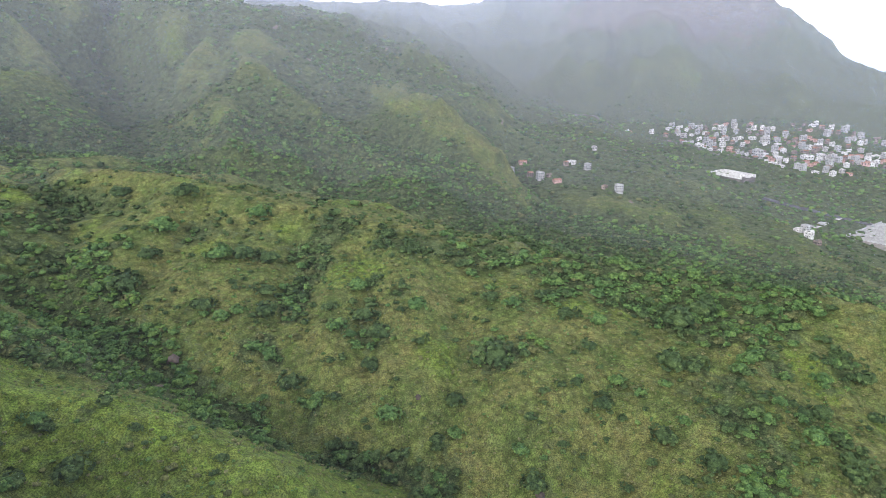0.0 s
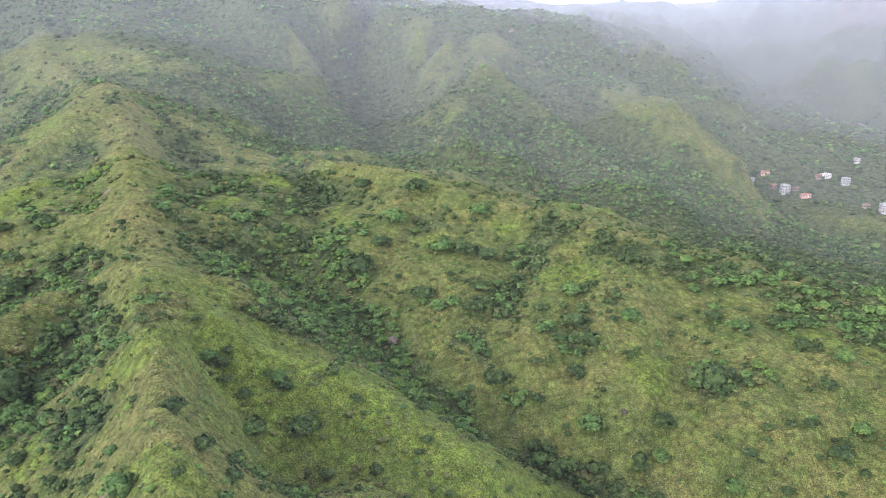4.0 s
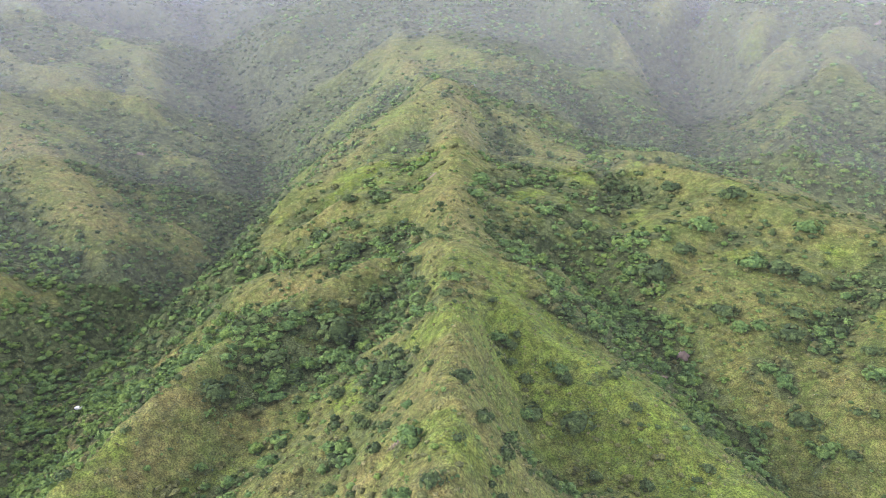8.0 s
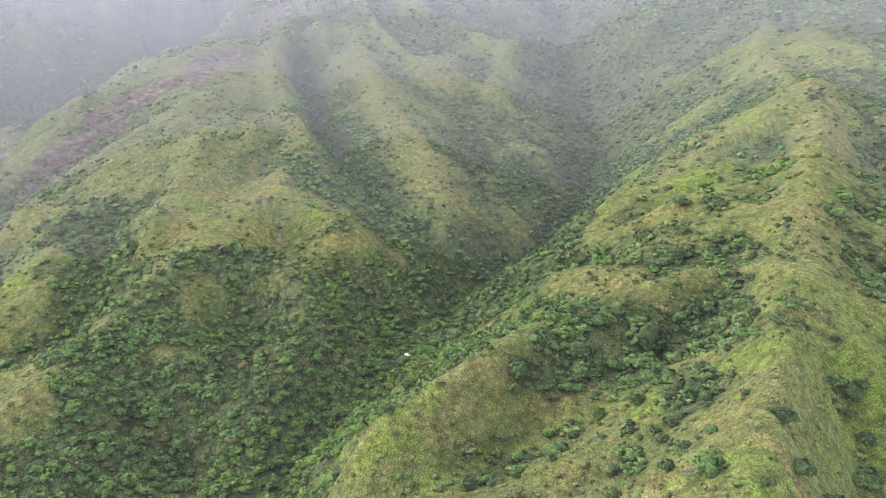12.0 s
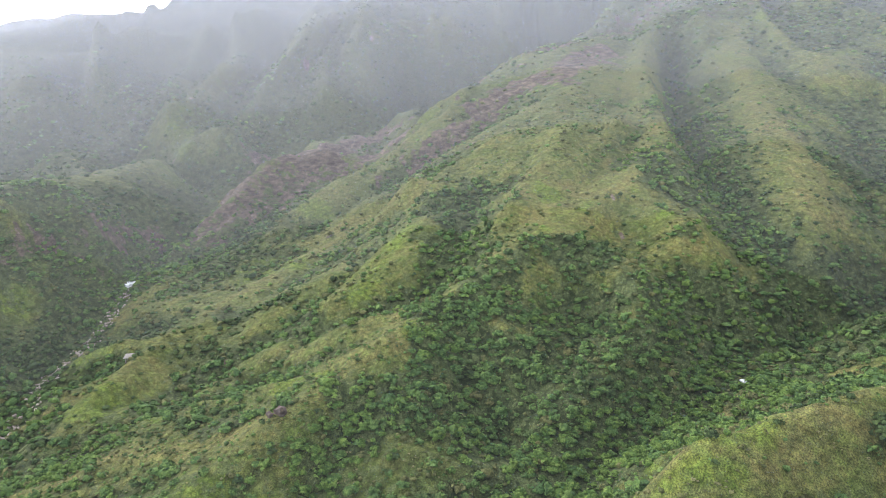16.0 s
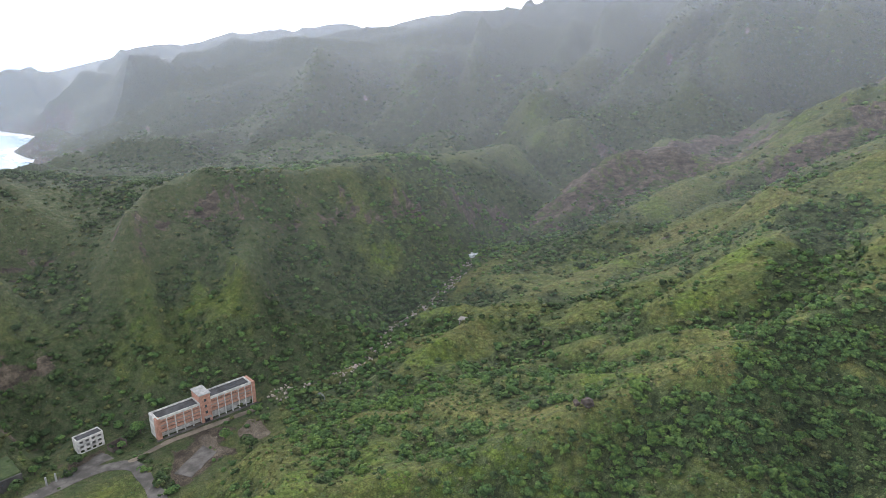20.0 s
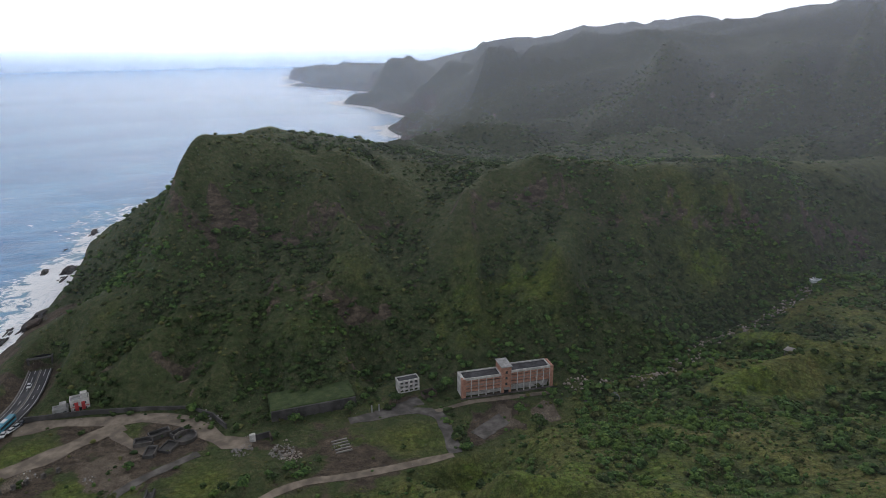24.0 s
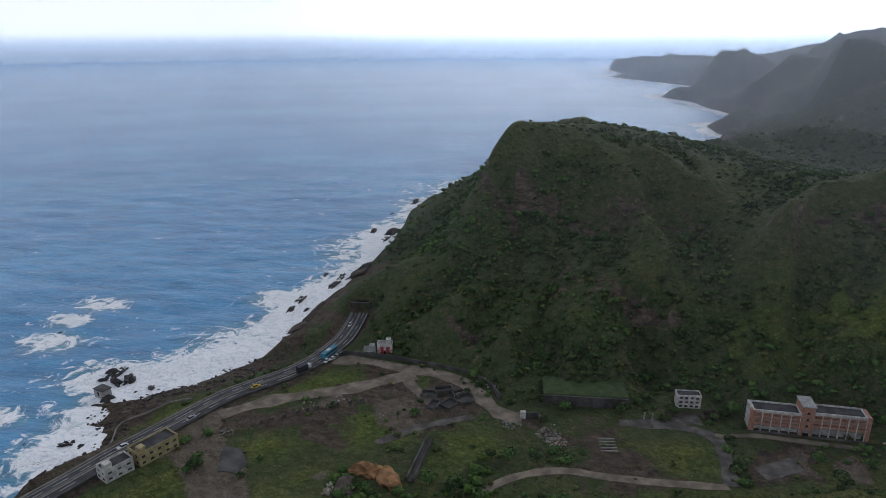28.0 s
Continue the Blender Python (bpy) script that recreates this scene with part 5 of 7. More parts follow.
def truck(m, tone, long):
    ob = thing("truck" if long < 10 else "bus", m, tone + (" box truck on the coast road" if long < 10 else " long coach on the coast road"), "truck" if long < 10 else "bus", "vehicles on the coast road")
    h = long / 2
    if long < 10:
        part("cargo_box", boxes((-h, h - 2.1, -1.2, 1.2, 0.9, 3.3), bevel=0.05), PAINTS[tone], ob)
        part("cab", boxes((h - 1.95, h, -1.1, 1.1, 0.6, 2.5), bevel=0.2), PAINTS["white"], ob)
        part("windscreen", boxes((h - 0.05, h + 0.02, -0.95, 0.95, 1.5, 2.25)), GLASS, ob)
        part("chassis", boxes((-h, h - 0.3, -0.9, 0.9, 0.5, 0.88)), RUBBER, ob)
    else:
        part("body", boxes((-h, h, -1.25, 1.25, 0.45, 3.2), bevel=0.18), PAINTS[tone], ob)
        for s in (-1, 1):
            part("side_windows", boxes((-h + 0.5, h - 0.6, s * 1.26 - 0.02, s * 1.26 + 0.02, 1.6, 2.6)), GLASS, ob)
        part("windscreen", boxes((h - 0.02, h + 0.03, -1.1, 1.1, 1.2, 2.8)), GLASS, ob)
        part("roof_unit", boxes((-2, 1, -0.8, 0.8, 3.2, 3.45), bevel=0.08), PAINTS["white"], ob)
    wheels(ob, (-h + 1.3, h - 1.4), 1.05, 0.48)
    return ob


n = len(ROAD_LINE)
spots = [int(n * f) for f in (0.30, 0.42, 0.56, 0.66, 0.74, 0.84, 0.90)]
truck(road_pose(spots[4], -2.4), "teal", 11.0)
truck(road_pose(spots[3], -2.9), "dark", 7.5)
car(road_pose(spots[2], -1.9), "yellow")
car(road_pose(spots[0], 1.9, 180), "white")
car(road_pose(spots[1], -2.9), "silver")
car(road_pose(spots[6], 1.9, 180), "white")
for k, (px, py) in enumerate([(98.1, -278.5), (96.7, -281.1), (95.4, -283.7), (100.2, -275.9)]):
    ob = car(pose(px, py, FLAT_Z + 0.2, 0, 0, 60 + 9 * k), ("white", "silver", "dark", "white")[k])
    ob["label"] = ("white", "silver", "dark", "white")[k] + " car parked on gravel beside the road"

# ---------------------------------------------------------------- yards, tracks and lawns of the old works
def track(line, width, material, label):
    ob, _ = strip("track", line, width * 1.0, material, 0.16, label, "road", ragged=0.25)
    return ob


track([(97.4, -278.1), (80.7, -279.3), (62.9, -275.0), (43.2, -271.2), (29.0, -262.8), (20.2, -250.5), (13.5, -242.4), (3.9, -239.5)], 7.5, DUST, "worn concrete works road")
track([(55.0, -269.5), (65.8, -263.6), (81.6, -253.1), (99.7, -244.6), (114.8, -236.7), (129.4, -224.2)], 8.0, DUST, "dusty concrete works road")
track([(60.1, -268.2), (52.4, -256.4), (41.4, -243.7)], 5.0, DUST, "broken concrete works road")
track([(59.9, -214.1), (45.5, -226.8), (32.7, -234.1), (24.2, -238.3)], 4.0, CONCRETE, "narrow concrete path")
track([(17.9, -183.0), (13.1, -194.8), (1.6, -203.5), (-12.6, -207.5), (-28.6, -206.0), (-48.0, -205.7), (-69.1, -206.3)], 4.2, DUST, "dusty brown concrete lane across the overgrown works")
track([(-70.3, -207.1), (-71.9, -222.7), (-71.7, -236.1), (-60.6, -242.7), (-47.4, -242.9), (-35.1, -242.7)], 5.5, CONCRETE, "curving concrete lane to the old block")
track([(-71.0, -238.3), (-79.3, -239.5), (-88.2, -240.8), (-104.4, -239.4), (-126.0, -237.3)], 2.6, DUST, "concrete apron lane in front of the old block")
patch("yard", [(118.1, -203.7), (110.7, -203.0), (103.7, -195.1), (105.0, -188.3), (112.8, -188.7)], DARK_CONCRETE, 0.2, "dark concrete slab in the yard", "yard")
patch("yard", [(-80.0, -218.8), (-96.6, -228.0), (-97.8, -219.7), (-84.0, -212.2)], CONCRETE, 0.12, "cracked concrete floor of a vanished shed", "yard")
patch("yard", [(-46.8, -246.9), (-67.0, -252.9), (-69.0, -246.0), (-49.4, -241.5)], CONCRETE, 0.12, "grey gravel court by the old block", "yard")

# retaining wall along the foot of the headland
WALL = [(94.9, -284.8), (71.8, -283.0), (46.7, -277.9), (29.0, -272.7), (18.9, -263.2), (13.9, -252.9)]
wall_line = [Vector(p) for p in WALL]
tagged(new("retaining_wall", mesh_of("retaining_wall", ribbon(wall_line, 0.7, FLAT_Z - 1, 3.4), DARK_CONCRETE)), "long dark concrete retaining wall at the foot of the headland", "wall", kind="structure")
terrace = thing("terrace", pose(*(-22.1, -256.6), FLAT_Z, 0, 0, 2), "overgrown green terrace behind a stained retaining wall", "terrace")
part("front_wall", boxes((-18, 18, 3.0, 3.8, -1, 4.6), bevel=0.06), DARK_CONCRETE, terrace)
part("turf_top", boxes((-18, 18, -12, 3.0, -1, 5.0), bevel=0.3), TURF, terrace)
for k in range(9):
    part("buttress", boxes((-15.2 + 3.8 * k, -14.7 + 3.8 * k, 3.8, 4.6, -1, 3.1)), DARK_CONCRETE, terrace)

# ---------------------------------------------------------------- the abandoned long block
block = thing("old_block", pose(-129.4, -242.7, FLAT_Z, 0, 0, -3.0), "abandoned three-storey block of red-brown tile with dark flat roofs", "building")
LEFT_W, TOWER_W, LONG, DEEP = 18.4, 4.6, 43.5, 7.2


def front(*rows, bevel=0.0):
    """Boxes whose x is counted from the seaward end of the front."""
    return boxes(*[(LONG - x1, LONG - x0, *rest) for x0, x1, *rest in rows], bevel=bevel)



def wing(x0, x1, floors, low, name):
    """One wing: open ground floor on columns, tiled bands and window rows above."""
    height = low + floors * 3.1
    body = part(name, front((x0, x1, -DEEP, -1.6, 0, height)), WHITE_WALL, block, "white rendered rear body")
    bays = max(4, round((x1 - x0) / 3.2))
    step = (x1 - x0) / bays
    for f in range(floors + 1):
        z = low + f * 3.1
        if f < floors:
            part("tile_band", front((x0, x1, -0.35, 0.0, z + 0.25, z + 1.5)), RED_TILE, block, "red-brown tiled parapet band")
            part("gallery_floor", front((x0, x1, -1.6, 0.05, z - 0.15, z + 0.25)), PALE_CONCRETE, block)
            for b in range(bays):
                pane = part("window", front((x0 + b * step + 0.4, x0 + (b + 1) * step - 0.4, -1.62, -1.55, z + 1.0, z + 2.6)), GLASS, block)
                part("sill", front((x0 + b * step + 0.3, x0 + (b + 1) * step - 0.3, -1.6, -1.42, z + 0.88, z + 1.0)), PALE_CONCRETE, pane, "pale concrete sill")
                part("mullion", front((x0 + (b + 0.5) * step - 0.06, x0 + (b + 0.5) * step + 0.06, -1.56, -1.5, z + 1.0, z + 2.6)), PALE_CONCRETE, pane)
            part("tile_strip", front((x0, x1, -0.3, 0.02, z + 1.95, z + 2.95)), RED_TILE, block)
    part("roof", front((x0 + 0.3, x1 - 0.3, -DEEP + 0.3, -0.3, height, height + 0.12)), TAR_ROOF, block, "dark stained flat roof")
    for (a, b, c, d) in ((x0, x1, -0.3, 0.05), (x0, x1, -DEEP, -DEEP + 0.3), (x0, x0 + 0.3, -DEEP + 0.3, -0.3), (x1 - 0.3, x1, -DEEP + 0.3, -0.3)):
        part("parapet", front((a, b, c, d, height, height + 0.8)), WHITE_WALL, block)
    part("fascia", front((x0, x1, 0.06, 0.24, height - 0.25, height + 0.85)), WHITE_WALL, block, "white rendered roof fascia")
    for b in range(bays + 1):
        x = x0 + b * step
        part("column", front((x - 0.2, x + 0.2, -0.4, 0.2, 0, height)), WHITE_WALL, block, "white rendered column")
    return height


wing(0.9, LEFT_W, 2, 2.6, "left_body")
wing(LEFT_W + TOWER_W, LONG - 1.6, 2, 3.6, "right_body")
part("stair_tower", front((LEFT_W, LEFT_W + TOWER_W, -DEEP - 0.5, 0.6, 0, 12.8), bevel=0.05), RED_TILE, block, "red-brown tiled stair tower")
part("tower_roof", front((LEFT_W - 0.3, LEFT_W + TOWER_W + 0.3, -DEEP - 0.8, 0.9, 12.8, 13.15)), GREY_WALL, block)
part("doorway", front((LEFT_W + 1.2, LEFT_W + 3.4, 0.55, 0.64, 0, 2.5)), HOLE, block)
part("porch", front((LEFT_W + 0.9, LEFT_W + 3.7, 0.6, 2.4, 2.6, 2.85)), PALE_CONCRETE, block)
for k in range(3):
    part("tower_window", front((LEFT_W + 1.8, LEFT_W + 2.8, 0.56, 0.64, 4.0 + 2.8 * k, 5.2 + 2.8 * k)), GLASS, block)
part("end_pier", front((LONG - 1.6, LONG, -DEEP - 0.1, 0.3, 0, 10.4), bevel=0.05), RED_TILE, block, "red-brown tiled end pier")
part("end_pier", front((0, 1.9, -1.9, 0.3, 0, 9.2), bevel=0.05), RED_TILE, block, "red-brown tiled end pier")
part("end_wall", front((0.0, 0.9, -DEEP, -1.9, 0, 9.6)), WHITE_WALL, block, "white stained end wall")
part("plinth", front((-0.6, LONG + 0.6, -0.2, 1.4, -0.8, 0.12)), CONCRETE, block)

# the burnt-out white shell beside it
shell = thing("white_ruin", pose(-70.2, -258.1, FLAT_Z, 0, 0, 3.5), "roofless white three-storey ruin with empty window holes", "building")
W, DP, FL = 9.9, 4.6, 1.95
for f in range(3):
    z = f * FL
    for y, t in ((-0.25, 0.25), (-DP, 0.25)):
        part("wall_band", boxes((0, W, y, y + t, z, z + 0.5), (0, W, y, y + t, z + 1.5, z + FL)), WHITE_WALL, shell)
        for k in range(5):
            x = k * (W - 0.9) / 4
            part("pier", boxes((x, x + 0.9, y, y + t, z + 0.5, z + 1.5)), WHITE_WALL, shell)
    for x in (0, W - 0.25):
        part("side_wall", boxes((x, x + 0.25, -DP + 0.25, -0.25, z, z + FL)), WHITE_WALL, shell)
    part("floor_slab", boxes((0.25, W - 0.25, -DP + 0.25, -0.25, z + FL - 0.2, z + FL)), TAR_ROOF if f == 2 else GREY_WALL, shell)
part("roof_parapet", boxes((0, W, -0.25, 0, 5.85, 6.3), (0, W, -DP, -DP + 0.25, 5.85, 6.3), (0, 0.25, -DP + 0.25, -0.25, 5.85, 6.3), (W - 0.25, W, -DP + 0.25, -0.25, 5.85, 6.3)), WHITE_WALL, shell)


def flat_house(m, w, d, floors, wall, roof, label, category="house", group="", name="house", trim=None, storey=3.0):
    """A plain coastal house: walls, floor bands, windows, door, flat or low sheet roof with parapet and tank."""
    ob = thing(name, m, label, category, group)
    h = floors * storey
    part("wall", boxes((-w / 2, w / 2, -d / 2, d / 2, -3.0, h)), wall, ob)
    if roof is TAR_ROOF or roof is GREY_WALL:
        part("roof", boxes((-w / 2 + 0.25, w / 2 - 0.25, -d / 2 + 0.25, d / 2 - 0.25, h, h + 0.1)), roof, ob)
        part("parapet", boxes((-w / 2, w / 2, d / 2 - 0.25, d / 2, h, h + 0.8), (-w / 2, w / 2, -d / 2, -d / 2 + 0.25, h, h + 0.8), (-w / 2, -w / 2 + 0.25, -d / 2 + 0.25, d / 2 - 0.25, h, h + 0.8), (w / 2 - 0.25, w / 2, -d / 2 + 0.25, d / 2 - 0.25, h, h + 0.8)), wall, ob)
        part("stair_head", boxes((-w / 2 + 0.6, -w / 2 + 3.2, -d / 2 + 0.6, -d / 2 + 3.4, h, h + 2.4), bevel=0.03), wall, ob)
    else:
        bm = bmesh.new()
        q = [bm.verts.new(c) for c in ((-w / 2 - 0.4, -d / 2 - 0.4, h), (w / 2 + 0.4, -d / 2 - 0.4, h), (w / 2 + 0.4, d / 2 + 0.4, h), (-w / 2 - 0.4, d / 2 + 0.4, h), (-w / 2 - 0.4, 0, h + 1.5), (w / 2 + 0.4, 0, h + 1.5))]
        for f in ((0, 1, 5, 4), (2, 3, 4, 5), (1, 2, 5), (3, 0, 4), (3, 2, 1, 0)):
            bm.faces.new([q[k] for k in f])
        part("roof", bm, roof, ob)
    cols = max(2, int(w / 2.8))
    for f in range(floors):
        for k in range(cols):
            x = -w / 2 + (k + 0.5) * w / cols
            for s in (-1, 1):
                part("window", boxes((x - 0.65, x + 0.65, s * d / 2 - 0.04, s * d / 2 + 0.04, f * storey + 0.9, f * storey + storey - 0.7)), GLASS, ob)
        for k in range(2):
            y = -d / 2 + (k + 0.5) * d / 2
            for s in (-1, 1):
                part("window", boxes((s * w / 2 - 0.04, s * w / 2 + 0.04, y - 0.6, y + 0.6, f * storey + 0.9, f * storey + storey - 0.7)), GLASS, ob)
        if f:
            part("floor_band", boxes((-w / 2 - 0.12, w / 2 + 0.12, d / 2, d / 2 + 0.12, f * storey - 0.1, f * storey + 0.15)), trim or wall, ob)
    part("door", boxes((-0.55, 0.55, d / 2 - 0.03, d / 2 + 0.06, 0, 2.1)), HOLE, ob)
    return ob


flat_house(pose(*(74.1, -289.3), FLAT_Z + 0.2, 0, 0, 10), 7.4, 5.0, 2, WHITE_WALL, GREY_WALL, "white two-storey house with a red painted front below the cliff", name="red_white_house", trim=RED_PAINT, storey=2.5)
ob = flat_house(pose(*(81.1, -286.4), FLAT_Z + 0.2, 0, 0, 10), 6.0, 4.0, 1, GREY_WALL, GREY_WALL, "small grey outbuilding beside the white house")
wx, wy = (74.1, -289.3)
for k in (-1, 1):
    p = pose(wx, wy, FLAT_Z + 0.2, 0, 0, 10) @ Vector((k * 1.6, 3.12, 1.0))
    red = bpy.data.objects["red_white_house"]
    part("red_panel", boxes((k * 1.3 - 0.7, k * 1.3 + 0.7, 2.56, 2.64, 0.2, 4.6)), RED_PAINT, red, "red painted front panel")

# the two waterfront buildings
flat_house(pose(141.9, -195.8, FLAT_Z, 0, 0, -117), 16.0, 8.0, 2, CREAM_WALL, TAR_ROOF, "derelict yellowed two-storey building with a flat dark roof by the road", "building", name="yellow_building", storey=2.5)
flat_house(pose(149.0, -182.6, FLAT_Z, 0, 0, -119), 10.5, 6.5, 2, WHITE_WALL, TAR_ROOF, "derelict stained white building by the coast road", "building", name="white_building", storey=2.3)
hut = thing("sea_blockhouse", pose(*(205.1, -252.4), 0, 0, 0, -20), "tilted dark concrete box on the sea rocks", "bunker")
part("wall", boxes((-3.2, 3.2, -2.4, 2.4, -1, 3.2), bevel=0.1), GREY_WALL, hut)
part("roof", boxes((-3.5, 3.5, -2.7, 2.7, 3.2, 3.6), bevel=0.08), DARK_CONCRETE, hut)
part("doorway", boxes((-0.6, 0.6, 2.36, 2.44, 0.4, 2.4)), HOLE, hut)

strip("platform_wall", [(172.2, -209.0), (176.8, -219.5), (179.1, -227.7), (169.2, -234.2), (152.0, -240.1)], 0.6, PALE_CONCRETE, 0.7, "low weathered concrete wall round the old sea platform", "wall")

# ---------------------------------------------------------------- ruins of the works
ruin_rng = random.Random(5)
for k, (px, py) in enumerate([(45.3, -252.5), (39.7, -256.7), (32.5, -254.4), (35.6, -246.4), (42.0, -244.5)]):
    base = thing("ruined_foundation", pose(px, py, FLAT_Z, 0, 0, 20 * k), "broken concrete machine foundation with thick dark walls", "ruin", "foundations of the old works")
    w, d, h = ruin_rng.uniform(5, 8), ruin_rng.uniform(4, 6), ruin_rng.uniform(1.0, 2.2)
    part("front_wall", boxes((-w / 2, w / 2, d / 2 - 0.5, d / 2, -0.5, h), bevel=0.08), CONCRETE, base)
    part("rear_wall", boxes((-w / 2, w / 2, -d / 2, -d / 2 + 0.5, -0.5, h * 0.7), bevel=0.08), DARK_CONCRETE, base)
    for s in (-1, 1):
        part("side_wall", boxes((s * w / 2 - 0.25, s * w / 2 + 0.25, -d / 2 + 0.5, d / 2 - 0.5, -0.5, h * 0.85), bevel=0.08), DARK_CONCRETE, base)
    part("floor", boxes((-w / 2 + 0.3, w / 2 - 0.3, -d / 2 + 0.5, d / 2 - 0.5, -0.5, 0.15)), DARK_CONCRETE, base)
tank = thing("round_tank", pose(*(29.6, -251.0), FLAT_Z), "low round concrete settling tank, empty and dark", "tank")
for r0, r1, h, mat, nm in ((4.6, 4.1, 1.5, CONCRETE, "rim"), (4.1, 0.0, 0.3, DARK_CONCRETE, "floor")):
    bm = bmesh.new()
    ring = [[bm.verts.new((r * math.cos(a * math.pi / 12), r * math.sin(a * math.pi / 12), z)) for a in range(24)] for r, z in ((r0, -0.5), (r0, h), (max(r1, 0.01), h), (max(r1, 0.01), 0.25))]
    for a, b in zip(ring, ring[1:]):
        for k in range(24):
            bm.faces.new((a[k], a[(k + 1) % 24], b[(k + 1) % 24], b[k]))
    part(nm, bm, mat, tank)
trench = thing("concrete_channel", pose(*(40.9, -206.1), FLAT_Z, 0, 0, 84), "long dark concrete channel wall in the field", "wall")
part("wall", boxes((-13, 13, -1.6, -0.9, -1, 1.7), (-13, 13, 0.9, 1.6, -1, 1.7), bevel=0.05), DARK_CONCRETE, trench)
part("bed", boxes((-13, 13, -0.9, 0.9, -1, 0.25)), DARK_CONCRETE, trench)
pier_mesh = mesh_of("pier", boxes((-0.7, 0.7, -0.5, 0.5, -0.5, 1.7), (-0.9, 0.9, -0.7, 0.7, -0.5, 0.3), bevel=0.06), CONCRETE)
for k, (px, py) in enumerate([(109.8, -220.9), (106.1, -223.0), (102.3, -226.1), (97.8, -229.8), (94.3, -232.2), (90.7, -234.6), (86.7, -236.7), (83.1, -238.5), (78.1, -240.9), (73.6, -243.0)]):
    ob = new("concrete_pier", pier_mesh)
    ob.matrix_world = pose(px, py, float(ground(px, py)), 0, 0, 35 + 3 * k)
    tagged(ob, "stubby grey concrete pier standing on bare ground", "pier", "row of old conveyor piers")
beam = thing("slat_rack", pose(*(-29.2, -226.1), FLAT_Z, 0, 0, 5), "row of five pale concrete strips in the grass", "foundation")
for k in range(5):
    part("strip", boxes((-3.2, 3.2, -4 + 2 * k, -3.4 + 2 * k, -0.3, 0.55), bevel=0.04), PALE_CONCRETE, beam)
gate = thing("ruined_gatehouse", pose(*(2.4, -240.6), FLAT_Z, 0, 0, 10), "roofless brown and white gatehouse wall by the works road", "ruin")
part("wall", boxes((-5.5, 0.5, -0.3, 0.3, -0.5, 2.6), bevel=0.05), DARK_CONCRETE, gate)
part("white_pier", boxes((0.5, 2.6, -0.8, 0.8, -0.5, 3.2), bevel=0.05), WHITE_WALL, gate)
part("side_wall", boxes((-5.5, -4.9, 0.3, 3.6, -0.5, 2.2), bevel=0.05), BROWN_ROCK, gate)
posts = thing("brick_gateposts", pose(*(-47.2, -246.3), FLAT_Z), "pair of old concrete gateposts beside the lane", "gatepost")
for s in (-1, 1):
    part("post", boxes((s * 1.6 - 0.3, s * 1.6 + 0.3, -0.3, 0.3, -0.3, 3.4), bevel=0.05), GREY_WALL, posts)
shed = thing("ruined_shed", pose(*(-72.7, -251.7), FLAT_Z, 0, 0, 12), "low ruined brick shed with broken walls", "ruin")
part("wall", boxes((-3, 3, 1.6, 1.9, -0.5, 2.2), (-3, -2.7, -2, 1.6, -0.5, 2.6), (2.7, 3, -2, 1.6, -0.5, 1.6), (-3, 3, -2.3, -2, -0.5, 2.4), bevel=0.03), BROWN_ROCK, shed)
part("door_hole", boxes((-0.5, 0.5, 1.88, 1.96, -0.4, 1.9)), HOLE, shed)

CRAGS = [mesh_of("crag", stone(40 + k, 0.62, 4), SEA_ROCK) for k in range(4)]
STONES = [mesh_of("stone", stone(k), mat) for k, mat in enumerate((SEA_ROCK, SEA_ROCK, BROWN_ROCK, BROWN_ROCK, PALE_ROCK, PALE_ROCK))]


def rubble(name, cx, cy, reach, count, small, large, material, label, category, seed, kind="stuff", z=None):
    """A heap or spread of stones in one mesh."""
    rng = np.random.RandomState(seed)
    shapes = []
    for k in range(4):
        bm = stone(20 + k + seed, 0.3, 1)
        bmesh.ops.triangulate(bm, faces=bm.faces)
        bm.verts.index_update()
        shapes.append((np.array([v.co[:] for v in bm.verts]), np.array([[v.index for v in f.verts] for f in bm.faces])))
        bm.free()
    r, a = reach * np.sqrt(rng.rand(count)), rng.uniform(0, 6.28, count)
    rows = np.stack([cx + r * np.cos(a), cy + r * np.sin(a), small + (large - small) * rng.rand(count) ** 2.5, rng.uniform(0.6, 1.1, count), a * 3], 1)
    return scatter(name, label, category, shapes, rows, material, sink=-0.2, kind=kind)



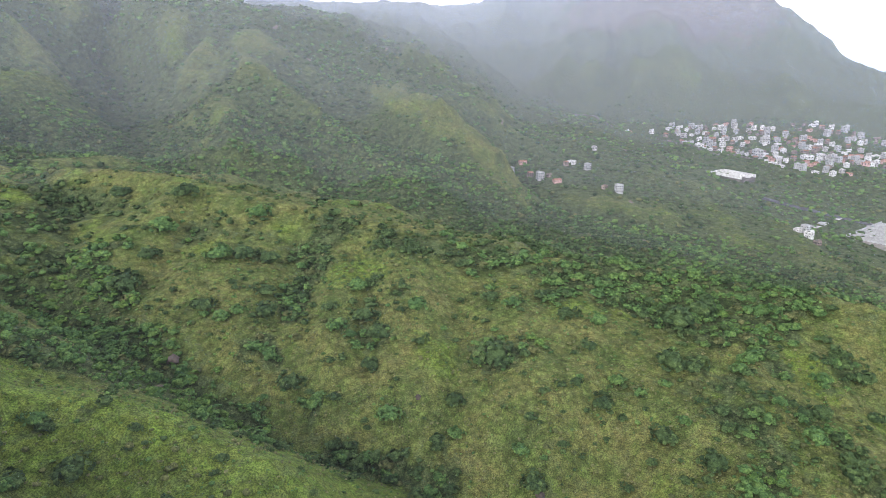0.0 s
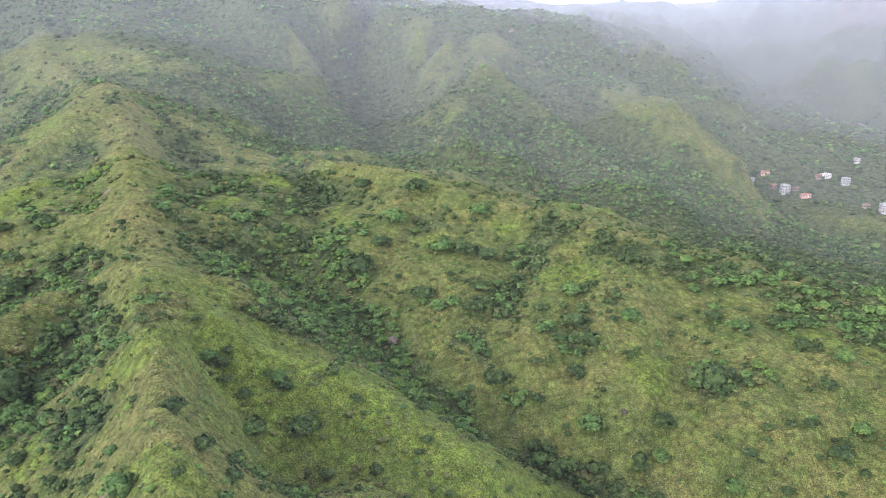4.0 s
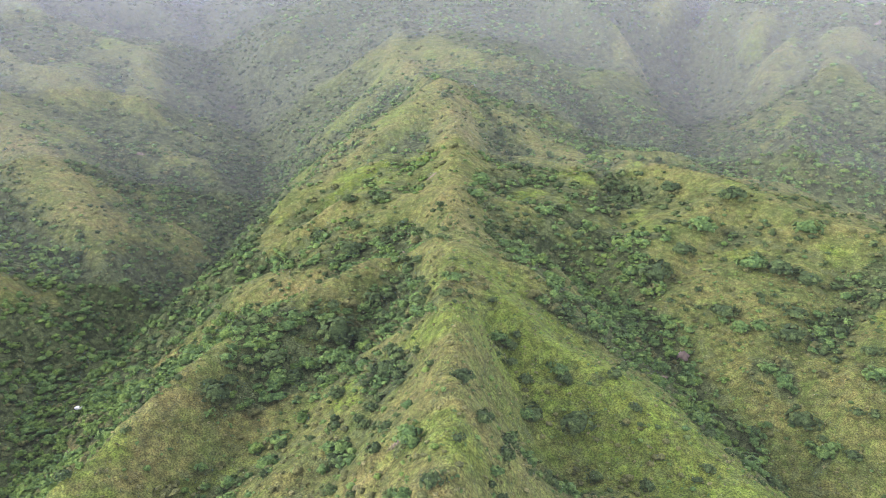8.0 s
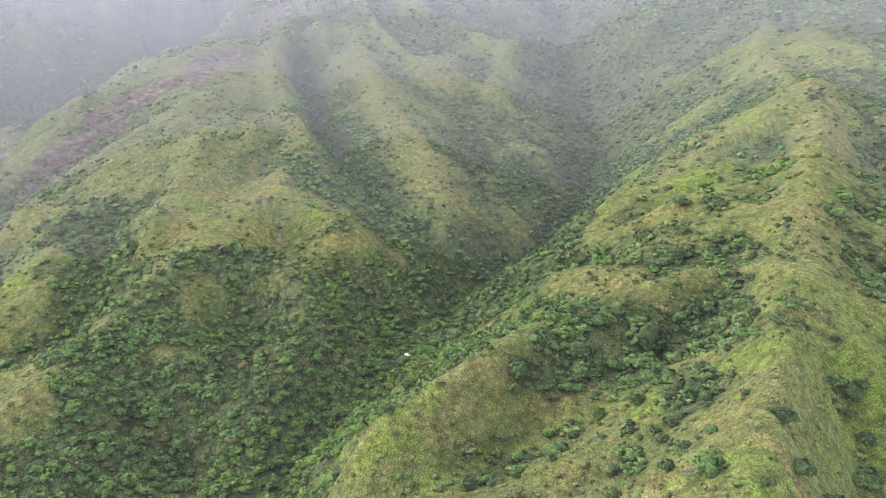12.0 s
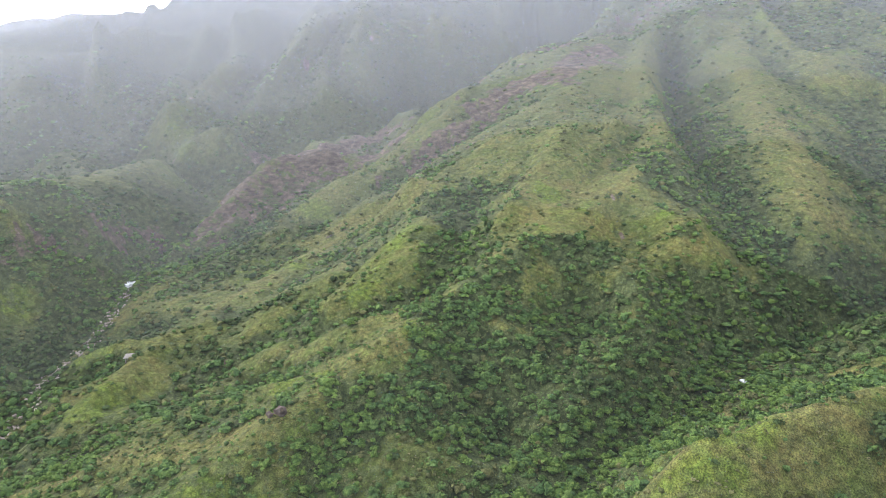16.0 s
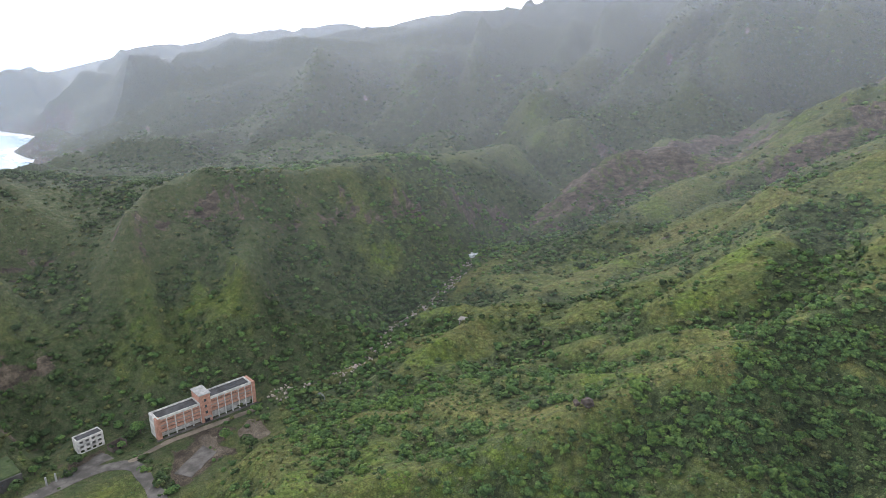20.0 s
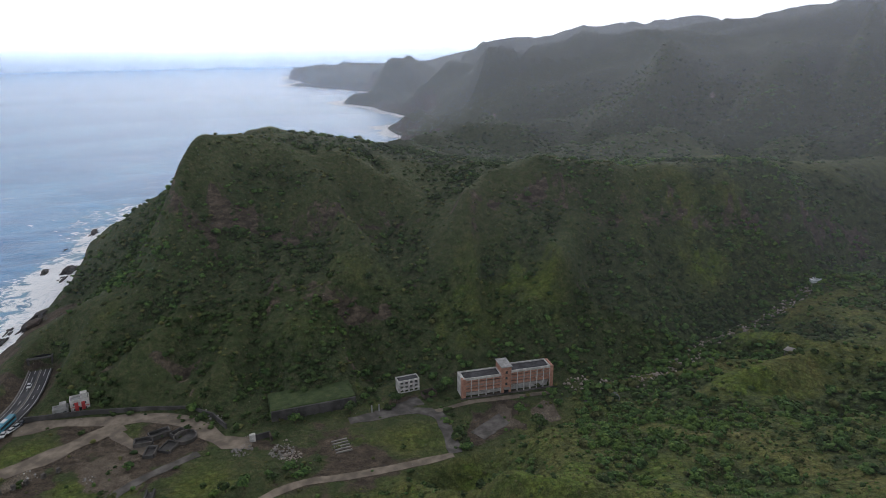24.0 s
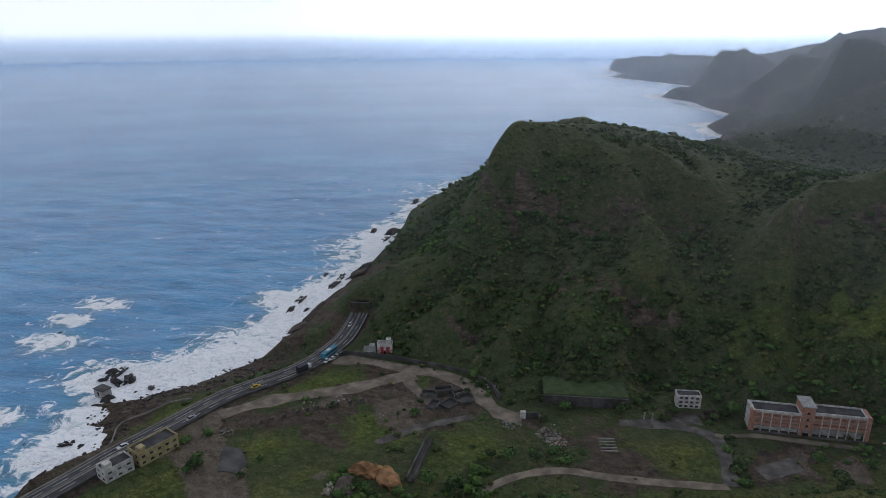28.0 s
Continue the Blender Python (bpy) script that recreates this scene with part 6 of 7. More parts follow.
# ---------------------------------------------------------------- shrubs and trees
def bush_shape(seed, leaves, core=True, leaf=0.5, tall=0.85):
    """A bush of unit width: a lumpy dark core and leaf clumps that stand out of it. Returns points and triangles."""
    rng = np.random.RandomState(seed)
    pts, tris = [], []
    lobes = rng.normal(size=(4, 3)) * (0.45, 0.45, 0.28)

    def shell(d):
        r = 0.62
        for lobe in lobes:
            r = max(r, 0.42 + 0.75 * float(np.dot(d, lobe)))
        return r * 0.5

    if core:
        t = (1 + 5 ** 0.5) / 2
        ico = np.array([(-1, t, 0), (1, t, 0), (-1, -t, 0), (1, -t, 0), (0, -1, t), (0, 1, t), (0, -1, -t), (0, 1, -t), (t, 0, -1), (t, 0, 1), (-t, 0, -1), (-t, 0, 1)])
        ico = ico / np.linalg.norm(ico[0])
        faces = [(0, 11, 5), (0, 5, 1), (0, 1, 7), (0, 7, 10), (0, 10, 11), (1, 5, 9), (5, 11, 4), (11, 10, 2), (10, 7, 6), (7, 1, 8), (3, 9, 4), (3, 4, 2), (3, 2, 6), (3, 6, 8), (3, 8, 9), (4, 9, 5), (2, 4, 11), (6, 2, 10), (8, 6, 7), (9, 8, 1)]
        for d in ico:
            p = d * shell(d) * (0.78 if leaves > 10 else 0.9 if leaves else 1.1) * rng.uniform(0.8, 1.15)
            pts.append((p[0], p[1], p[2] * tall + 0.30))
        tris += faces
    for k in range(leaves):
        d = rng.normal(size=3)
        d[2] = abs(d[2]) * 0.95 - 0.18
        d /= np.linalg.norm(d)
        mid = d * shell(d) * rng.uniform(0.85, 1.2)
        nrm = d + rng.normal(size=3) * 0.35
        nrm /= np.linalg.norm(nrm)
        u = np.cross(nrm, rng.normal(size=3))
        u /= np.linalg.norm(u)
        v = np.cross(nrm, u)
        s = leaf * rng.uniform(0.22, 0.5)
        base = len(pts)
        bulge = mid + nrm * s * 0.45
        ring = [mid + s * (math.cos(a) * u + math.sin(a) * v * rng.uniform(0.6, 1.0)) - nrm * s * rng.uniform(0, 0.4) for a in (0.0, 1.6, 3.1, 4.7)]
        for q in (bulge, *ring):
            pts.append((q[0], q[1], q[2] * tall + 0.30))
        tris += [(base, base + 1 + e, base + 1 + (e + 1) % 4) for e in range(4)]
    return np.array(pts), np.array(tris)


def tri_mesh(name, pts, tris, material):
    me = bpy.data.meshes.new(name)
    me.vertices.add(len(pts))
    me.vertices.foreach_set("co", pts.ravel().astype(np.float32))
    me.loops.add(len(tris) * 3)
    me.loops.foreach_set("vertex_index", tris.ravel().astype(np.int32))
    me.polygons.add(len(tris))
    me.polygons.foreach_set("loop_start", np.arange(0, len(tris) * 3, 3, dtype=np.int32))
    me.polygons.foreach_set("use_smooth", np.ones(len(tris), bool))
    me.update(calc_edges=True)
    me.materials.append(material)
    return me


def scatter(name, label, category, shapes, places, material, sink=0.04, kind="stuff"):
    """Many bushes in one mesh; places: rows of x, y, width, height factor, turn."""
    rng = np.random.RandomState(len(places))
    which = rng.randint(0, len(shapes), len(places))
    all_pts, all_tris, base = [], [], 0
    for k, (pts, tris) in enumerate(shapes):
        p = places[which == k]
        if not len(p):
            continue
        c, s = np.cos(p[:, 4])[:, None], np.sin(p[:, 4])[:, None]
        x = pts[None, :, 0] * c - pts[None, :, 1] * s
        y = pts[None, :, 0] * s + pts[None, :, 1] * c
        z = ground(p[:, 0], p[:, 1])[:, None] + (pts[None, :, 2] - sink) * (p[:, 2] * p[:, 3])[:, None]
        q = np.stack([x * p[:, 2:3] + p[:, 0:1], y * p[:, 2:3] + p[:, 1:2], z], -1).reshape(-1, 3)
        t = (tris[None] + (np.arange(len(p)) * len(pts))[:, None, None]).reshape(-1, 3) + base
        all_pts.append(q)
        all_tris.append(t)
        base += len(q)
    me = tri_mesh(name, np.concatenate(all_pts), np.concatenate(all_tris), material)
    return tagged(new(name, me), label, category, kind=kind)


LEAFY = [bush_shape(150 + k, 70, leaf=0.34) for k in range(6)]
FINE = [bush_shape(100 + k, 26, leaf=0.52) for k in range(6)]
MEDIUM = [bush_shape(200 + k, 6, leaf=0.82) for k in range(6)]
COARSE = [bush_shape(300 + k, 0) for k in range(6)]


def candidates(seed, lo, hi, count):
    """Places spread evenly over a ring of the plan, on land, leaving out the slope that falls to the open sea."""
    rng = np.random.RandomState(seed)
    r, a = np.sqrt(rng.uniform(lo * lo, hi * hi, count)), rng.uniform(0, 2 * math.pi, count)
    x, y = r * np.cos(a), r * np.sin(a)
    ok = (sample(WET, x, y) == 0) & (ground(x, y) > 3) & ((x < 60 + 0.8 * np.abs(y)) | (rng.rand(count) < 0.1))
    return x[ok], y[ok], r[ok], rng


def in_hand(x, y):
    return sample(NEAR_FLAT, x, y) < 0.15


def grow(seed, lo, hi, count, small, large, kind):
    """Shrubs for one ring: a canopy in the gullies and woods, low scrub everywhere, or single shrubs on the grass."""
    x, y, far, rng = candidates(seed, lo, hi, count * 6)
    wood, rock, bare = sample(WOOD, x, y), sample(ROCK, x, y), sample(NEAR_FLAT * (1 - THICK), x, y)
    clear = (1 - np.clip(rock * 1.1, 0, 0.9)) * (1 - np.clip(bare * 1.2, 0, 0.92)) * (1 - np.clip(sample(BEACH, x, y) * 1.6, 0, 0.99))
    patchy = fbm(x + 40, y, 22, 3)
    if kind == "canopy":
        odds = np.clip(wood * 1.7 - 0.5, 0, 1) ** 1.2 * clear
    elif kind == "scrub":
        odds = np.clip(0.35 + 0.5 * wood + 1.2 * patchy - 0.25 * sample(ON_CREST, x, y), 0.08, 1) * clear
    else:
        odds = np.clip(0.6 + 1.3 * patchy, 0.05, 1) * (1 - 0.7 * wood) * clear * (1 - 0.6 * sample(LUSH, x, y))
    k = rng.choice(len(x), count, replace=False, p=odds / odds.sum())
    size = small + (large - small) * rng.rand(count) ** 1.7
    rows = np.stack([x[k], y[k], size, rng.uniform(0.55, 1.0, count), rng.uniform(0, 6.28, count)], 1)
    # leaf tone drops on the headland too, shade put into the colour
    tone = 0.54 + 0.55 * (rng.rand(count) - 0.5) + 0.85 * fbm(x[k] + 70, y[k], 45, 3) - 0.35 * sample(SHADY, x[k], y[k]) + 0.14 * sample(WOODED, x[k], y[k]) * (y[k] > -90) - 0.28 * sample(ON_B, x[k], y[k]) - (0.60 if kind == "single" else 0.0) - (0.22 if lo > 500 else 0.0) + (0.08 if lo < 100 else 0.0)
    olive = rng.rand(count) < (0.62 if kind == "scrub" else 0.10) * (1 - 0.6 * wood[k])
    return rows, np.where(olive, 5.0, tone)


TONES = (((-9, 0.48), LEAF_DARK, "dark green"), ((0.48, 0.92), LEAF_MID, "mid-green"), ((0.92, 3), LEAF_LIGHT, "bright green"), ((3, 9), LEAF_OLIVE, "olive"))
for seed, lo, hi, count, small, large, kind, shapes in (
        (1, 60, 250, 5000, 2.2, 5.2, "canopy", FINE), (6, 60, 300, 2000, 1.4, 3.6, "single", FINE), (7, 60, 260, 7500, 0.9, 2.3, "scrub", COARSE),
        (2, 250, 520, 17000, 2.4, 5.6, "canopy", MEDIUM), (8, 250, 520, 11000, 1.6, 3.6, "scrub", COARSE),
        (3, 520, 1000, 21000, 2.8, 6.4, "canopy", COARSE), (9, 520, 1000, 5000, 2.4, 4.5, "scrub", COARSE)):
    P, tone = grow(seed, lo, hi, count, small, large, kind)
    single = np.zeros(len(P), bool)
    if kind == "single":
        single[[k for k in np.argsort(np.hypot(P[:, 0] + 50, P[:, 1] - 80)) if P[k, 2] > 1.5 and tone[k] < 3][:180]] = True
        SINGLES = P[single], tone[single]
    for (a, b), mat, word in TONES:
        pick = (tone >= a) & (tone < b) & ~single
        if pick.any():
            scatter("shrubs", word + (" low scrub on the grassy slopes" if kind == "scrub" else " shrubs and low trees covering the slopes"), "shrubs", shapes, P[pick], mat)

# the shrubs that stand out singly: place in plan and width
SHRUBS_WEST = [(-80, 117, 4.1), (-71, 109, 5.6), (-70, 123, 3.4), (-62, 118, 2.6), (-79, 104, 5.0), (-106, 208, 8.9), (-105, 226, 8.4), (-105, 241, 7.6), (-79, 225, 8.0), (-71, 226, 8.0), (-62, 227, 7.9), (-59, 209, 6.3), (-56, 197, 6.9), (-25, 195, 6.6), (-19, 187, 7.2), (-28, 210, 6.1), (-8, 198, 5.7), (-6, 182, 3.5), (-21, 177, 5.1), (-44, 172, 6.0), (-30, 167, 4.1), (-14, 161, 7.7), (4, 158, 4.5), (4, 167, 5.6), (-33, 187, 5.5), (-36, 196, 4.8), (-77, 198, 8.1), (-69, 192, 5.9), (-65, 195, 4.9), (-104, 263, 9), (-136, 274, 8.8), (-73, 253, 6.3)]
SHRUBS_EAST = [(24, 155, 3.8), (21, 148, 4.3), (38, 165, 3.3), (45, 161, 5.6), (45, 182, 5.4), (59, 150, 6.2), (65, 154, 4.0), (54, 144, 3.7), (67, 138, 5.9), (47, 139, 2.8), (51, 170, 5.1), (68, 177, 8.2), (87, 172, 4.6), (92, 176, 5.7), (101, 154, 6.2), (110, 170, 4.8), (125, 174, 6.2), (94, 144, 5.0), (119, 159, 4.8), (32, 148, 3.6), (17, 211, 6.1), (24, 205, 5.0), (-20, 243, 5.9), (24, 140, 5.5), (25, 177, 3.4), (91, 210, 6.6), (51, 196, 6.8), (41, 200, 5.9), (35, 214, 5.2), (17, 178, 8.6), (77, 197, 9), (87, 205, 8.6)]
SHRUBS_SPINE = [(-208, 153, 5.4), (-217, 175, 8.0), (-194, 158, 5.3), (-230, 151, 6.6), (-183, 162, 4.7), (-113, 92, 2.8), (-112, 97, 2.9), (-75, 78, 4.1), (-79, 102, 3.7), (-72, 110, 3.8), (-64, 71, 3.2), (-70, 91, 2.8), (-61, 102, 3.4), (-82, 118, 3.8), (-99, 115, 4.4), (-160, 216, 6.5), (-192, 211, 8.2), (-148, 100, 3.8), (-135, 78, 4.5), (-136, 80, 3.0), (-112, 75, 3.9)]
SHRUBS_FLANK = [(-136, 58, 5.0), (-139, 63, 3.7), (-139, 70, 3.7), (-105, 84, 6.4), (-113, 114, 3.8), (-176, 170, 4.7), (-146, 131, 4.2), (-124, 112, 4.8), (-145, 126, 3.7), (-95, 116, 2.9), (-60, 61, 1.6), (-56, 65, 2.5), (-95, 72, 2.3), (-230, 167, 6.8), (-189, 92, 5.0), (-149, 83, 3.3), (-138, 57, 3.6), (-198, 144, 9), (-141, 97, 8.3), (-138, 102, 6.6), (-140, 76, 6.1)]
SHRUB_MESH = {}
for word, mat in (("dark green", LEAF_DARK), ("mid-green", LEAF_MID), ("bright green", LEAF_LIGHT)):
    for k, (pts, tris) in enumerate(LEAFY):
        SHRUB_MESH[word, k] = tri_mesh("shrub", pts, tris, mat)
shrub_rng = np.random.RandomState(5)
STANDING = [((x, y, size * shrub_rng.uniform(1.0, 1.3), shrub_rng.uniform(0.7, 0.95), shrub_rng.uniform(0, 6.28)), shrub_rng.choice((0.1, 0.2, 0.3, 0.5))) for x, y, size in SHRUBS_WEST + SHRUBS_EAST + SHRUBS_SPINE + SHRUBS_FLANK]
for n, ((x, y, size, high, turn), hue) in enumerate(STANDING + list(zip(*SINGLES))):
    word = "dark green" if hue < 0.45 else "mid-green" if hue < 0.82 else "bright green"
    ob = new("shrub", SHRUB_MESH[word, n % len(LEAFY)])
    ob.matrix_world = Matrix.LocRotScale((x, y, float(ground(x, y)) - 0.04 * size * high), Euler((0, 0, turn)), (size, size, size * high))
    kind = "broad" if size > 2.6 else "rounded" if high < 0.95 else "upright"
    tagged(ob, kind + " " + word + " leafy shrub on a grassy hillside", "shrub", "shrubs on the hillside")

# coarse grass tufts
TUFT = [bush_shape(400 + k, 2, core=False, leaf=1.3, tall=0.9) for k in range(5)]
x, y, far, rng = candidates(5, 60, 240, 36000)
keep = (sample(ROCK, x, y) < 0.5) & (rng.rand(len(x)) < 0.8 - 0.5 * sample(WOOD, x, y)) & in_hand(x, y)
x, y = x[keep], y[keep]
P = np.stack([x, y, rng.uniform(0.5, 1.2, len(x)), rng.uniform(0.5, 0.9, len(x)), rng.uniform(0, 6.28, len(x))], 1)
tone = rng.rand(len(x)) + 1.0 * fbm(x, y, 35, 3)
for (a, b), mat, word in (((-9, 0.45), LEAF_MID, "green"), ((0.45, 9), LEAF_DRY, "straw-coloured")):
    pick = (tone >= a) & (tone < b)
    scatter("grass_tufts", word + " tufts of silvergrass on the slopes", "grass", TUFT, P[pick], mat)

# ---------------------------------------------------------------- rocks of the shore
def sea_rock(px, py, w, d, h, turn, label, mesh, group="sea rocks"):
    ob = new("sea_rock", mesh)
    ob.matrix_world = Matrix.LocRotScale((px, py, max(float(ground(px, py)), -1.0) + h * 0.1), Euler((0.2, 0.15, radians(turn))), (w, d, h))
    return tagged(ob, label, "rock", group)


for k, (px, py) in enumerate([(214.9, -271.2), (210.6, -273.6), (201.4, -267.3), (206.2, -264.3), (213.3, -265.6), (200.9, -249.4), (191.5, -257.6), (185.7, -261.7), (275.0, -312.6), (194.5, -213.5), (196.6, -199.5), (187.1, -210.5), (210.9, -209.0), (153.0, -378.4), (153.4, -361.6), (143.6, -363.1), (165.4, -380.5), (139.5, -408), (139.2, -422), (150.7, -423), (128.3, -531), (129.3, -515), (117.5, -505), (128.3, -646), (116.4, -629), (143.1, -595), (128.5, -440), (130.7, -426), (145.0, -538)]):
    big = (9, 10, 9, 8, 6, 6, 2.5, 6, 4, 8, 6, 6, 5, 9, 7, 5, 5, 9, 8, 7, 14, 10, 10, 10, 9, 7, 12, 9, 8)[k]
    sea_rock(px, py, big * (1.1 if k < 13 else 1.8), big * 0.62, big * 0.42, 35 + 37 * k if k < 13 else 62 + 5 * (k % 5), "black wave-washed rock ringed with white surf", CRAGS[k % 4])
for k, (px, py) in enumerate([(127.5, -430), (130.4, -318.2)]):
    sea_rock(px, py, 16, 9, 6, 60, "brown sea cliff rock at the road's edge", STONES[2], "shore outcrops")
BX = [(184.5, -181.8), (182.1, -197.3), (182.2, -217.9), (188.1, -237.2), (173.3, -252.2), (161.0, -261.4), (148.4, -277.8), (140.2, -301.4), (137.3, -322.8), (135.2, -344.9), (134.6, -380.5)]
for k, (px, py) in enumerate(BX):
    rubble("beach_boulders", px, py, 13, 150, 0.4, 1.9, (SEA_ROCK, BROWN_ROCK)[k % 2], "brown and black boulders along the tide line", "boulders", 30 + k)

# heaps and boulders inland
for k, ((px, py), reach, count, mat, words) in enumerate(zip([(-6.5, -229.6), (-9.7, -224.4), (8.3, -234.7), (121.2, -212.5), (58.4, -195.8), (65.8, -185.2), (49.8, -194.8)], (5, 4, 4, 3, 6, 6, 5), (130, 90, 60, 40, 30, 26, 24), (PALE_CONCRETE, PALE_ROCK, PALE_CONCRETE, PALE_CONCRETE, OCHRE, PALE_ROCK, OCHRE), ("white concrete rubble heap in the grass", "pale stone rubble heap in the grass", "broken concrete at the gatehouse", "pale rubble heap on bare ground", "orange earth and boulders dug from the bank", "large pale boulders on the dug bank", "orange earth lumps on the dug bank"))):
    rubble("rubble", px, py, reach, count, 0.5, 1.5 if k < 4 else 3.6, mat, words, "rubble", 60 + k)
for k, (px, py) in enumerate([(58.4, -195.8), (65.0, -186.0), (49.4, -193.2)]):
    ob = new("earth_mound", STONES[3] if k == 1 else mesh_of("earth_mound", stone(80 + k, 0.3, 3), OCHRE))
    ob.matrix_world = Matrix.LocRotScale((px, py, float(ground(px, py)) + 0.2), Euler((0, 0, k)), (13, 8, 5.5))
    tagged(ob, "mound of orange dug earth with bare flanks", "mound", "dug earth mounds")

for k, (px, py, reach) in enumerate([(18, -262, 4), (24, -266, 3), (4, -243, 3), (96, -236, 4), (62, -233, 3), (-8, -232, 5), (84, -243, 4)]):
    rubble("debris", px, py, reach, 14, 0.4, 1.6, (DULL_WALL, PALE_ROCK)[k % 2], "pale broken slabs strewn beside the works road", "debris", 160 + k)

HILL_ROCKS = [(-80, 179), (-6, 165), (25, 138), (36, 137), (-164, -96), (-164, -100)]
for k, (px, py) in enumerate(HILL_ROCKS):
    size = (4.2, 2.2, 3.0, 2.8, 5.0, 3.2)[k]
    ob = new("boulder", STONES[2 + k % 2])
    ob.matrix_world = Matrix.LocRotScale((px, py, float(ground(px, py)) + size * 0.22), Euler((0.1 * k, 0.2, k * 1.3)), (size, size * 0.8, size * 0.85))
    tagged(ob, "reddish brown boulder bedded in the grassy slope", "boulder", "boulders on the slopes")

# river bed: boulders, pools and the white weir
RIVER = [(-141, -240), (-155, -233), (-174, -231), (-193, -236), (-221, -251), (-261, -265), (-290, -273), (-330, -291)]
RIVER_Z = []
for (x0, y0), (x1, y1) in zip(RIVER, RIVER[1:]):
    n = max(1, int(math.dist((x0, y0), (x1, y1)) / 9))
    for s in range(n):
        rx, ry = x0 + (x1 - x0) * s / n, y0 + (y1 - y0) * s / n
        RIVER_Z.append((rx, ry))
        rubble("river_boulders", rx, ry, 6.5, 46, 0.5, 2.1, PALE_ROCK, "pale boulders in the river bed", "boulders", 90 + len(RIVER_Z))


def pool(name, px, py, w, d, turn, material, label):
    """A pool of water that fills a hollow, level and ragged at its rim."""
    bm = bmesh.new()
    z = max(float(ground(px + dx, py + dy)) for dx in (-w / 3, 0, w / 3) for dy in (-d / 3, 0, d / 3)) + 0.25
    c, s = math.cos(radians(turn)), math.sin(radians(turn))
    rim = []
    for k in range(28):
        a = k * math.pi / 14
        r = 1 + 0.22 * noise.noise(Vector((math.cos(a) * 2 + px, math.sin(a) * 2, 0.3)))
        u, v = w / 2 * r * math.cos(a), d / 2 * r * math.sin(a)
        rim.append((px + c * u - s * v, py + s * u + c * v))
    top = [bm.verts.new((x, y, z)) for x, y in rim]
    low = [bm.verts.new((x, y, z - 3)) for x, y in rim]
    bm.faces.new(top)
    for k in range(28):
        bm.faces.new((low[k], low[(k + 1) % 28], top[(k + 1) % 28], top[k]))
    return tagged(new(name, mesh_of(name, bm, material)), label, "water", kind="structure")


pool("pool", *(-146, -217), 9, 4, 60, POND, "still grey-green pool behind an old weir wall")
pool("weir_pool", *(-332, -292), 10, 6, 10, WHITE_WATER, "bright white water of a small river weir")
pool("cascade", *(-235, 51), 3.0, 2.0, 40, WHITE_WATER, "small white cascade in the wooded gully")
weir = thing("weir_wall", pose(*(-134, -220), FLAT_Z, 0, 0, 62), "dark stone weir wall beside the pool", "wall")
part("wall", boxes((-9, 9, -0.6, 0.6, -2, 1.4), bevel=0.08), BROWN_ROCK, weir)
part("coping", boxes((-9.2, 9.2, -0.75, 0.75, 1.4, 1.65), bevel=0.05), DARK_CONCRETE, weir)

# the shelter on the spur above the river
sx0, sy0 = (-231, -210)
shelter = thing("shelter", pose(sx0, sy0, float(ground(sx0, sy0)), 0, 0, 25), "small open shelter with a pale flat roof on posts", "shelter")
for a in (-1, 1):
    for b in (-1, 1):
        part("post", boxes((a * 1.9 - 0.12, a * 1.9 + 0.12, b * 1.5 - 0.12, b * 1.5 + 0.12, -1, 2.6)), PALE_CONCRETE, shelter)
bm = boxes((-2.6, 2.6, -2.2, 2.2, 2.6, 3.1))
for v in bm.verts:
    if v.co.z > 2.9:
        v.co.x *= 0.6
        v.co.y *= 0.6
part("roof", bm, PALE_CONCRETE, shelter, "pale grey hipped roof")
part("floor", boxes((-2.3, 2.3, -1.9, 1.9, -1, 0.2)), CONCRETE, shelter)

# ---------------------------------------------------------------- the town and the hamlet across the valley
town_rng = random.Random(11)
STYLES = [(WHITE_WALL, TAR_ROOF, "white rendered"), (GREY_WALL, GREY_WALL, "grey rendered"), (BROWN_WALL, RUST_ROOF, "brown rendered"), (WHITE_WALL, GREY_WALL, "white rendered"), (BROWN_WALL, TAR_ROOF, "brown rendered"), (DULL_WALL, TAR_ROOF, "dull white rendered"), (PINK_WALL, RUST_ROOF, "pink rendered")]
PATTERNS = []
for k, (wall, roof, words) in enumerate(STYLES):
    w, d, fl = (8, 9, 7, 11, 7, 9, 10)[k], (7, 8, 7, 8, 6, 7, 7)[k], (2, 3, 2, 1, 1, 2, 1)[k]
    top = "flat roof" if roof in (TAR_ROOF, GREY_WALL) else "sheet roof"
    PATTERNS.append(flat_house(pose(0, 0, 0), w, d, fl, wall, roof, words + " house with a " + top + " in the hillside town", group="houses of the town"))
placed = []


def settle(spots, spacing):
    for (hx, hy) in spots:
        if any(math.dist((hx, hy), q) < spacing for q in placed):
            continue
        placed.append((hx, hy))
        m = pose(hx, hy, float(ground(hx, hy)) + 0.6, 0, 0, town_rng.choice((0, 90)) + 25 + town_rng.uniform(-18, 18))
        copy_thing(town_rng.choice(PATTERNS), m @ Matrix.Scale(town_rng.uniform(0.5, 0.72), 4))


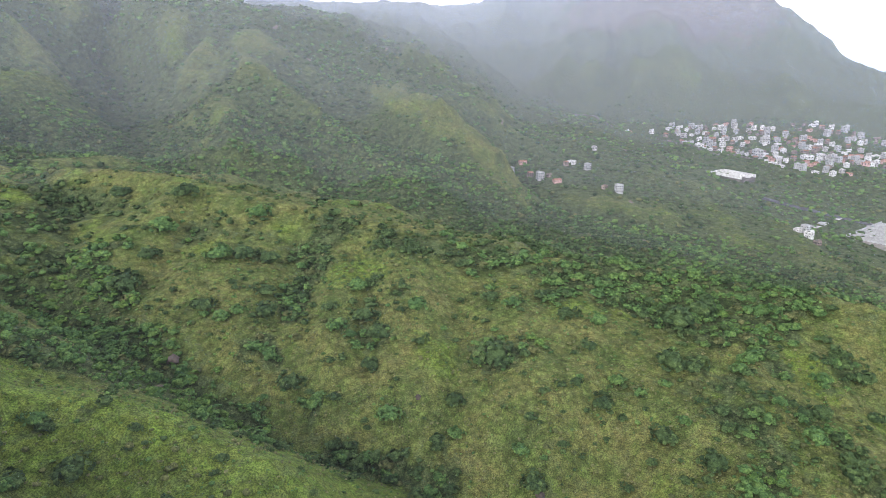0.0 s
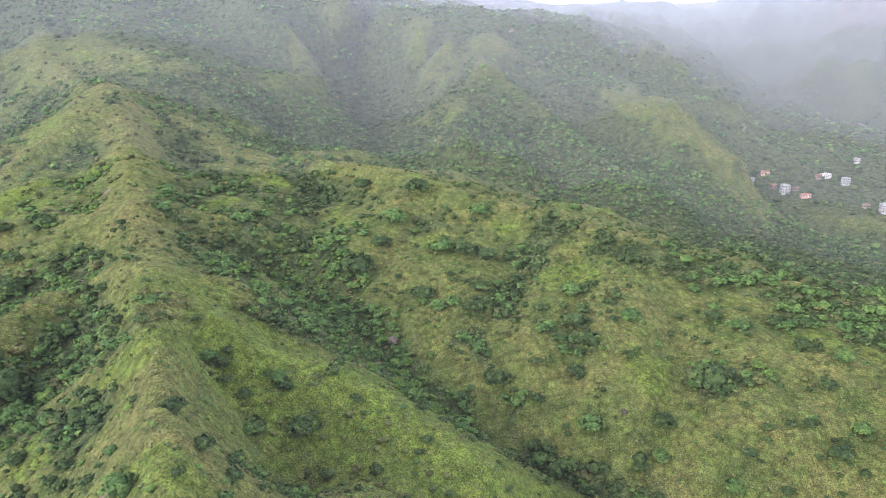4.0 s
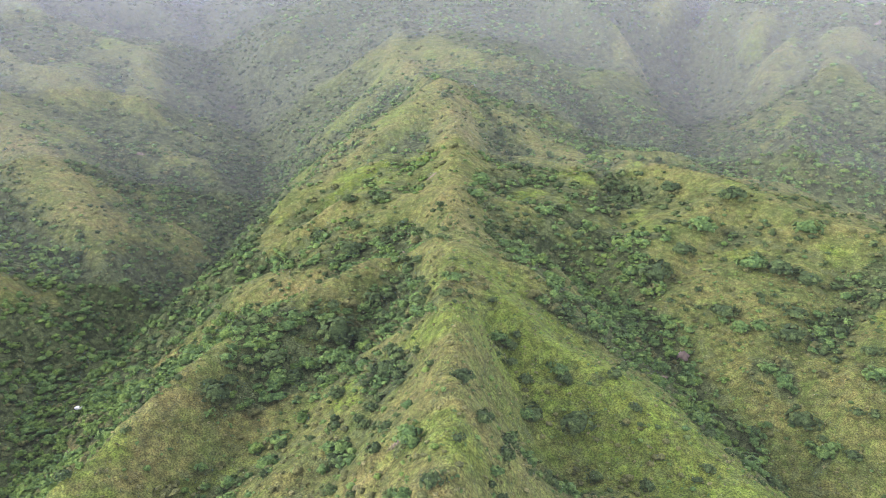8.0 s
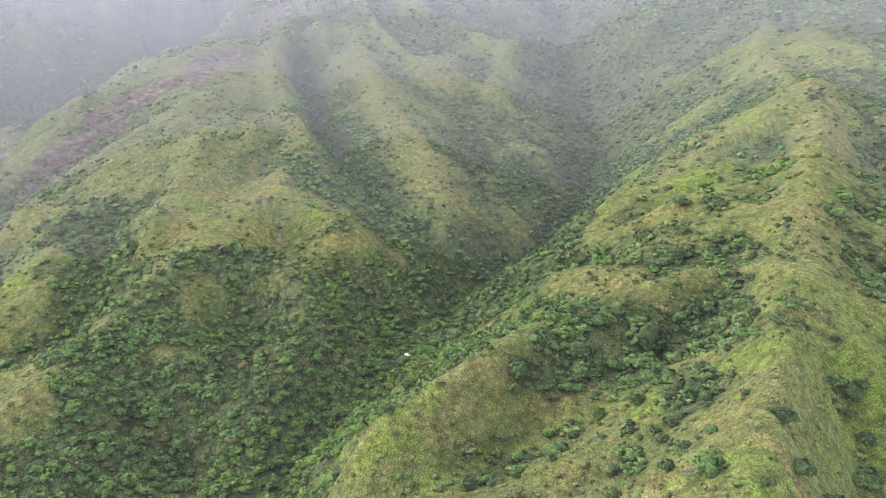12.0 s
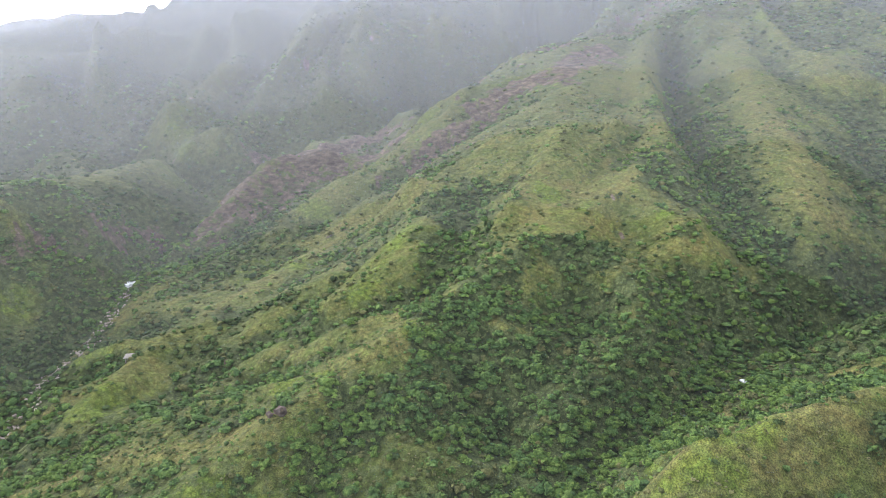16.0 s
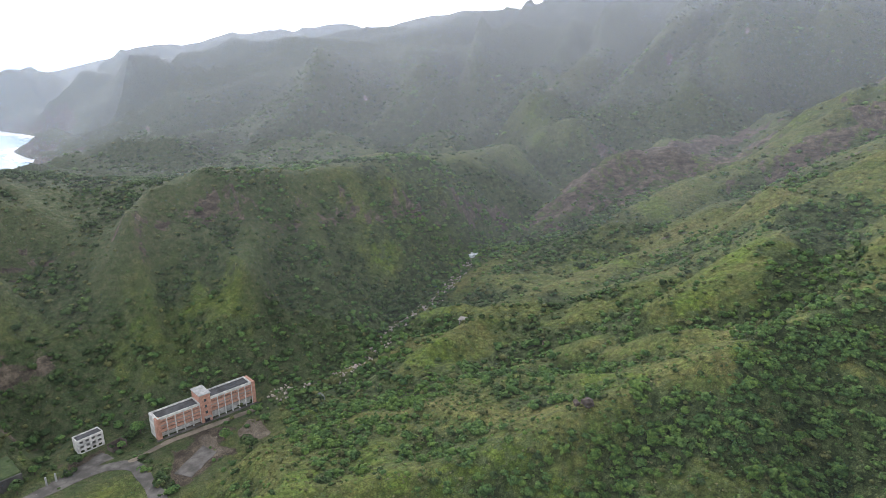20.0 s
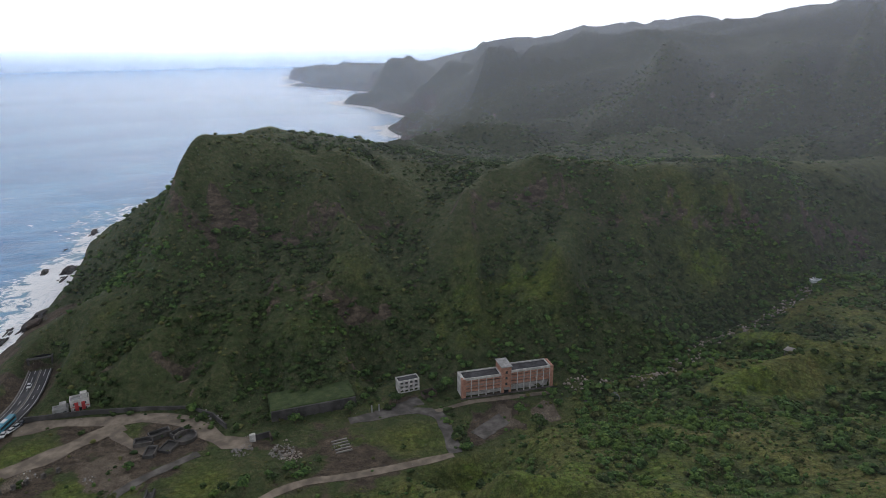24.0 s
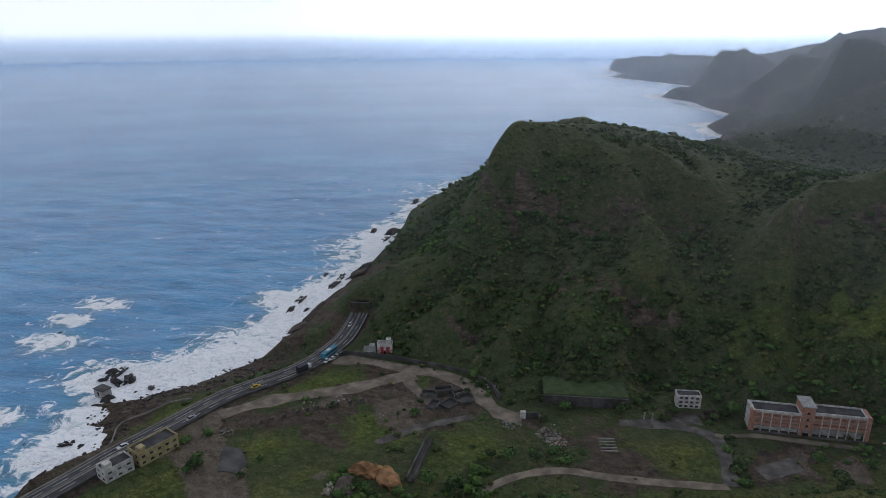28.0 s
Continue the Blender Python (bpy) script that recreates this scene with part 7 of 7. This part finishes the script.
spots = []
for k in range(1500):
    hx, hy = town_rng.uniform(235, 560), town_rng.uniform(650, 890)
    if bool(inside(TOWN, np.array([hx]), np.array([hy]))[0]) and noise.noise(Vector((hx * 0.02, hy * 0.02, 0))) > -0.25:
        spots.append((hx, hy))
settle(spots[:900], 8.8)
settle([(66, 619), (78, 635), (82, 606), (90, 597), (99, 602), (104, 587), (119, 629), (155, 672), (142, 566), (153, 560), (274, 489), (277, 478), (281, 491), (276, 464), (126, 638), (139, 625)], 6)
for ob in PATTERNS:
    ob.matrix_world = pose(*((300, 770), (352, 735), (330, 810), (400, 720), (430, 760), (385, 790), (450, 700))[PATTERNS.index(ob)], 0)
    ob.location.z = float(ground(ob.location.x, ob.location.y)) + 0.6

wx, wy = (281, 630)
stage = thing("ruined_ore_works", pose(wx, wy, float(ground(wx, wy)) + 1, 0, 0, 32), "pale walled concrete platform of an old ore works", "platform")
part("deck", boxes((-11, 11, -17, 17, -4, 0.4)), CONCRETE, stage)
for a, b, c, d in ((-11, 11, 16.4, 17), (-11, -10.4, -17, 16.4), (10.4, 11, -17, 16.4), (2, 2.6, -17, 16.4)):
    part("wall", boxes((a, b, c, d, 0.4, 3.4)), WHITE_WALL, stage)
cx, cy = (345, 512)
lot = thing("settling_yard", pose(cx, cy, float(ground(cx, cy)) + 0.8, 0, 0, 38), "pale concrete yard with long parallel bays", "yard")
part("deck", boxes((-36, 40, -44, 34, -8, 0.4)), PALE_CONCRETE, lot)
for k in range(13):
    part("bay_wall", boxes((-34 + 5.6 * k, -33.4 + 5.6 * k, -42, 4, 0.4, 1.6)), GREY_WALL, lot)
part("cross_wall", boxes((-34, 38, 4.6, 5.2, 0.4, 2.0)), GREY_WALL, lot)
for k in range(5):
    part("shed_roof", boxes((-34 + 13 * k, -26.5 + 13 * k, 26, 32, 0.4, 3.0 + k % 2)), (DULL_WALL, GREY_WALL, WHITE_WALL)[k % 3], lot)
strip("road", [(285, 573), (312, 559), (341, 541), (380, 527)], 7, ASPHALT, 0.5, "grey road below the town", "road")
strip("road", [(137, 920), (191, 879), (218, 832), (264, 776), (296, 721), (324, 687)], 5, CONCRETE, 0.8, "pale road climbing the far valley", "road")

# ---------------------------------------------------------------- single trees round the old works
def tree(px, py, h, seed):
    rng = random.Random(seed)
    ob = thing("tree", pose(px, py, float(ground(px, py)), 0, 0, rng.uniform(0, 360)), "bushy broad-leaved tree at the edge of the works", "tree", "trees round the works")
    bm = bmesh.new()
    bmesh.ops.create_cone(bm, cap_ends=True, segments=7, radius1=0.22, radius2=0.1, depth=h * 0.6, matrix=Matrix.Translation((0, 0, h * 0.28)))
    for k in range(4):
        a = k * 1.6
        bmesh.ops.create_cone(bm, segments=5, radius1=0.09, radius2=0.03, depth=h * 0.4, matrix=Matrix.Translation((math.cos(a) * h * 0.12, math.sin(a) * h * 0.12, h * 0.55)) @ Euler((0.6 * math.sin(-a), 0.6 * math.cos(a), 0)).to_matrix().to_4x4())
    part("trunk", bm, BARK, ob)
    pts, tris = bush_shape(700 + seed, 60, leaf=0.42, tall=0.9)
    pts = pts * (h * 0.85, h * 0.85, h * 0.75) + (0, 0, h * 0.25)
    me = tri_mesh("crown", pts, tris, (LEAF_DARK, LEAF_MID)[seed % 2])
    cr = new("crown", me)
    cr.parent = ob


for k, (px, py) in enumerate([(3.2, -251.6), (-13.5, -248.1), (-36.8, -248.5), (-44.6, -256.3), (-57.5, -250.2), (-73.5, -249.6), (-78.3, -253.3), (-83.3, -255.3), (14.5, -211.0), (8.1, -210.9), (-2.3, -211.4), (-104.5, -225.1), (-108.4, -212.7), (-122.8, -225.1), (121.5, -188.5), (123.3, -185.6), (26.6, -190.4), (34.9, -192.2)]):
    tree(px, py, 4.5 + (k * 37 % 5) * 0.7, k)
